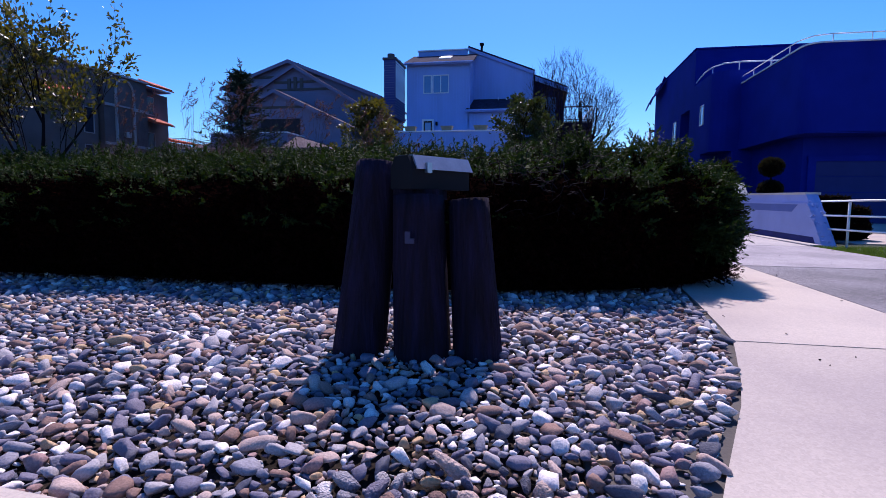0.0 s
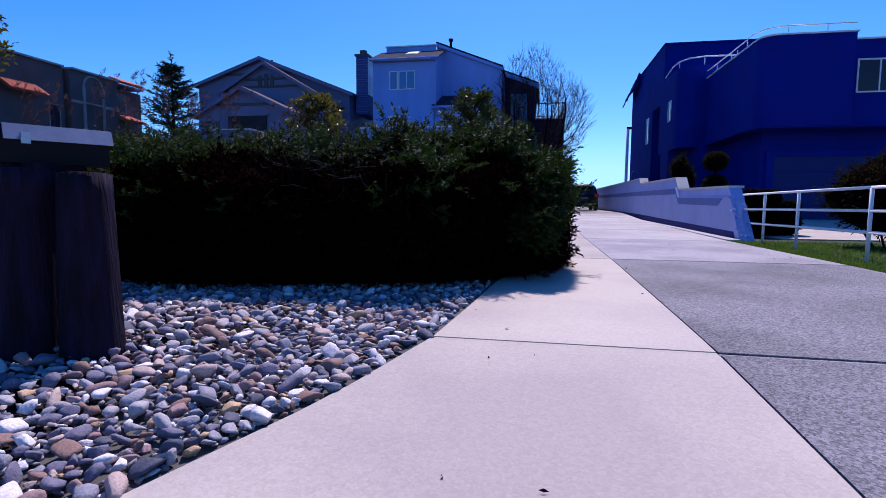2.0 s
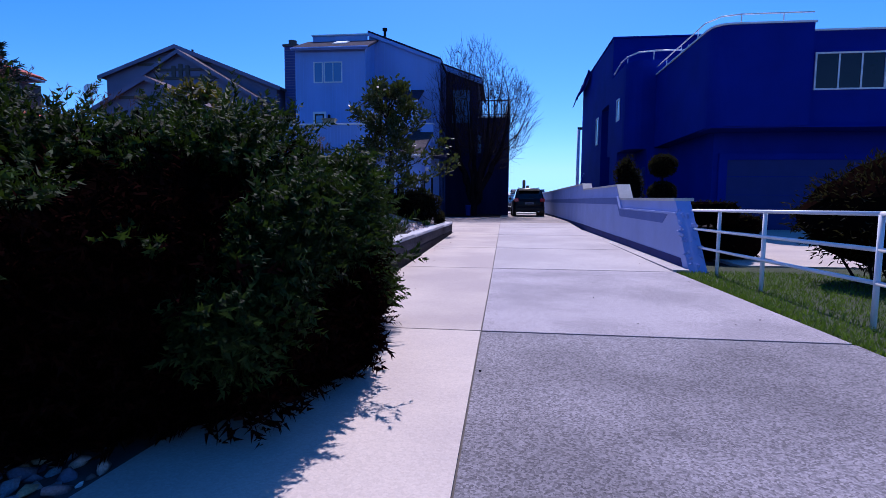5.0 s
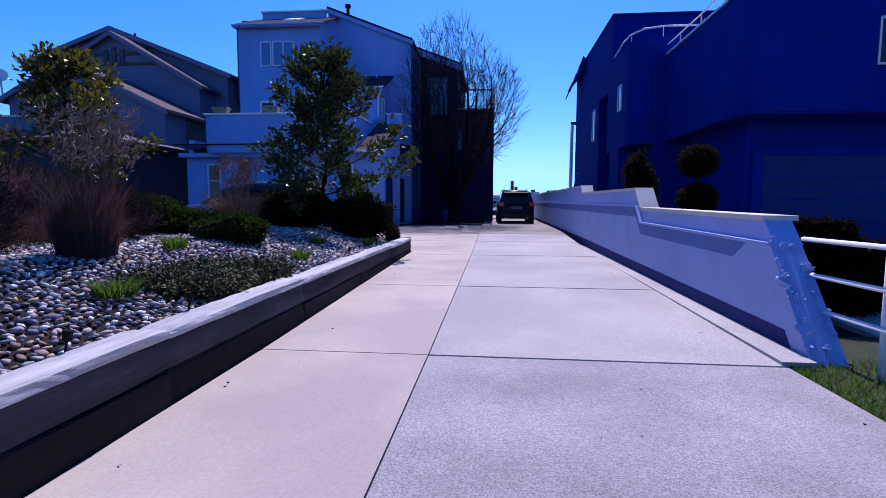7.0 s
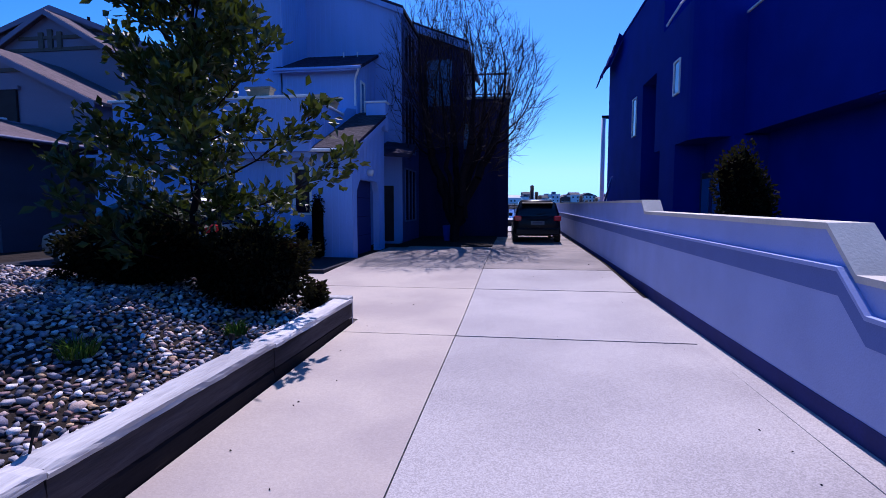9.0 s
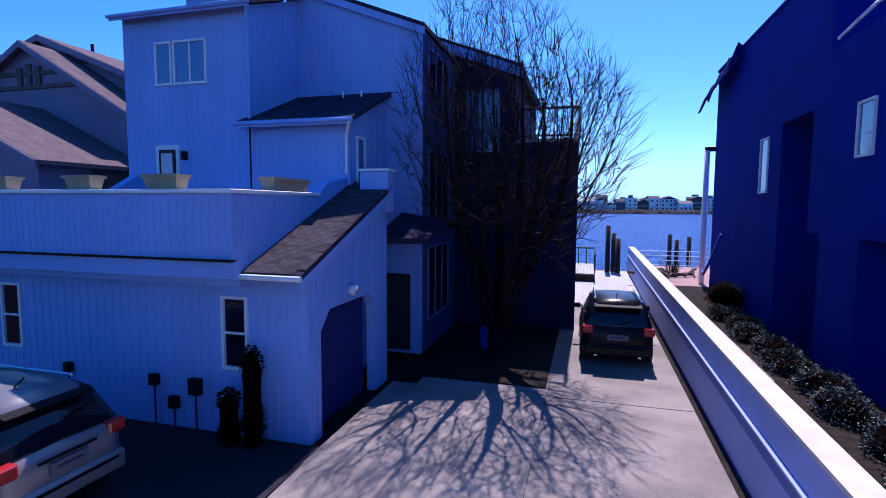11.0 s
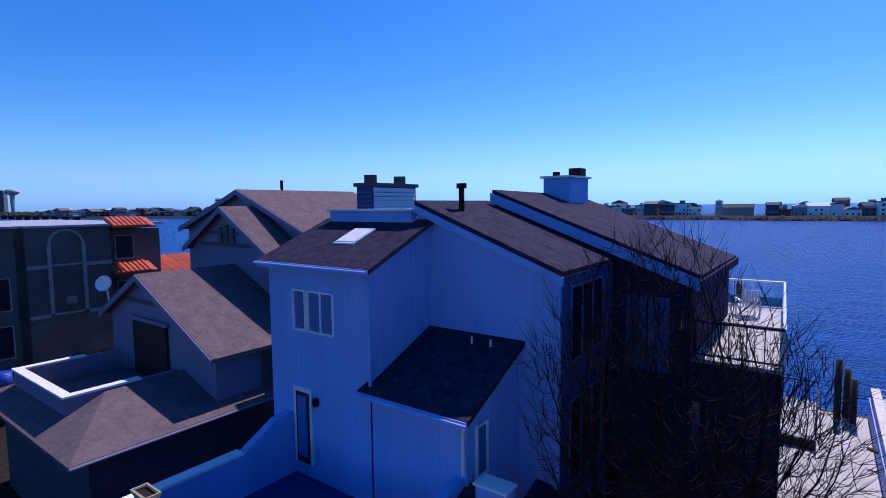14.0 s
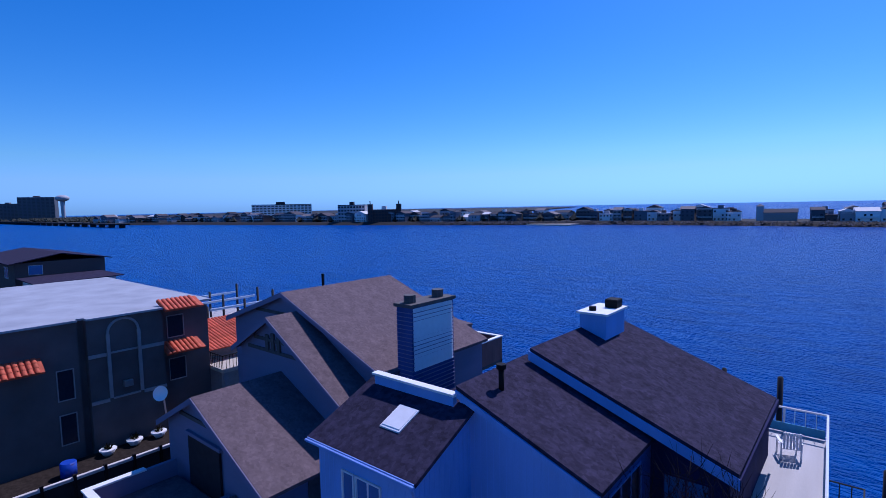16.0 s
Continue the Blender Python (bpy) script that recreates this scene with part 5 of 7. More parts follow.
def piling(at, h, r=.16):
    p = thing("piling", "dark wet timber mooring pile standing in the water", "piling", at, group="mooring piles")
    part("shaft", tb((0, 0, 0), (0, 0, h), r, r * .92, 9), M_pile, p, smooth=True)
    part("top", tb((0, 0, h), (0, 0, h + .06), r * .92, r * .5, 9), M_pile, p)


for (x, y, z) in ((5.0, 54.6, 3.3), (5.35, 54.9, 2.8), (5.6, 54.3, 2.5), (0.4, 56.6, 6.4), (-3.95, 59.0, 5.8), (-2.9, 59.2, 5.6), (9.2, 59.0, 2.6), (9.7, 59.3, 2.2), (10.6, 60.0, 2.4), (12.5, 60.5, 2.0), (14, 60.5, 2.4)):
    piling((x, y, -2.5), z + 2.5)
for k in range(9):
    piling((-76 + k * 1.7 + (k % 2), 56 + (k % 3) * 4, -2.5), 5.6 + (k % 3) * .8, .18)
pierd = thing("dock", "small grey timber boat dock with lifts", "dock")
for k in range(14):
    part("plank", bx(-78 + k * 1.3, 56, -.1, -76.8 + k * 1.3, 66, .05), M_deck, pierd)
for x in (-77, -71, -65):
    part("beam", bx(x, 56, 2.6, x + .25, 66, 2.9), M_metal, pierd)
dk2 = thing("dock", "weathered private dock with white rail", "dock")
for k in range(16):
    part("plank", bx(7 + k * .6, 57, .15, 7.55 + k * .6, 59.6, .25), M_timber, dk2)
for z in (.8, 1.1, 1.4, 1.7):
    part("rail", tb((6.6, 56.2, z), (17, 56.2, z), .025, n=5), M_metal, dk2)
for k in range(7):
    part("post", tb((6.6 + 1.7 * k, 56.2, .2), (6.6 + 1.7 * k, 56.2, 1.75), .035, n=5), M_metal, dk2)
tagged(part("patio", bx(6.55, 47, .2, 16, 55.3, .82), M_red_patio, None), "reddish brick patio behind the white wall", "patio", kind="structure")
tagged(part("side_yard", pr([(18.2, 0.0), (18.2, 0.55), (30, .8), (47, .8), (47, 0)], "x", 6.52, 9.25), M_soil, None), "raised earth strip beside the dark blue house", "bed", kind="structure")
tagged(part("side_path", bx(6.42, 33, .7, 7.75, 47, .835), M_path, None), "brown trodden earth path behind the white wall", "path", kind="structure")
lgs = thing("driftwood_pile", "pile of cut brush and logs on the patio", "logs", (7.6, 49, .82))
for k in range(14):
    x, y = RNG.uniform(-.7, 1.6), RNG.uniform(-1.5, 2)
    a = RNG.uniform(0, 3.1)
    part("log", tb((x, y, RNG.uniform(.08, .25)), (x + math.cos(a) * 1.2, y + math.sin(a) * 1.2, RNG.uniform(.1, .4)), RNG.uniform(.03, .09), n=6), M_log, lgs)

# ---------- cars ----------
def loft(bm, sections):
    rings = [[bm.verts.new(v) for v in s] for s in sections]
    for a, c in zip(rings, rings[1:]):
        for k in range(len(a) - 1):
            bm.faces.new((a[k], a[k + 1], c[k + 1], c[k]))
    bm.faces.new(rings[0])
    bm.faces.new(rings[-1][::-1])
    return bm


def suv(label, at, rz, paint, rails=True):
    """A mid-size SUV; rear at y = 0, nose towards +y."""
    c = thing("car", label, "car", at, rz)
    W, L, HT = 0.93, 4.6, 1.68
    # lower body: stations (y, half width, belt height, sill)
    st = [(0.0, .70, .93, .42), (.06, .84, 1.02, .36), (.35, .91, 1.05, .26), (1.0, .93, 1.03, .24), (2.3, .93, 1.0, .24), (3.3, .92, .98, .24), (3.9, .90, .92, .26), (4.4, .80, .78, .32), (4.6, .62, .66, .4)]
    sec = []
    for y, w, zb, zs in st:
        sec.append([(-w * .9, y, zs), (-w, y, zs + .15), (-w, y, (zs + zb) / 2), (-w * .985, y, zb - .08), (-w * .93, y, zb), (0, y, zb + .03), (w * .93, y, zb), (w * .985, y, zb - .08), (w, y, (zs + zb) / 2), (w, y, zs + .15), (w * .9, y, zs), (-w * .9, y, zs)])
    part("body", loft(bmesh.new(), sec), paint, c, smooth=True)
    gh = [(.10, .76, 1.0, 1.06), (.42, .70, 1.02, 1.58), (.75, .69, 1.02, 1.66), (1.6, .69, 1.02, HT), (2.3, .68, 1.0, 1.64), (2.7, .66, 1.0, 1.52), (3.45, .72, .98, 1.0)]
    sec = []
    for y, w, zb, zt in gh:
        wb = .86
        f = (zt - zb) / .66
        wt = wb + (w - wb) * min(1, f)
        sec.append([(-wb, y, zb), (-(wb * .35 + wt * .65), y, zb + (zt - zb) * .65), (-wt, y, zt - .05 * f), (-wt * .85, y, zt), (0, y, zt + .015), (wt * .85, y, zt), (wt, y, zt - .05 * f), (wb * .35 + wt * .65, y, zb + (zt - zb) * .65), (wb, y, zb), (-wb, y, zb)])
    part("cabin", loft(bmesh.new(), sec), M_carglass, c, "tinted glasshouse", smooth=True)
    roof = [(.36, .62, 1.585), (.8, .645, 1.68), (1.6, .65, 1.70), (2.2, .64, 1.68), (2.62, .60, 1.585)]
    part("roof", loft(bmesh.new(), [[(-w, y, z - .07), (-w * .92, y, z), (0, y, z + .02), (w * .92, y, z), (w, y, z - .07), (-w, y, z - .07)] for y, w, z in roof]), paint, c, smooth=True)
    part("spoiler", pr([(.2, 1.55), (.42, 1.6), (.42, 1.55), (.22, 1.52)], "x", -.6, .6), M_black, c)
    for s in (-1, 1):
        part("pillar", loft(bmesh.new(), [[(s * .83, .2, 1.0), (s * .87, .5, 1.0), (s * .85, .5, 1.0)], [(s * .66, .45, 1.58), (s * .69, .75, 1.6), (s * .66, .75, 1.62)]]), paint, c)
        part("tail_light", bx(s * .62, -.03, .86, s * .9, .3, 1.06, .03), M_red, c, "red tail lamp")
        m = part("mirror", bx(s * .93, 2.75, 1.0, s * 1.12, 2.87, 1.15, .03), M_black, c)
        if rails:
            part("roof_rail", tb((s * .58, .6, 1.72), (s * .57, 2.3, 1.73), .022, n=6), M_chrome, c)
        part("exhaust", tb((s * .55, -.02, .3), (s * .55, .1, .3), .04), M_chrome, c)
        for y in (.85, 3.65):
            wh = part("wheel", tb((s * .72, y, .34), (s * .94, y, .34), .34, n=18), M_rubber, c, smooth=False)
            part("rim", tb((s * .93, y, .34), (s * .955, y, .34), .22, .2, 12), M_steel, wh)
    part("bumper", bx(-.86, -.06, .3, .86, .16, .6, .05), paint, c)
    part("bumper_trim", bx(-.7, -.075, .5, .7, -.05, .545), M_black, c)
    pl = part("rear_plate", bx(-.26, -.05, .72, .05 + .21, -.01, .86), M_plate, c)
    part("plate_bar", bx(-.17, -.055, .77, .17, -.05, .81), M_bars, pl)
    part("tailgate_trim", bx(-.4, -.045, .9, .4, -.015, .93), M_black, c)
    part("rear_wiper", tb((-.05, .03, 1.1), (.35, .12, 1.22), .012, n=5), M_black, c)
    part("aerial", tb((0, .9, 1.7), (0, .7, 1.86), .012, n=5), M_black, c)
    return c


suv("black sport utility car parked on the driveway", (4.62, 34.65, 0.35), 1.2, M_carpaint_b)
suv("silver-white sport utility car parked before the garage", (-2.85, 25.75, 0.33), 90, M_carpaint_w)

# ---------- mailbox on three old posts ----------
mb = thing("mailbox_stand", "three leaning weathered timber posts carrying a dark mailbox", "mailbox", (-0.75, 3.25, 0.0))


def log_post(a, b, r, name="post"):
    bm = bmesh.new()
    bmesh.ops.create_cone(bm, cap_ends=True, segments=20, radius1=1, radius2=1, depth=1)
    bmesh.ops.subdivide_edges(bm, edges=[e for e in bm.edges if abs(e.verts[0].co.z - e.verts[1].co.z) > .5], cuts=10)
    A, Bv = Vector(a), Vector(b)
    d = Bv - A
    rot = d.to_track_quat("Z", "Y").to_matrix()
    for v in bm.verts:
        an = math.atan2(v.co.y, v.co.x)
        f = v.co.z + .5
        rr = r * (1.05 - .16 * f) * (1 + .05 * noise.noise((an * 1.4, f * 1.2, a[0] * 9)) + .035 * math.sin(an * 9 + f * 2))
        if math.hypot(v.co.x, v.co.y) > .1:
            v.co.x, v.co.y = math.cos(an) * rr, math.sin(an) * rr
        v.co.z = f * d.length
    bmesh.ops.transform(bm, matrix=Matrix.Translation(A) @ rot.to_4x4(), verts=bm.verts)
    return part(name, bm, M_post, mb, smooth=True)


log_post((-.37, -.2, -.12), (-.29, .0, 1.15), .16)
log_post((.05, -.2, -.12), (.0, -.12, .94), .175)
log_post((.4, -.16, -.12), (.31, -.07, .92), .145)
part("support_block", bx(-.14, -.2, .92, .14, .1, .98), M_post, mb)
box_m = part("mailbox", pr([(-.1, 0), (-.1, .12), (-.06, .2), (.06, .2), (.1, .12), (.1, 0)], "y", -.2, .3), M_black, mb, "dark metal mailbox with a dull silver top")
box_m.matrix_basis = Matrix.Translation((.03, -.06, .98)) @ pose(0, 0, 0, 0, 0, -34)
o = part("lid_plate", pr([(-.115, .12), (-.07, .205), (.07, .205), (.115, .12), (.105, .12), (.06, .195), (-.06, .195), (-.105, .12)], "y", -.17, .32), M_lid, box_m, "dull silver top plate")
o = part("hinge", bx(.1, -.1, .1, .125, -.06, .16), M_steel, box_m)
# worn pale mark on the middle post
part("worn_mark", box(bx(-.03, -.335, .66, .0, -.32, .73), -.0, -.335, .66, .025, -.32, .69), M_bars, mb, "two worn bars of faded marking")

# ---------- river stones ----------
def ico(sub):
    bm = bmesh.new()
    bmesh.ops.create_icosphere(bm, subdivisions=sub, radius=1)
    v = np.array([x.co[:] for x in bm.verts])
    f = [[x.index for x in fc.verts] for fc in bm.faces]
    bm.free()
    return v, np.array(f)


ICO1, ICO2 = ico(1), ico(2)
NR = np.random.RandomState(5)


def lump(v, k):
    """Knocks a ball into a river stone: flattened, a little angular."""
    ax = NR.normal(size=(9, 3))
    ax /= np.linalg.norm(ax, axis=1)[:, None]
    out = v.copy()
    for a in ax:
        dd = out @ a
        lim = NR.uniform(.3, .75)
        out -= np.outer(np.maximum(dd - lim, 0) * .95, a)
    return out


def turn(rx, ry, rz):
    return np.array(Euler((rx, ry, rz)).to_matrix())


def stone_field(name, pts, sizes, base, m, label):
    V, F, off = [], [], 0
    bv, bf = base
    shapes = [lump(bv, k) for k in range(24)]
    for (x, y, z), s in zip(pts, sizes):
        v = shapes[NR.randint(24)] * (s * NR.uniform(.75, 1.25), s * NR.uniform(.6, .95), s * NR.uniform(.36, .62))
        v = v @ turn(NR.normal(0, .3), NR.normal(0, .3), NR.uniform(0, 6.28)).T
        V.append(v + (x, y, z))
        F.append(bf + off)
        off += len(bv)
    me = bpy.data.meshes.new(name)
    me.from_pydata(np.concatenate(V).tolist(), [], np.concatenate(F).tolist())
    me.polygons.foreach_set("use_smooth", [True] * len(me.polygons))
    me.materials.append(m)
    return me


def bed_z(x, y):
    return g(y) - .02 + .07 * math.exp(-((x + .7) ** 2 + (y - 3.2) ** 2) / 2.0)


def scatter(n, inside, x0, x1, y0, y1, smin, smax, zf):
    """Dart throwing so that stones overlap only a little."""
    cell, grid, out, sz = .12, {}, [], []
    for _ in range(n):
        x, y = NR.uniform(x0, x1), NR.uniform(y0, y1)
        if not inside(x, y):
            continue
        s = smin + (smax - smin) * NR.beta(1.6, 3.2)
        ix, iy = int(x / cell), int(y / cell)
        ok = True
        for a in range(ix - 1, ix + 2):
            for c in range(iy - 1, iy + 2):
                for (px, py, psz) in grid.get((a, c), ()):
                    if (px - x) ** 2 + (py - y) ** 2 < ((psz + s) * .56) ** 2:
                        ok = False
        if ok:
            grid.setdefault((ix, iy), []).append((x, y, s))
            out.append((x, y, zf(x, y) + s * .18))
            sz.append(s)
    return out, sz


def in_front(x, y):
    lo = 1.4 + .06 * math.sin(x * 4) if x < -1.5 else max(1.4 - (x + 1.5) * 1.6, 0.2)
    return lo < y < 6.2 and x < bed_edge(y) - .05


sb = thing("stone_bed", "bed of loose grey, white and brown river cobbles", "stones", kind="structure")
p1, s1 = scatter(170000, in_front, -8, 1.5, 0.2, 6.0, .028, .115, bed_z)
order = sorted(range(len(p1)), key=lambda i: math.hypot(p1[i][0] + .2, p1[i][1] - 1.2))
near, rest = order[:300], order[300:]
shapes = []
for k in range(14):
    bv, bf = ICO2
    v = lump(bv, k) * (1.05, .8, .6)
    me = bpy.data.meshes.new("stone")
    me.from_pydata(v.tolist(), [], bf.tolist())
    me.polygons.foreach_set("use_smooth", [True] * len(me.polygons))
    me.materials.append(M_stone_ob)
    shapes.append(me)
for i in near:
    o = new("stone", shapes[NR.randint(14)])
    s = s1[i]
    o.matrix_basis = Matrix.LocRotScale(p1[i], Euler((NR.normal(0, .4), NR.normal(0, .4), NR.uniform(0, 6.28))), (s * NR.uniform(.8, 1.2), s * NR.uniform(.8, 1.15), s * NR.uniform(.8, 1.2)))
    o.parent = sb
mid, rest = rest[:2600], rest[2600:]
for pick, base in ((mid, ICO2), (rest, ICO1)):
    tagged(ob("cobbles", stone_field("cobbles", [p1[i] for i in pick], [s1[i] for i in pick], base, M_stone, ""), sb), kind="stuff")
# under layer of small stones
p2, s2 = scatter(40000, in_front, -6, 1.45, 0.2, 5.4, .022, .045, lambda x, y: bed_z(x, y) - .012)
tagged(ob("pebbles", stone_field("pebbles", p2, s2, ICO1, M_stone, ""), sb), kind="stuff")

rb = thing("stone_bed", "raised bed strewn with pale river cobbles", "stones", kind="structure")


def rbz(x, y):
    return bed_rise(x, y) - .01


p3, s3 = scatter(90000, lambda x, y: x < 1.24 and y > 9.6, -4.2, 1.25, 9.6, 21.2, .035, .085, rbz)
tagged(ob("cobbles", stone_field("cobbles", p3, s3, ICO1, M_stone, ""), rb), kind="stuff")

# ---------- plants ----------
def dry_grass(at, r, h, n, label="tall dry brown ornamental grass clump", m=None, plume_m=None, heads=1.0, lean=.38):
    t = thing("ornamental_grass", label, "grass", at, group="dry grasses")
    m = m or M_dry
    blades(int(n * 2.0), r * 1.2, h * .8, m, t, lean=lean, w=.0026)
    blades(int(n * 1.2), r * 1.0, h * .4, m, t, "arching_tuft", lean=.9, w=.0026)
    stems, pts = [], []
    for _ in range(int(n * .16 * heads)):
        a, rr = RNG.uniform(0, 6.283), r * math.sqrt(RNG.random())
        x, y, z = math.cos(a) * rr * .9 + h * RNG.uniform(0, .12), math.sin(a) * rr * .9, h * RNG.uniform(.85, 1.3)
        stems.append((x * .25, y * .25, 0, x * .7, y * .7, z * .7, .0028, .0022))
        stems.append((x * .7, y * .7, z * .7, x, y, z, .0022, .0016))
        for k in range(11):                   # feathery head, drooping to one side
            f = k / 10
            pts.append((Vector((x + .10 * f, y, z - .16 + .2 * f - .06 * f * f)), Vector((.5, RNG.gauss(0, .4), .8))))
    ob("seed_stems", rods("seed_stems", stems, 3, m), t)
    ob("plumes", leaf_mesh("plumes", pts, .07, plume_m or m, 1.3, .14, .5), t)
    return t


def limb_tree(name, label, at, trunk_h, r0, spread, levels, seed, m=None, leaf=None, n_child=(3, 4), up=.5, seg_len=1.0, shrink=.72, leaf_size=.12, leaf_n=6, bend=.25, clump=.07, category="tree", minr=.004, size=None, dense=2, center=None):
    """A recursive tree; leaf is a material for leaf clusters at the tips, or None for a bare crown."""
    R = random.Random(seed)
    t = thing(name, label, category, at)
    groups = {"trunk": ([], []), "bough": ([], []), "crown": ([], [])}
    tips = []

    def ring(p, d, r, n):
        q = d.to_track_quat("Z", "Y").to_matrix()
        return [p + q @ Vector((math.cos(6.283 * k / n) * r, math.sin(6.283 * k / n) * r, 0)) for k in range(n)]

    def grow(p, d, length, r, lev):
        key = "trunk" if lev == 0 else ("bough" if lev <= 2 else "crown")
        V, F = groups[key]
        n = 9 if lev == 0 else (6 if lev <= 2 else 3)
        steps = 4 if lev < 3 else 3
        pts, dirs = [p], [d]
        for s in range(steps):
            d = (d + Vector((R.gauss(0, bend), R.gauss(0, bend), R.gauss(0, bend) + .06 * up)) * .45).normalized()
            p = p + d * length / steps
            pts.append(p)
            dirs.append(d)
        r_end = r * (.62 if lev else .75)
        i0 = len(V)
        for s, (pp, dd) in enumerate(zip(pts, dirs)):
            V.extend(ring(pp, dd, r + (r_end - r) * s / steps, n))
        for s in range(steps):
            for k in range(n):
                a, c = i0 + s * n + k, i0 + s * n + (k + 1) % n
                F.append((a, c, c + n, a + n))
        if lev >= levels:
            for s in range(1, dense + 1):
                tips.append((pts[-s], dirs[-s]))
            return
        nc = R.randint(*n_child)
        for k in range(nc):
            f = 1.0 if k == 0 else R.uniform(.35, 1.0)
            idx = min(steps, max(1, int(round(f * steps))))
            a = R.uniform(0, 6.283)
            side = Vector((math.cos(a), math.sin(a), 0))
            sp = spread * (R.uniform(.25, .6) if k == 0 else R.uniform(.6, 1.25))
            nd = (dirs[idx] + side * sp + Vector((0, 0, up * .35))).normalized()
            grow(pts[idx], nd, length * shrink * R.uniform(.75, 1.15), max(minr, r_end * (.85 if k == 0 else .6)), lev + 1)

    grow(Vector((0, 0, -.1)), Vector((0, 0, 1)), trunk_h, r0, 0)
    if size:
        top = max(p.z for p, d in tips)
        wide = sorted(math.hypot(p.x, p.y) for p, d in tips)[int(len(tips) * .93)]
        kx, kz = size[0] / wide, size[1] / top
        for V, F in groups.values():
            V[:] = [Vector((v.x * kx, v.y * kx, v.z * kz)) for v in V]
        tips[:] = [(Vector((p.x * kx, p.y * kx, p.z * kz)), d) for p, d in tips]
    if center:
        n = len(tips)
        zc = sum(p.z for p, d in tips) / n
        sx, sy = (center[0] - sum(p.x for p, d in tips) / n) / zc, (center[1] - sum(p.y for p, d in tips) / n) / zc
        sh = lambda v: Vector((v.x + sx * v.z, v.y + sy * v.z, v.z))
        for V, F in groups.values():
            V[:] = [sh(v) for v in V]
        tips[:] = [(sh(p), d) for p, d in tips]
    for key, (V, F) in groups.items():
        if V:
            ob(key, mesh(key, V, F, (m or M_bark) if key != "crown" else (M_twig if leaf is None else (m or M_bark)), True), t)
    if leaf is not None:
        pts = []
        for p, d in tips:
            for _ in range(leaf_n):
                pts.append((p + Vector((RNG.gauss(0, clump), RNG.gauss(0, clump), RNG.gauss(0, clump * .85))), d))
        ob("foliage", leaf_mesh("foliage", pts, leaf_size, leaf, 1.0, .28, .75), t)
    return t


def rods(name, rows, n, m):
    """Tapered rods from rows (start, end, radii), joined in one mesh."""
    A = np.array(rows)
    p, q, r0, r1 = A[:, :3], A[:, 3:6], A[:, 6:7], A[:, 7:8]
    d = (q - p) / np.linalg.norm(q - p, axis=1)[:, None]
    h = np.where(np.abs(d[:, 2:3]) < .9, np.array([[0, 0, 1.0]]), np.array([[1.0, 0, 0]]))
    u = np.cross(d, h)
    u /= np.linalg.norm(u, axis=1)[:, None]
    v = np.cross(d, u)
    V, F, k = [], [], len(A)
    for c in range(n):
        e = u * math.cos(6.2832 * c / n) + v * math.sin(6.2832 * c / n)
        V += [p + e * r0, q + e * r1]
    V = np.stack(V, 1).reshape(-1, 3)
    base = np.arange(k)[:, None] * 2 * n
    F = np.concatenate([base + np.array([[2 * c, 2 * ((c + 1) % n), 2 * ((c + 1) % n) + 1, 2 * c + 1]]) for c in range(n)])
    return mesh(name, V.tolist(), F.tolist(), m, True)


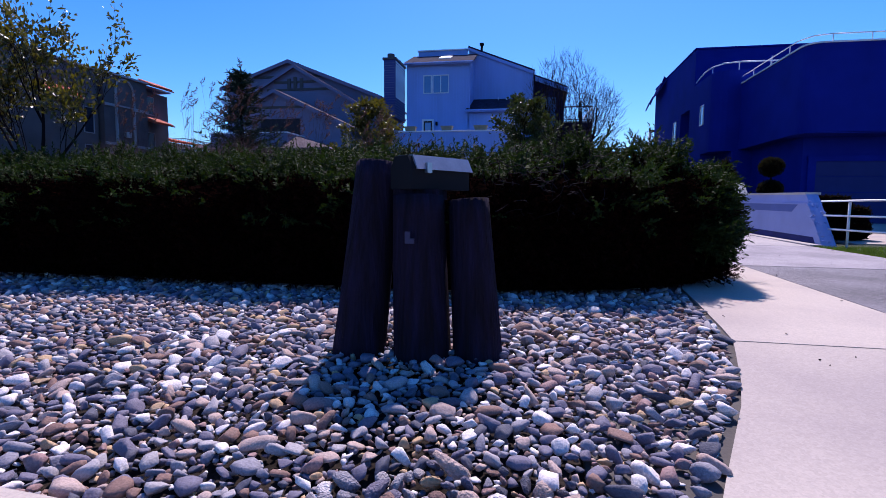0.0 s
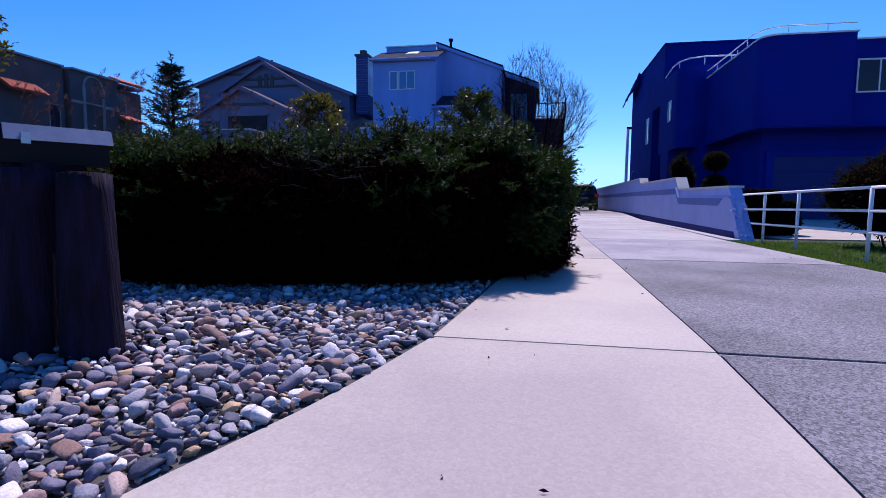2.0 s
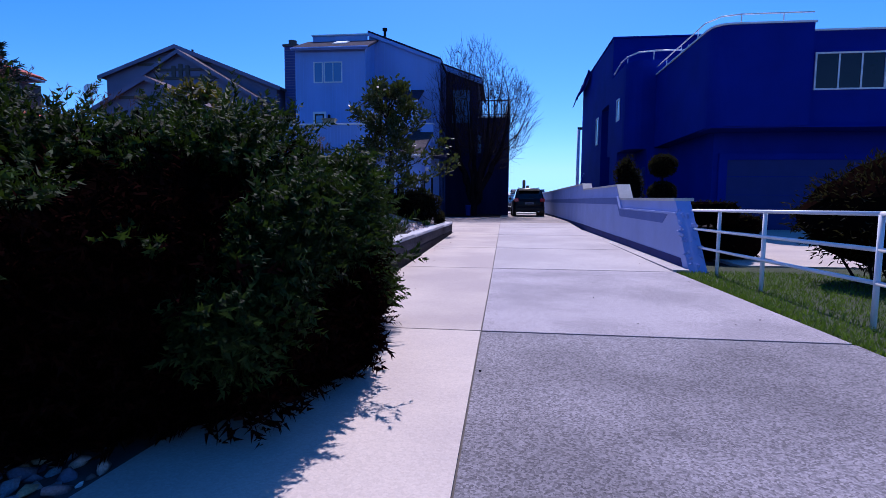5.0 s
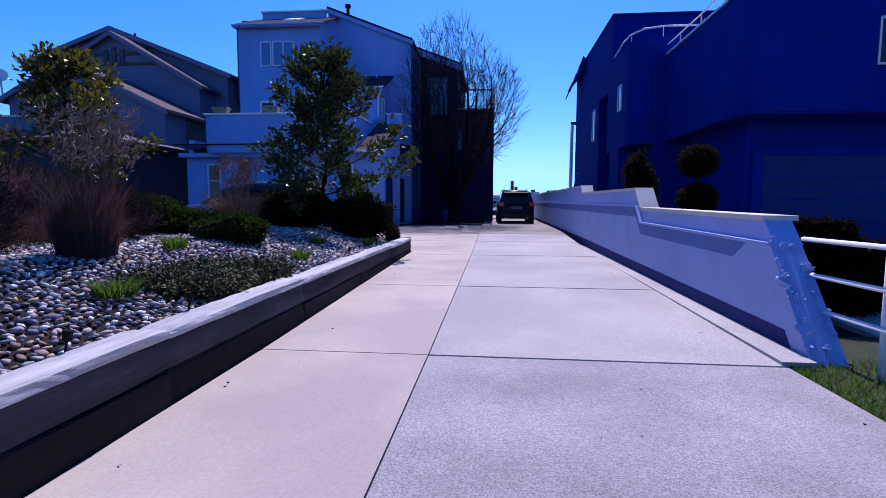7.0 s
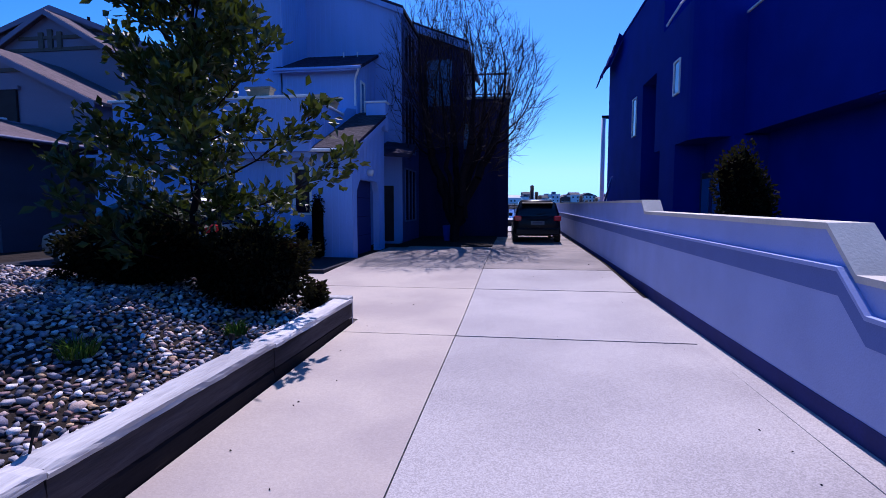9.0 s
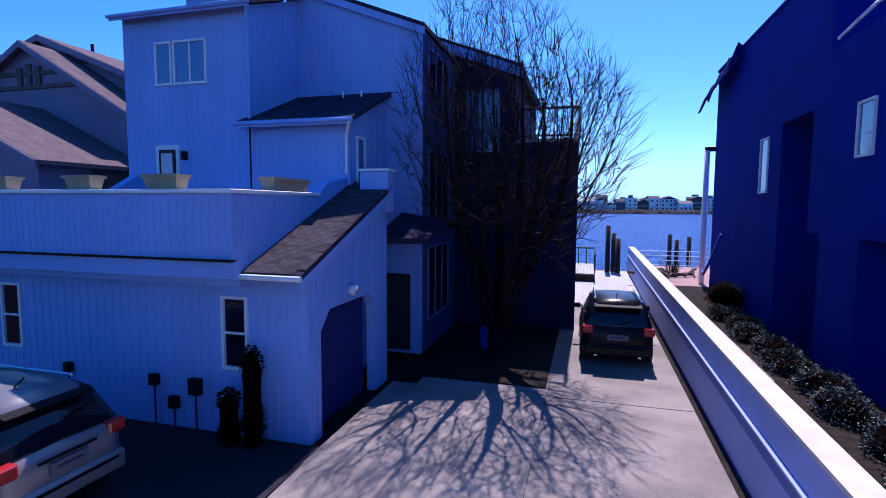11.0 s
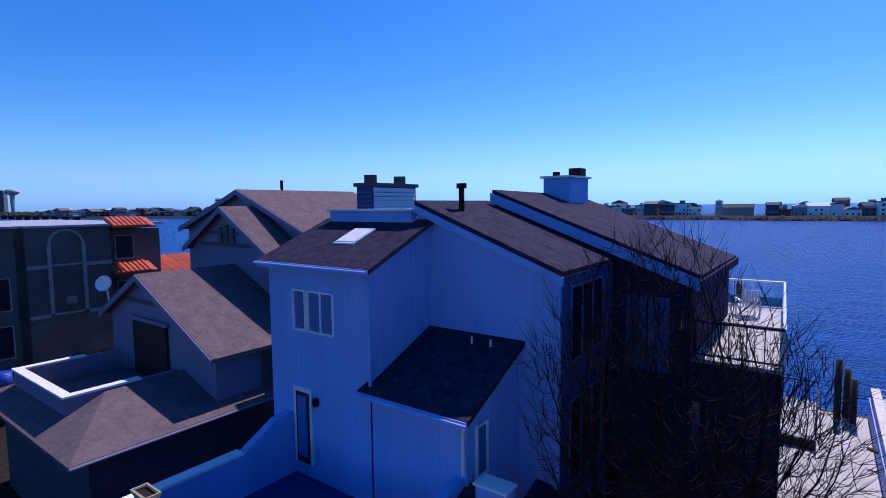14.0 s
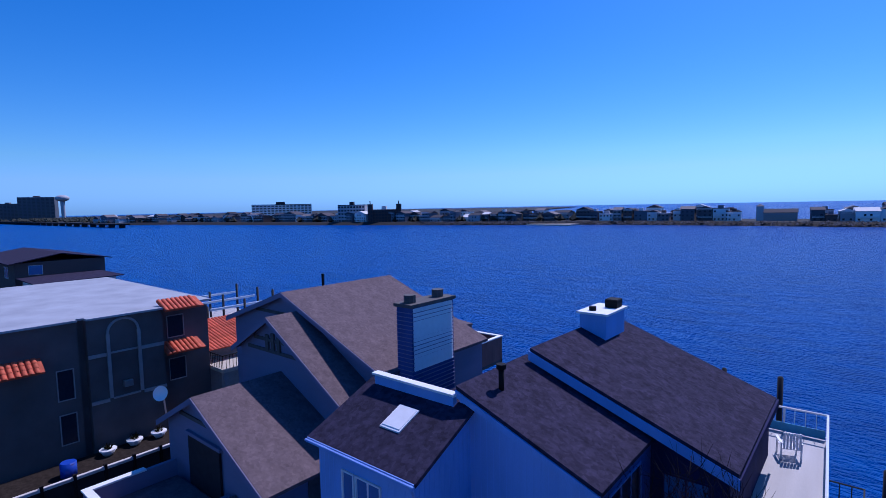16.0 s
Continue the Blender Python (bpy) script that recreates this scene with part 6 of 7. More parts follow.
# large bare tree before the house, grown towards points spread through its crown
def grown_tree(label, at, mid, radii, n_att, seed):
    R = np.random.RandomState(seed)
    t = thing("bare_tree", label, "tree", at)
    att = R.normal(size=(n_att, 3))
    att /= np.linalg.norm(att, axis=1)[:, None]
    att *= (R.uniform(.12, 1.0, n_att) ** .45)[:, None]
    att = att[R.rand(n_att) < 1 - .55 * np.clip(att[:, 2], 0, 1)]
    att[:, 2] *= np.where(att[:, 2] > 0, 1 - .45 * np.clip(att[:, 0] + .1, 0, 1), 1)
    att = att[(att[:, 2] > -.7) | (att[:, 0] > .35)] * radii + mid
    P, par = [np.array((0, 0, -.15)), np.array((0, 0, .3)), np.array((.03, 0, .7))], [-1, 0, 1]
    for k in range(7):                       # several stems leave the stool
        a, prev = k * 6.283 / 7 + R.uniform(-.3, .3), 2
        for s in range(1, 9):
            f = s / 8
            q = np.array((mid[0] * f * .6 + math.cos(a) * (.15 + 1.15 * f ** 1.3), mid[1] * f * .6 + math.sin(a) * (.15 + 1.05 * f ** 1.3), .7 + 3.0 * f)) + R.normal(0, .05, 3)
            P.append(q)
            par.append(prev)
            prev = len(P) - 1
    P = np.array(P)
    alive = att
    for it in range(60):
        if len(alive) == 0:
            break
        d2 = ((alive[:, None, :] - P[None, :, :]) ** 2).sum(2)
        d2[:, :3] = 1e9
        near_i = d2.argmin(1)
        dn = np.sqrt(d2[np.arange(len(alive)), near_i])
        alive, near_i, dn = alive[dn > .19], near_i[dn > .19], dn[dn > .19]
        newp = []
        for i in np.unique(near_i):
            sel = near_i == i
            v = ((alive[sel] - P[i]) / dn[sel][:, None]).mean(0) + R.normal(0, .05, 3) + (0, 0, .3)
            q = P[i] + v / max(1e-6, np.linalg.norm(v)) * .22
            if ((P - q) ** 2).sum(1).min() < .14 ** 2:
                continue
            newp.append(q)
            par.append(int(i))
        if not newp:
            break
        P = np.concatenate([P, newp])
    n = len(P)
    kids = [[] for _ in range(n)]
    for i in range(1, n):
        kids[par[i]].append(i)
    rad = np.zeros(n)
    for i in range(n - 1, -1, -1):
        rad[i] = .0075 if not kids[i] else sum(rad[c] ** 2.5 for c in kids[i]) ** (1 / 2.5)
    rad = np.minimum(rad * (.8 + 1.5 * np.clip((rad - .015) / .045, 0, 1)), .17)
    rad *= np.interp(P[:, 2], [5.5, 9.0], [1.15, .75])          # upper shoots are thin
    rows = {"trunk": [], "bough": [], "crown": []}
    for i in range(1, n):
        key = "trunk" if i < 3 else ("bough" if rad[i] > .03 else "crown")
        rows[key].append((*P[par[i]], *P[i], max(rad[i], min(rad[par[i]], rad[i] * 1.3)), rad[i]))
    for i in range(3, n):                    # fine twigs
        if rad[i] > .024 or (kids[i] and R.rand() < .5):
            continue
        d0 = P[i] - P[par[i]]
        d0 /= np.linalg.norm(d0)
        away = P[i] - np.array((mid[0] * .5, mid[1] * .5, 1.6))
        away /= np.linalg.norm(away)
        for _ in range(1 if kids[i] else 2):
            p, d = P[i], d0 * .7 + away * .6 + R.normal(0, .32, 3) + (0, 0, .28)
            step = R.uniform(.09, .21)
            for s in range(4):                # long straight shoots
                d = d / np.linalg.norm(d)
                q = p + d * step
                rows["crown"].append((*p, *q, .0078 - .0013 * s, .0065 - .0013 * s))
                if s == 1:
                    e = d + R.normal(0, .4, 3)
                    rows["crown"].append((*p, *(p + e / np.linalg.norm(e) * step * 1.3), .004, .0025))
                p, d = q, d + R.normal(0, .05, 3) + (0, 0, .04)
    ob("trunk", rods("trunk", rows["trunk"], 10, M_bark), t)
    ob("bough", rods("bough", rows["bough"], 8, M_bark), t)
    tagged(ob("crown", rods("crown", rows["crown"], 3, M_twig), t), kind="stuff")
    return t


grown_tree("large leafless tree with a rounded crown of fine twigs", (1.35, 34.8, .35), (.35, 0, 6.15), (3.2, 2.8, 3.95), 4300, 4)
# magnolias with glossy leaves
def magnolia(label, at, h, r, n, seed, leaf, leaf_size=.16):
    """A leader with upswept limbs, long below and short above, each ending in clumps of large leaves."""
    R = random.Random(seed)
    t = thing("magnolia_tree", label, "tree", at)
    lead = [Vector((.06 * math.sin(k * 1.3 + seed), .06 * math.cos(k * 1.7), h * .92 * k / 8 - (.12 if k == 0 else 0))) for k in range(9)]
    trunk = [(*a, *c, .055 * (1 - .1 * k) + .006, .055 * (1 - .1 * (k + 1)) + .006) for k, (a, c) in enumerate(zip(lead, lead[1:]))]
    ob("trunk", rods("trunk", trunk, 8, M_bark), t)
    limbs, twigs, pts = [], [], []

    def clump(p, d, k):
        for _ in range(k):
            v = Vector((R.gauss(0, 1), R.gauss(0, 1), R.gauss(0, .8)))
            pts.append((p + v * .1, (v * .5 + d + Vector((0, 0, .4))).normalized()))

    for k in range(n):
        f = (k + .5) / n
        z = h * (.12 + .84 * f)
        az = k * 2.4 + R.uniform(-.4, .4)
        ln = r * min(1.0, .75 + 2.0 * f) * (1 - f) ** .45 * R.choice([.4, .65, .95, 1.12]) + .16
        d = Vector((math.cos(az), math.sin(az), .12 + .5 * f))
        p = Vector((lead[0].x, lead[0].y, max(.15, z - .25 * ln)))
        for s in range(4):
            q = p + d.normalized() * ln / 4
            limbs.append((*p, *q, .02 * (1 - .2 * s), .02 * (1 - .2 * (s + 1))))
            if s > 0:
                for _ in range(3):
                    e = (d + Vector((R.gauss(0, .8), R.gauss(0, .8), R.gauss(.2, .5)))).normalized()
                    tip = q + e * R.uniform(.12, .3) * (.6 + .4 * ln)
                    twigs.append((*q, *tip, .008, .004))
                    clump(tip, e, R.randint(9, 17))
                    clump((q + tip) * .5, e, 4)
            p, d = q, d + Vector((R.gauss(0, .12), R.gauss(0, .12), .16))
        clump(p, d.normalized(), 14)
    clump(lead[-1], Vector((0, 0, 1)), 14)
    tagged(ob("limb_tangle", rods("limb_tangle", limbs + twigs, 5, M_bark), t), kind="stuff")
    ob("foliage", leaf_mesh("foliage", pts, leaf_size, leaf, 1.0, .3, .55), t)
    return t


magnolia("young evergreen magnolia with glossy green and gold leaves", (-.68, 21.05, .7), 4.3, 1.9, 36, 3, M_leaf)
magnolia("evergreen magnolia with yellowish leaves in the raised bed", (-6.9, 20.3, .6), 4.3, 1.75, 30, 9, M_leaf_gold)
limb_tree("magnolia_tree", "sparse magnolia with golden leaves behind the hedge", (-9.6, 8.2, .1), 1.2, .07, .8, 4, 8, leaf=M_leaf_gold, n_child=(4, 4), up=.6, shrink=.8, leaf_size=.11, leaf_n=8, bend=.35, size=(1.5, 4.7), dense=2, center=(0, 0))

# conifer behind the hedge
cf = thing("conifer_tree", "dark pointed spruce with drooping branches", "tree", (-10.0, 16.1, .6))
part("trunk", tb((0, 0, -.2), (0, 0, 4.6), .09, .015), M_bark, cf)
pts, arms = [], []
for w in range(15):                          # whorls of upswept branches
    for k in range(9):
        z0 = .35 + w * .29 + RNG.uniform(-.14, .14)
        a, l = w * 1.1 + k * .898 + RNG.uniform(-.3, .3), ((4.95 - z0) * .4 + .1) * RNG.uniform(.6, 1.15)
        tip = Vector((math.cos(a) * l, math.sin(a) * l, z0 + .32 * l))
        arms.append((0, 0, z0, *tip, .014, .004))
        for s in range(13):
            f = .12 + .88 * s / 12
            p = Vector((tip.x * f, tip.y * f, z0 + .32 * l * f * f))
            for side in (-1, 1):
                for _ in range(2):
                    pts.append((p, Vector((math.cos(a + side * .8), math.sin(a + side * .8), .35))))
for k in range(40):
    pts.append((Vector((0, 0, 4.3 + k * .018)), Vector((RNG.gauss(0, 1), RNG.gauss(0, 1), 1))))
ob("branches", rods("branches", arms, 4, M_bark), cf)
ob("needles", leaf_mesh("needles", pts, .17, M_conifer, 1.1, .1, .45), cf)

# juniper hedge: near-black core for the inner shade, many feathery sprays
hg = thing("juniper_hedge", "thick sprawling juniper hedge, dark below with green tips", "hedge", (0, 0, 0))


def hedge_front(x):
    return float(np.interp(x, [-16, -9, -4.5, -1, .9, 1.8, 2.3], [5.6, 5.0, 5.05, 5.0, 5.5, 6.25, 7.2]))


def hedge_back(x):
    return float(np.interp(x, [-16, -4, 0, 1.0, 1.6, 2.3], [9.2, 9.2, 9.0, 8.7, 8.35, 7.7]))


def hedge_top(x, y):
    f = (y - hedge_front(x)) / max(.3, hedge_back(x) - hedge_front(x))
    f = min(1, max(0, f))
    h = float(np.interp(f, [0, .06, .2, .5, .8, .95, 1], [.75, 1.12, 1.3, 1.5, 1.72, 1.55, 1.0]))
    h *= float(np.interp(x, [-16, -5, -1, .6, 1.5, 1.95, 2.3], [.97, .95, .98, 1.03, 1.0, .85, .55]))
    h -= .55 * min(1, max(0, (y - 7.4) / 1.1)) * min(1, max(0, (x + .5) / 1.6))     # low at the path end
    return h + .22 * noise.noise((x * .9, y * .9, 3)) + .16 * noise.noise((x * 2.6, y * 2.6, 5))


bm = bmesh.new()
NX, NY = 70, 14
vv = []
for i in range(NX + 1):
    x = -14 + 16.25 * i / NX
    row = []
    for j in range(NY + 1):
        f = j / NY
        y = hedge_front(x) + .18 + (hedge_back(x) - hedge_front(x) - .36) * f
        z = 0 if j in (0, NY) else hedge_top(x, y) - .2
        row.append(bm.verts.new((x, y, max(z, -.05))))
    vv.append(row)
for i in range(NX):
    for j in range(NY):
        bm.faces.new((vv[i][j], vv[i + 1][j], vv[i + 1][j + 1], vv[i][j + 1]))
bm.faces.new(vv[-1])
bm.faces.new(vv[0][::-1])
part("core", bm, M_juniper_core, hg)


def spray_mesh(name, seeds, m, ln=.17, n=13):
    """Feathery sprays: a bent axis with side needles."""
    V, F = [], []
    for p, d in seeds:
        d = (Vector(d) + Vector((RNG.gauss(0, .35), RNG.gauss(0, .35), RNG.gauss(0, .3)))).normalized()
        s0 = d.cross(Vector((0, 0, 1)))
        s0 = s0.normalized() if s0.length > .01 else Vector((1, 0, 0))
        L = ln * RNG.uniform(.6, 1.5)
        for k in range(n):
            f = k / n
            a = RNG.uniform(0, 6.283)
            s = (s0 * math.cos(a) + d.cross(s0) * math.sin(a))
            b0 = p + d * L * f
            tip = b0 + (d * .6 + s * .75).normalized() * L * .42 * (1 - .5 * f)
            w = d.cross(s).normalized() * .0065
            i = len(V)
            V += [b0 - w * 1.6, b0 + w * 1.6, tip]
            F.append((i, i + 1, i + 2))
    return mesh(name, V, F, m)


def plume(base, d, length, n, out):
    """A drooping branch tip set with sprays."""
    p, dd = Vector(base), Vector(d).normalized()
    for k in range(n):
        p = p + dd * length / n
        dd = (dd + Vector((RNG.gauss(0, .08), RNG.gauss(0, .08), RNG.gauss(-.02, .08)))).normalized()
        out.append((p.copy(), dd + Vector((RNG.gauss(0, .35), RNG.gauss(0, .35), RNG.gauss(.1, .25)))))


def spray_part(name, seeds, m, ln, n, label=""):
    o = ob(name, spray_mesh(name, seeds, m, ln, n), hg)
    tagged(o, label, kind="stuff")


# green tips over the top
seeds = []
for _ in range(7200):
    x = RNG.uniform(-10.5, 2.3)
    f = RNG.random() ** 1.5
    y = hedge_front(x) + .12 + (hedge_back(x) - hedge_front(x) - .2) * f
    z = hedge_top(x, y) - RNG.uniform(.1, .32)
    if (z < 1.02 and RNG.random() < .95) or noise.noise((x * 1.5, y * 1.5, z * 2.2)) < RNG.uniform(-.12, .16):
        continue
    plume((x, y, z), (RNG.gauss(.35, .5), -.75 + 1.1 * f + RNG.gauss(0, .3), RNG.uniform(.15, .75)), RNG.uniform(.22, .46), 9, seeds)
for _ in range(2000):                          # the open end over the drive
    f, z = RNG.random(), RNG.uniform(.45, 1.0) ** .7
    y = 6.2 + 2.8 * f
    x = 1.98 - .6 * abs(f - .4) ** 1.5
    plume((x - RNG.uniform(0, .25), y, .1 + z * (hedge_top(min(x, 2.1), min(y, 8.6)) - .1)), (1, RNG.gauss(-.4, .4), RNG.uniform(-.15, .4)), RNG.uniform(.2, .42), 8, seeds)
spray_part("green_sprays", seeds, M_juniper, .13, 11)
# brown twigs on the front, its deep shade put into their colour
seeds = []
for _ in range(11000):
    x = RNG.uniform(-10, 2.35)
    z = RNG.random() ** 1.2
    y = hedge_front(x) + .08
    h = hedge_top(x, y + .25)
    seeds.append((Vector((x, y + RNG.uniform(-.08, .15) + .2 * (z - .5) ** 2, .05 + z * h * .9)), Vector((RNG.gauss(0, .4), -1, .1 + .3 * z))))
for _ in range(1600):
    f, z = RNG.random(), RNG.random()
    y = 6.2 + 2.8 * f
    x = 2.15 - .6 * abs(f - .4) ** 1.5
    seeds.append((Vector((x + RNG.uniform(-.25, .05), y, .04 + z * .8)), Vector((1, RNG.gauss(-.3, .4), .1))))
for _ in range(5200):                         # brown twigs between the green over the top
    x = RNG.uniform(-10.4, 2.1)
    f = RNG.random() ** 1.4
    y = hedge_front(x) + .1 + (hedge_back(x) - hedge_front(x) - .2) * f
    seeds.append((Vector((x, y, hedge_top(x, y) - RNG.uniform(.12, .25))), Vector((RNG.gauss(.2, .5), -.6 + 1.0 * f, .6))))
spray_part("dead_sprays", seeds, M_juniper_dark, .17, 11, "brown inner twigs with the hedge's shade in their colour")
# hanging live tufts low on the face
seeds = []
for _ in range(70):
    x = RNG.uniform(-9, 2.2)
    y = hedge_front(x) + .05
    plume((x, y, RNG.uniform(.6, 1.0)), (RNG.gauss(.3, .5), -.8, RNG.uniform(-.2, .3)), RNG.uniform(.12, .28), 4, seeds)
spray_part("lower_sprays", seeds, M_juniper, .11, 9)
# bare dead sprigs in the hedge
bm = bmesh.new()
for _ in range(90):
    x = RNG.gauss(.1, .35)
    z = RNG.uniform(.75, 1.4)
    y = hedge_front(x) + RNG.uniform(-.12, .25)
    p = Vector((x, y, z))
    d = Vector((RNG.gauss(0, 1), RNG.gauss(-.3, .5), RNG.gauss(.3, .6))).normalized()
    for s in range(3):
        q = p + d * RNG.uniform(.05, .11)
        tube(bm, p, q, .0045, .003, 4)
        p, d = q, (d + Vector((RNG.gauss(0, .5), RNG.gauss(0, .5), RNG.gauss(0, .5)))).normalized()
tagged(part("sprig_tangle", bm, M_twig, hg, "pale bare sprigs"), kind="stuff")

# dry grasses behind the hedge and in the bed
for (x, y, r, h, n) in ((-5.4, 11.5, .7, 2.3, 420), (-4.2, 12.6, .6, 2.2, 380), (-6.9, 12.2, .6, 2.7, 300), (-7.8, 11.6, .6, 2.8, 260), (-9.3, 12.6, .6, 3.0, 260), (-10.2, 11.4, .6, 2.6, 260), (-3.0, 12.0, .8, 1.1, 340), (-2.4, 14.4, .8, .9, 340),
                        (-1.7, 11.2, .5, .9, 300), (-8.5, 13.2, .7, 3.1, 320), (-3.8, 15.5, .6, 1.9, 300), (-.3, 10.4, .4, .6, 200), (-11.4, 12.8, .7, 3.0, 300)):
    dry_grass((x, y, rbz(x, y)), r, h * .82, n, heads=.45)
dry_grass((-.75, 13.5, rbz(-.75, 13.5)), .46, 1.22, 800, "dry ornamental grass clump with pale feathery plumes", None, M_plume, .7, .3)
dry_grass((-1.35, 17.8, rbz(-1.35, 17.8)), .5, 1.15, 900, "tawny fountain grass tuft with arching blades", M_tawny, M_tawny, .5, .55)
for (x, y, rx, ry, rz_, n) in ((-2.4, 13.2, .9, .8, .6, 4200), (-3.7, 14.0, 1.2, 1.0, .75, 5500), (-5.0, 12.9, 1.4, 1.0, .8, 5500), (-2.6, 15.6, 1.1, .8, .55, 4000), (-6.6, 14.4, 1.7, 1.2, .85, 6000), (-5.0, 16.4, 1.5, 1.0, .8, 5000)):
    rows = []
    for _ in range(n):
        p, d = blob_point(rx, ry, rz_, rz_ * .55, .1)
        p.z = max(p.z, .02)
        q = p + (d * Vector((.5, .5, .3)) + Vector((RNG.gauss(0, .5), RNG.gauss(0, .5), RNG.gauss(.5, .4)))).normalized() * RNG.uniform(.1, .3)
        rows.append((*p, *q, .0045, .0025))
    o = tagged(ob("dead_brush", rods("dead_brush", rows, 3, M_brush)), "tangled purple-brown dead perennial brush in the bed", "brush", "dead brush", "stuff")
    o.matrix_basis = pose(x, y, rbz(x, y))
for (x, y, r, n) in ((.35, 12.5, .32, 260), (.1, 11.2, .35, 260), (.55, 16.2, .25, 160), (.2, 18.0, .25, 140), (.85, 19.3, .2, 120), (-.6, 14.8, .3, 180), (-.9, 12.2, .3, 200)):
    t = thing("grass_tuft", "small bright green grass tuft among cobbles", "grass", (x, y, rbz(x, y) + .03), group="grass tufts")
    blades(n, r, .2, M_grass, t, lean=.8, w=.006)
bs = thing("low_juniper", "low mat of olive-green creeping juniper on stones", "shrub", (.5, 13.75, rbz(.5, 13.75)))
seeds = [(Vector((RNG.uniform(-.55, .55) + RNG.gauss(0, .08), RNG.uniform(-.75, .75) + RNG.gauss(0, .1), RNG.uniform(0, .14))), Vector((RNG.gauss(0, .6), RNG.gauss(0, .6), .5))) for _ in range(8000)]
tagged(ob("sprays", spray_mesh("sprays", seeds, mat("olive_juniper", (.062, .06, .012), .8, .4, 2, 20, 0, per="island", spread=.5), .13, 6), bs), kind="stuff")


for (x, y, tilt) in ((1.27, 9.85, 30), (1.26, 11.0, 12), (1.26, 12.15, 16), (1.25, 13.7, 28), (1.25, 16.6, 20), (1.25, 18.6, 10)):
    s = thing("garden_spike_light", "small black spike light leaning over the timber edging", "garden light", (x - .06, y, .44), group="spike lights")
    d = Vector((math.sin(math.radians(tilt)) * .3, math.sin(math.radians(tilt)), math.cos(math.radians(tilt))))
    part("spike", tb((0, 0, -.08), d * .15, .008, n=6), M_black, s)
    part("lamp_head", tb(d * .14, d * .2, .022, .028, 8), M_black, s)


def mound(name, label, at, rx, ry, rz_, n, m, size=.09, category="shrub", group=""):
    t = thing(name, label, category, at, group=group)
    bm = bmesh.new()
    bmesh.ops.create_icosphere(bm, subdivisions=2, radius=1)
    for v in bm.verts:
        v.co *= .72 + .42 * noise.noise(v.co * 1.5 + Vector(at))
        v.co = Vector((v.co.x * rx, v.co.y * ry, v.co.z * rz_ + rz_ * .8))
    part("core", bm, M_juniper_core, t)
    def tip():
        p, d = blob_point(1, 1, 1, 0, .8)
        p = p * (.84 + .42 * noise.noise(d * 1.5 + Vector(at)) + RNG.uniform(-.06, .06))
        return Vector((p.x * rx, p.y * ry, p.z * rz_ + rz_ * .8)), d

    foliage("foliage", t, tip, n, size, m, long=1.0, flat=.3)
    part("stem", tb((0, 0, -.15), (0, 0, rz_), .04, .02), M_bark, t)
    return t


mound("mound_shrub", "low rounded grey-green shrub on the stone bed", (-.65, 16.4, rbz(-.65, 16.4)), .66, .5, .24, 3400, M_juniper, .07)
mound("mound_shrub", "dark spreading juniper at the back of the bed", (-2.7, 17.2, rbz(-2.7, 17.2)), 1.3, .9, .36, 6000, M_juniper, .08)
mound("mound_shrub", "dark evergreen shrub below the magnolia", (.3, 20.6, .5), .95, .6, .62, 5200, M_shrub, .07)
mound("mound_shrub", "dark evergreen shrub below the magnolia", (-1.3, 20.6, .72), 1.5, .6, .55, 6400, M_shrub, .07)
mound("mound_shrub", "dark juniper between grasses", (-3.6, 10.8, .3), 1.7, 1.0, .5, 2400, M_shrub)
mound("mound_shrub", "dark juniper behind the grasses", (-5.2, 15.2, .4), 2.0, 1.2, .6, 2600, M_shrub)
mound("mound_shrub", "small dark shrub at the corner of the edging", (1.05, 21.0, .45), .18, .18, .18, 260, M_shrub)
# shrubs of the dark blue house
for x, y, r, h in ((8.65, 12.1, 1.2, 1.95), (10.9, 12.3, 1.3, 1.9)):
    t = thing("lawn_evergreen", "large dark rounded evergreen on thin stems beside the lawn", "shrub", (x, y, g(y) - .03), group="lawn evergreens")
    bm = bmesh.new()
    bmesh.ops.create_icosphere(bm, subdivisions=3, radius=1)
    for v in bm.verts:
        k = .86 + .2 * noise.noise(v.co * 2.2 + Vector((x, y, 0)))
        w = 1.0 - .28 * max(0, v.co.z)
        v.co = Vector((v.co.x * r * k * w, v.co.y * r * k * w, .16 + (h - .16) * (.5 + .5 * v.co.z * k)))
    tips = [(v.co.copy(), Vector((v.co.x, v.co.y, v.co.z - h * .45)).normalized()) for v in bm.verts for _ in range(16)]
    part("core", bm, M_juniper_core, t)
    ob("foliage", leaf_mesh("foliage", [(p + Vector((RNG.gauss(0, .07), RNG.gauss(0, .07), RNG.gauss(0, .06))), d) for p, d in tips], .09, M_shrub, 1.2, .16, .6), t)
    for k in range(5):
        a = k * 1.26
        part("stem", tb((math.cos(a) * .25, math.sin(a) * .25, -.05), (math.cos(a) * .6, math.sin(a) * .6, .55), .022, .015, 6), M_bark, t)
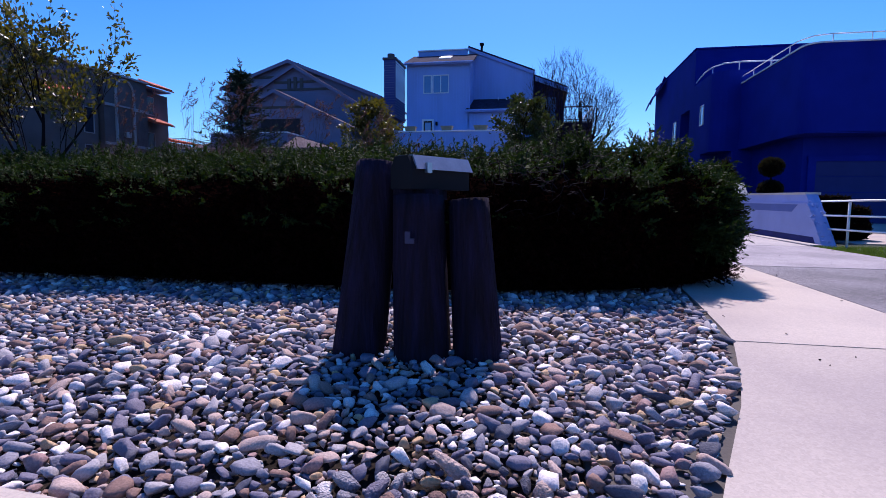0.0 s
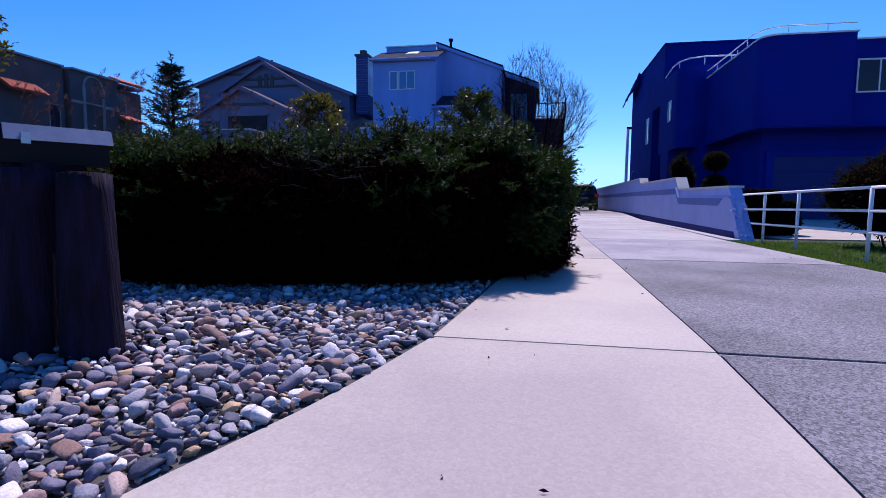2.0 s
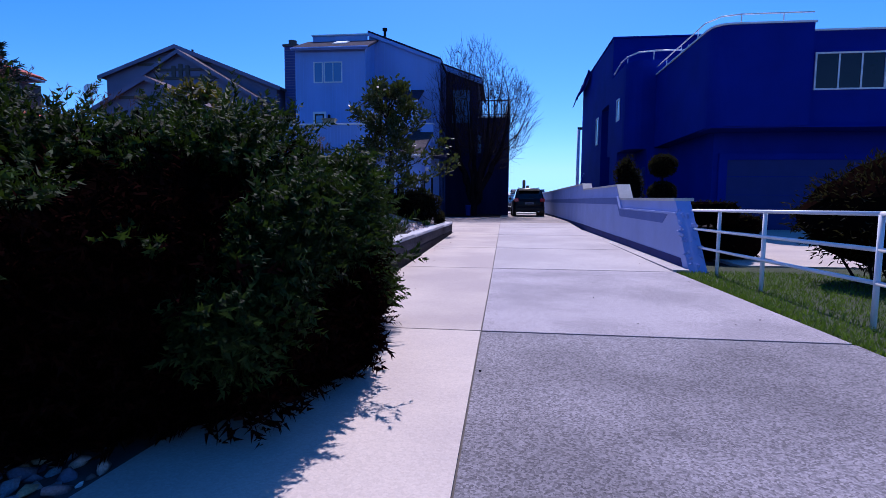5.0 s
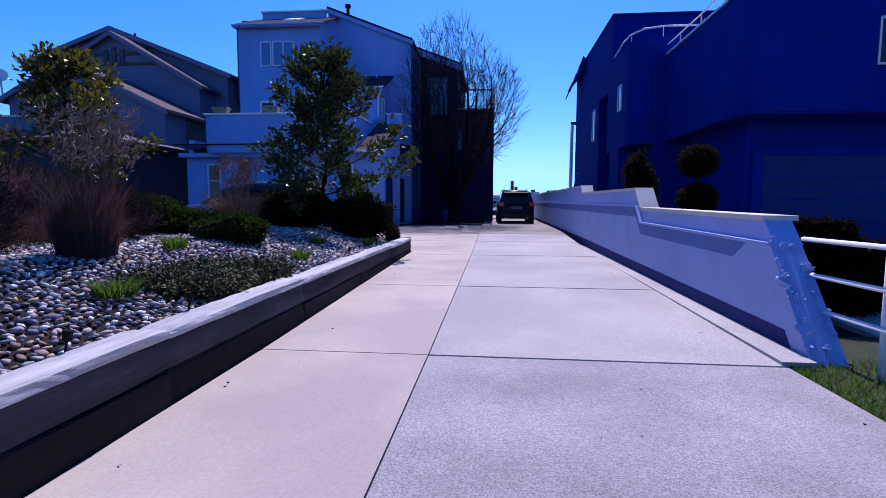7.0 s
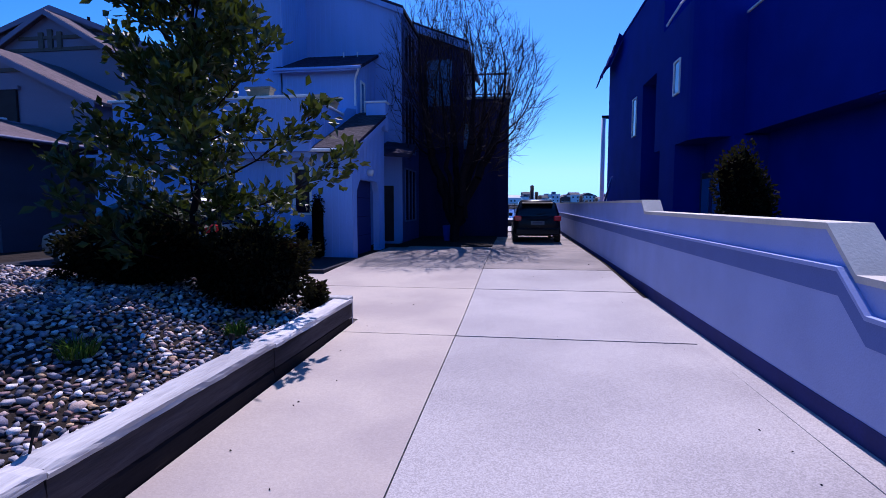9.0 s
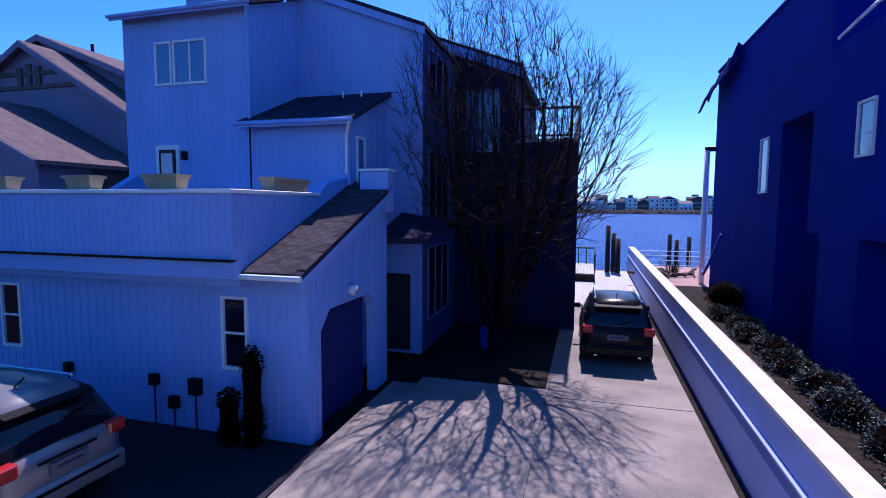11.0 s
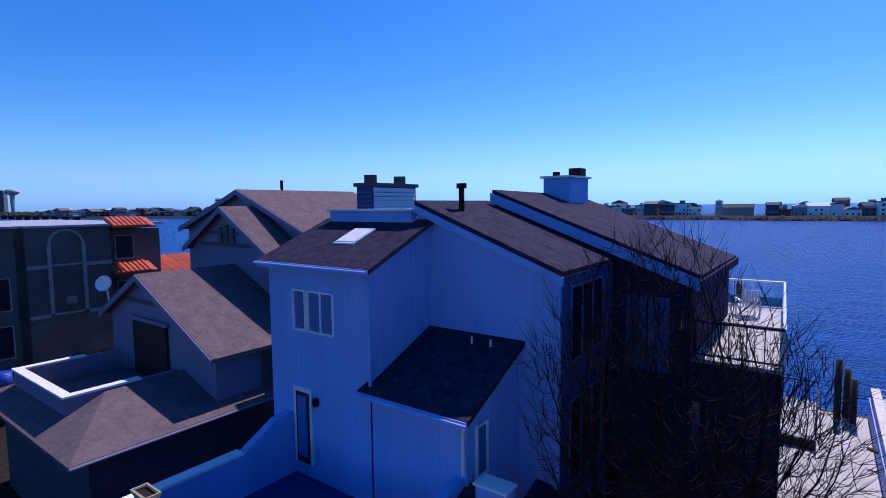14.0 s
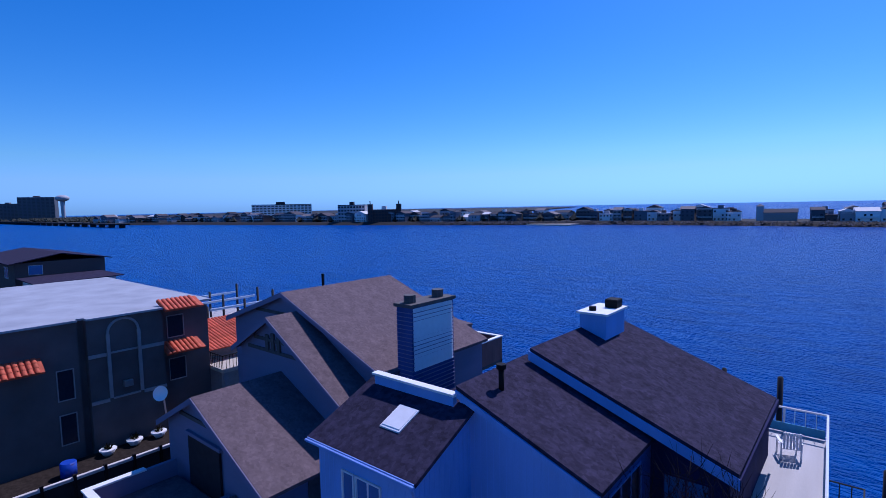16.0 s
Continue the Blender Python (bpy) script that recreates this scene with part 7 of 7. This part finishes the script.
for (x, y, rx, ry, z0, z1) in ((7.4, 15.3, .55, .6, .72, 1.16), (8.1, 15.6, .45, .5, .55, .88), (7.7, 15.4, .8, .6, .05, .6)):
    t = thing("clipped_shrub", "dark shrub clipped into a flat-topped pad behind the white wall", "shrub", (x, y, 0), group="clipped pads")
    bm = bmesh.new()
    bmesh.ops.create_icosphere(bm, subdivisions=3, radius=1)
    for v in bm.verts:
        q = math.copysign(min(1, abs(v.co.z) * 1.8), v.co.z)
        v.co = Vector((v.co.x * rx, v.co.y * ry, (z0 + z1) / 2 + q * (z1 - z0) / 2)) + Vector((0, 0, .05 * noise.noise(v.co * 3)))
    tips = [(v.co.copy(), v.normal.copy() if v.normal.length else Vector((0, 0, 1))) for v in bm.verts for _ in range(4)]
    part("core", bm, M_juniper_core, t)
    ob("foliage", leaf_mesh("foliage", tips, .06, M_shrub, 1.0, .2, .7), t)
    part("stem", tb((0, 0, -.1), (0, 0, z1 - .1), .03, .02, 6), M_bark, t)
mound("boxwood_shrub", "tall dark shrub before the blue house", (7.8, 24.2, .7), .55, .55, 1.3, 2200, M_shrub)
mound("boxwood_shrub", "dark shrub against the blue wall", (8.7, 41.5, .75), .7, .8, .65, 900, M_shrub)
tp = thing("topiary_shrub", "dark clipped topiary with two stacked balls", "shrub", (7.6, 19.3, .55))
part("trunk", tb((0, 0, -.2), (0, 0, 1.5), .05, .03), M_bark, tp)
for nm, z in (("lower_ball", .9), ("upper_ball", 1.66)):
    bm = bmesh.new()
    bmesh.ops.create_icosphere(bm, subdivisions=2, radius=1, matrix=Matrix.LocRotScale((0, 0, z), None, (.33, .33, .27)))
    c = part(nm, bm, M_juniper_core, tp)
    foliage("foliage", c, lambda: blob_point(.37, .37, .31, z, .86), 1500, .07, M_shrub)
for k in range(9):
    mound("border_shrub", "low grey-leaved border shrub behind the white wall", (8.3 + .2 * (k % 2), 28.5 + 1.4 * k, .72), .6, .75, .3, 1100, M_greyleaf, .07, group="border shrubs")
t = thing("bare_shrub", "small leafless shrub on the patio", "shrub", (8.2, 50.5, .82))
blades(160, .5, 1.1, M_twig, t, "twigs", lean=.5, w=.008)
limb_tree("bare_shrub", "small leafless shrub behind the white wall", (7.2, 45.0, .8), .4, .03, .8, 4, 5, n_child=(3, 4), up=.4, shrink=.8, category="shrub")
# lawn blades
V, F = [], []
for _ in range(26000):
    x, y = 6.06 + RNG.random() ** 1.6 * 3.0, RNG.uniform(2.5, 13.2)
    z, h, a = g(y) - .03, RNG.uniform(.03, .075), RNG.uniform(0, 6.283)
    i = len(V)
    V += [(x, y, z), (x + .012 * math.cos(a), y + .012 * math.sin(a), z), (x + RNG.gauss(0, .025), y + RNG.gauss(0, .025), z + h)]
    F.append((i, i + 1, i + 2))
tagged(ob("lawn_blades", mesh("lawn_blades", V, F, M_grass), lawn), kind="stuff")

pts = []
for _ in range(90):
    y = RNG.uniform(1.5, 30)
    x = RNG.choice([RNG.gauss(5.75, .18), RNG.uniform(1.6, 5.9), RNG.gauss(1.75, .15)])
    if 1.5 < x < 5.95:
        pts.append((Vector((x, y, g(y) + .006)), Vector((RNG.gauss(0, 1), RNG.gauss(0, 1), .15))))
for _ in range(160):
    p = Vector((RNG.gauss(1.62, .12), RNG.gauss(8.7, .35), 0))
    pts.append((Vector((p.x, p.y, g(p.y) + .008)), Vector((RNG.gauss(0, 1), RNG.gauss(0, 1), .2))))
tagged(ob("leaf_litter", leaf_mesh("leaf_litter", pts, .03, M_bark, 1.0, .22, .1)), "scattered dry leaf bits on the concrete", "litter", kind="stuff")

# ---------- far shore ----------
SH = [(-2500, 150), (-1500, 230), (-832, 270), (-720, 318), (-450, 357), (-283, 395), (-155, 432), (10, 425), (90, 432), (700, 470)]


def shore_y(x):
    return float(np.interp(x, [p[0] for p in SH], [p[1] for p in SH]))


bm = bmesh.new()
xs = [p[0] for p in SH] + [1500]
prev = None
for x in xs:
    depth = 2200 if x < -500 else (420 if x < -330 else 70)
    yy = shore_y(x)
    row = [bm.verts.new((x, yy, -1.6)), bm.verts.new((x, yy + 7, 1.6)), bm.verts.new((x - depth * .2, yy + depth, 1.6))]
    if prev:
        for a in (0, 1):
            bm.faces.new((prev[a], row[a], row[a + 1], prev[a + 1]))
    prev = row
tagged(part("far_land", bm, M_land, None), "low strip of land across the bay", "land", kind="structure")
# rock revetment
V, F = [], []
for _ in range(2600):
    x = RNG.uniform(-330, 520)
    y = shore_y(x) + RNG.uniform(-2.5, 5)
    s = RNG.uniform(.6, 1.5)
    i = len(V)
    c = Vector((x, y, -1 + (y - shore_y(x) + 2.5) * .35))
    V += [c + Vector((s, 0, 0)), c + Vector((0, s, 0)), c + Vector((-s, 0, 0)), c + Vector((0, -s, 0)), c + Vector((RNG.uniform(-.3, .3), 0, s * .8))]
    F += [(i, i + 1, i + 4), (i + 1, i + 2, i + 4), (i + 2, i + 3, i + 4), (i + 3, i, i + 4)]
tagged(ob("shore_rocks", mesh("shore_rocks", V, F, M_rock)), "rough rock revetment along the far shore", "rocks", kind="stuff")


def far_house(x, y, w, d, h, style, seed):
    R = random.Random(seed)
    t = thing("distant_house", "small distant shore house across the bay", "house", (x, y, 1.2), 8, group="houses on the far shore")
    part("wall", bx(-w / 2, 0, 0, w / 2, d, h), M_far, t)
    if style == 0:
        part("roof", pr([(-w / 2 - .4, h), (0, h + w * .2), (w / 2 + .4, h)], "y", -.4, d + .4), M_far_roof, t)
    elif style == 1:
        part("roof", pr([(-.4, h), (d / 2, h + d * .16), (d + .4, h)], "x", -w / 2 - .4, w / 2 + .4), M_far_roof, t)
    else:
        part("roof", bx(-w / 2 - .3, -.3, h, w / 2 + .3, d + .3, h + .4), M_far_roof, t)
        part("roof_room", bx(-w * .2, d * .3, h + .4, w * .15, d * .7, h + 2.4), M_far, t)
    nf = max(1, int(h / 2.9))
    for f in range(nf):
        n = max(2, int(w / 2.6))
        for k in range(n):
            if R.random() < .75:
                u = -w / 2 + w * (k + .5) / n
                part("window", bx(u - .6, -.06, f * 2.9 + .9, u + .6, 0.02, f * 2.9 + 2.2), M_far_glass, t)
        if R.random() < .6:
            bal = part("balcony", bx(-w / 2 + .3, -1.6, f * 2.9 + 2.7, w / 2 - .3, 0, f * 2.9 + 2.9), M_trim, t)
            part("balcony_rail", bx(-w / 2 + .3, -1.65, f * 2.9 + 3.55, w / 2 - .3, -1.5, f * 2.9 + 3.8), M_trim, bal)


x = -335.0
k = 0
while x < 330:
    w = RNG.uniform(6, 12)
    if not (-70 < x < -34 or -215 < x < -190):
        far_house(x + w / 2, shore_y(x) + RNG.uniform(12, 22), w, RNG.uniform(10, 16), RNG.choice([4.5, 5.5, 6.2, 7.0, 8.0, 8.7, 9.4]), RNG.randint(0, 2), k)
    if k % 2 == 0 and not (-70 < x < -34):
        far_house(x + w / 2 + 3, shore_y(x) + 40, w * 1.2, 12, RNG.choice([7.5, 8.5, 9.5, 10.5]), RNG.randint(0, 2), 900 + k)
    x += w + RNG.uniform(.1, 1.0)
    k += 1
for k in range(78):
    x = -905 + k * 7.4 + RNG.uniform(-3, 3)
    far_house(x, shore_y(x) + (RNG.uniform(14, 30) if k % 3 else RNG.uniform(60, 160)), RNG.uniform(9, 20), 14, RNG.choice([5, 6, 7, 8.7, 9.5]), RNG.randint(0, 2), 200 + k)


def tower_block(x, y, w, d, h, rz, nfl, ncol, label, m):
    t = thing("apartment_building", label, "building", (x, y, 1), rz)
    part("wall", bx(-w / 2, 0, 0, w / 2, d, h), m, t)
    part("roof", bx(-w / 2, 0, h, w / 2, d, h + .8), M_far_roof, t)
    part("roof_room", bx(-w * .1, d * .3, h + .8, w * .05, d * .7, h + 4), M_far_roof, t)
    bm = bx(-w / ncol * .32, -.15, h * .25 / nfl, w / ncol * .32, .05, h * .75 / nfl)
    me = bpy.data.meshes.new("window")
    bm.to_mesh(me)
    bm.free()
    me.materials.append(M_far_glass)
    for f in range(nfl):
        for c in range(ncol):
            o = new("window", me)
            o.matrix_basis = Matrix.Translation((-w / 2 + w * (c + .5) / ncol, 0, h * f / nfl))
            o.parent = t
    return t


M_brick_far = mat("distant_dark_brick", (.05, .03, .035), .9, .2)
M_glassy_far = mat("distant_dark_facade", (.09, .1, .13), .6, .2)
M_pale_far = mat("distant_pale_block", (.42, .43, .47), .9, .2)
tower_block(-583, 403, 74, 18, 21, 57, 7, 16, "long distant apartment block with balconies", M_far)
tower_block(-424, 384, 29, 16, 18, 38, 5, 9, "pale distant block with rows of windows", M_pale_far)
tower_block(-379, 389, 31, 20, 12.5, 40, 4, 10, "dark brick distant building with two turrets", M_brick_far)
for u, v in ((-389, 379), (-367, 398)):
    o = tower_block(u, v, 5, 5, 18, 40, 4, 2, "dark brick corner turret far away", M_brick_far)
tower_block(-1561, 356, 74, 30, 56, 62, 16, 8, "tall distant dark apartment tower", M_glassy_far)
tower_block(-1670, 319, 60, 30, 42, 62, 12, 8, "tall distant apartment tower", M_glassy_far)
wt = thing("water_tower", "pale bulbous water tower far across the bay", "water tower", (-1530, 402, 1))
part("stem", tb((0, 0, 0), (0, 0, 48), 4, 5, 12), M_pale_far, wt)
bm = bmesh.new()
bmesh.ops.create_uvsphere(bm, u_segments=18, v_segments=10, radius=1)
bmesh.ops.transform(bm, matrix=Matrix.LocRotScale((0, 0, 53), None, (15, 15, 8)), verts=bm.verts)
part("tank", bm, M_pale_far, wt, smooth=True)
st = thing("distant_church", "pale distant hall with a small square tower", "building", (-46, 452, 1.4), 6)
part("wall", bx(-10, 0, 0, 10, 12, 6), M_tan_trim, st)
part("roof", pr([(-.5, 6), (6, 8.6), (12.5, 6)], "x", -10.5, 10.5), M_far_roof, st)
part("tower", bx(-14.5, 0, 0, -10, 5, 10.5), M_pale_far, st)
part("tower_roof", tb((-12.2, 2.5, 10.5), (-12.2, 2.5, 12), 3.3, .2, 4), M_far_roof, st)
# bridge and trees on the far left
br = thing("low_bridge", "long low concrete bridge over the water", "bridge")
part("deck", pr([(-1500, 2.2), (-1500, 3.6), (-640, 3.6), (-640, 2.2)], "y", 236, 244), M_land, br)
for k in range(26):
    part("pier", bx(-1480 + 33 * k, 237, -2, -1477 + 33 * k, 243, 2.2), M_pile, br)
V, F = [], []
for _ in range(1500):
    x = RNG.uniform(-1500, -120)
    y = shore_y(x) + RNG.uniform(14, 320 if x < -500 else 110)
    s = RNG.uniform(2.2, 5.5)
    c = Vector((x, y, 1.5 + s * .55))
    i = len(V)
    for q in range(6):
        a = q * 1.047 + RNG.uniform(-.3, .3)
        V.append(c + Vector((math.cos(a) * s * RNG.uniform(.7, 1.1), math.sin(a) * s * RNG.uniform(.7, 1.1), RNG.uniform(-.4, .2) * s)))
    V += [c + Vector((RNG.uniform(-.3, .3) * s, 0, s * RNG.uniform(.6, 1))), c + Vector((0, 0, -s * .6))]
    for q in range(6):
        F += [(i + q, i + (q + 1) % 6, i + 6), (i + (q + 1) % 6, i + q, i + 7)]
tagged(ob("far_trees", mesh("far_trees", V, F, M_far_tree)), "distant low woods along the far shore", "trees", kind="stuff")
tagged(part("far_beach", bx(-222, 404, -1.6, -182, 425, -.2), M_sand, None), "small pale sandy beach across the bay", "beach", kind="structure")
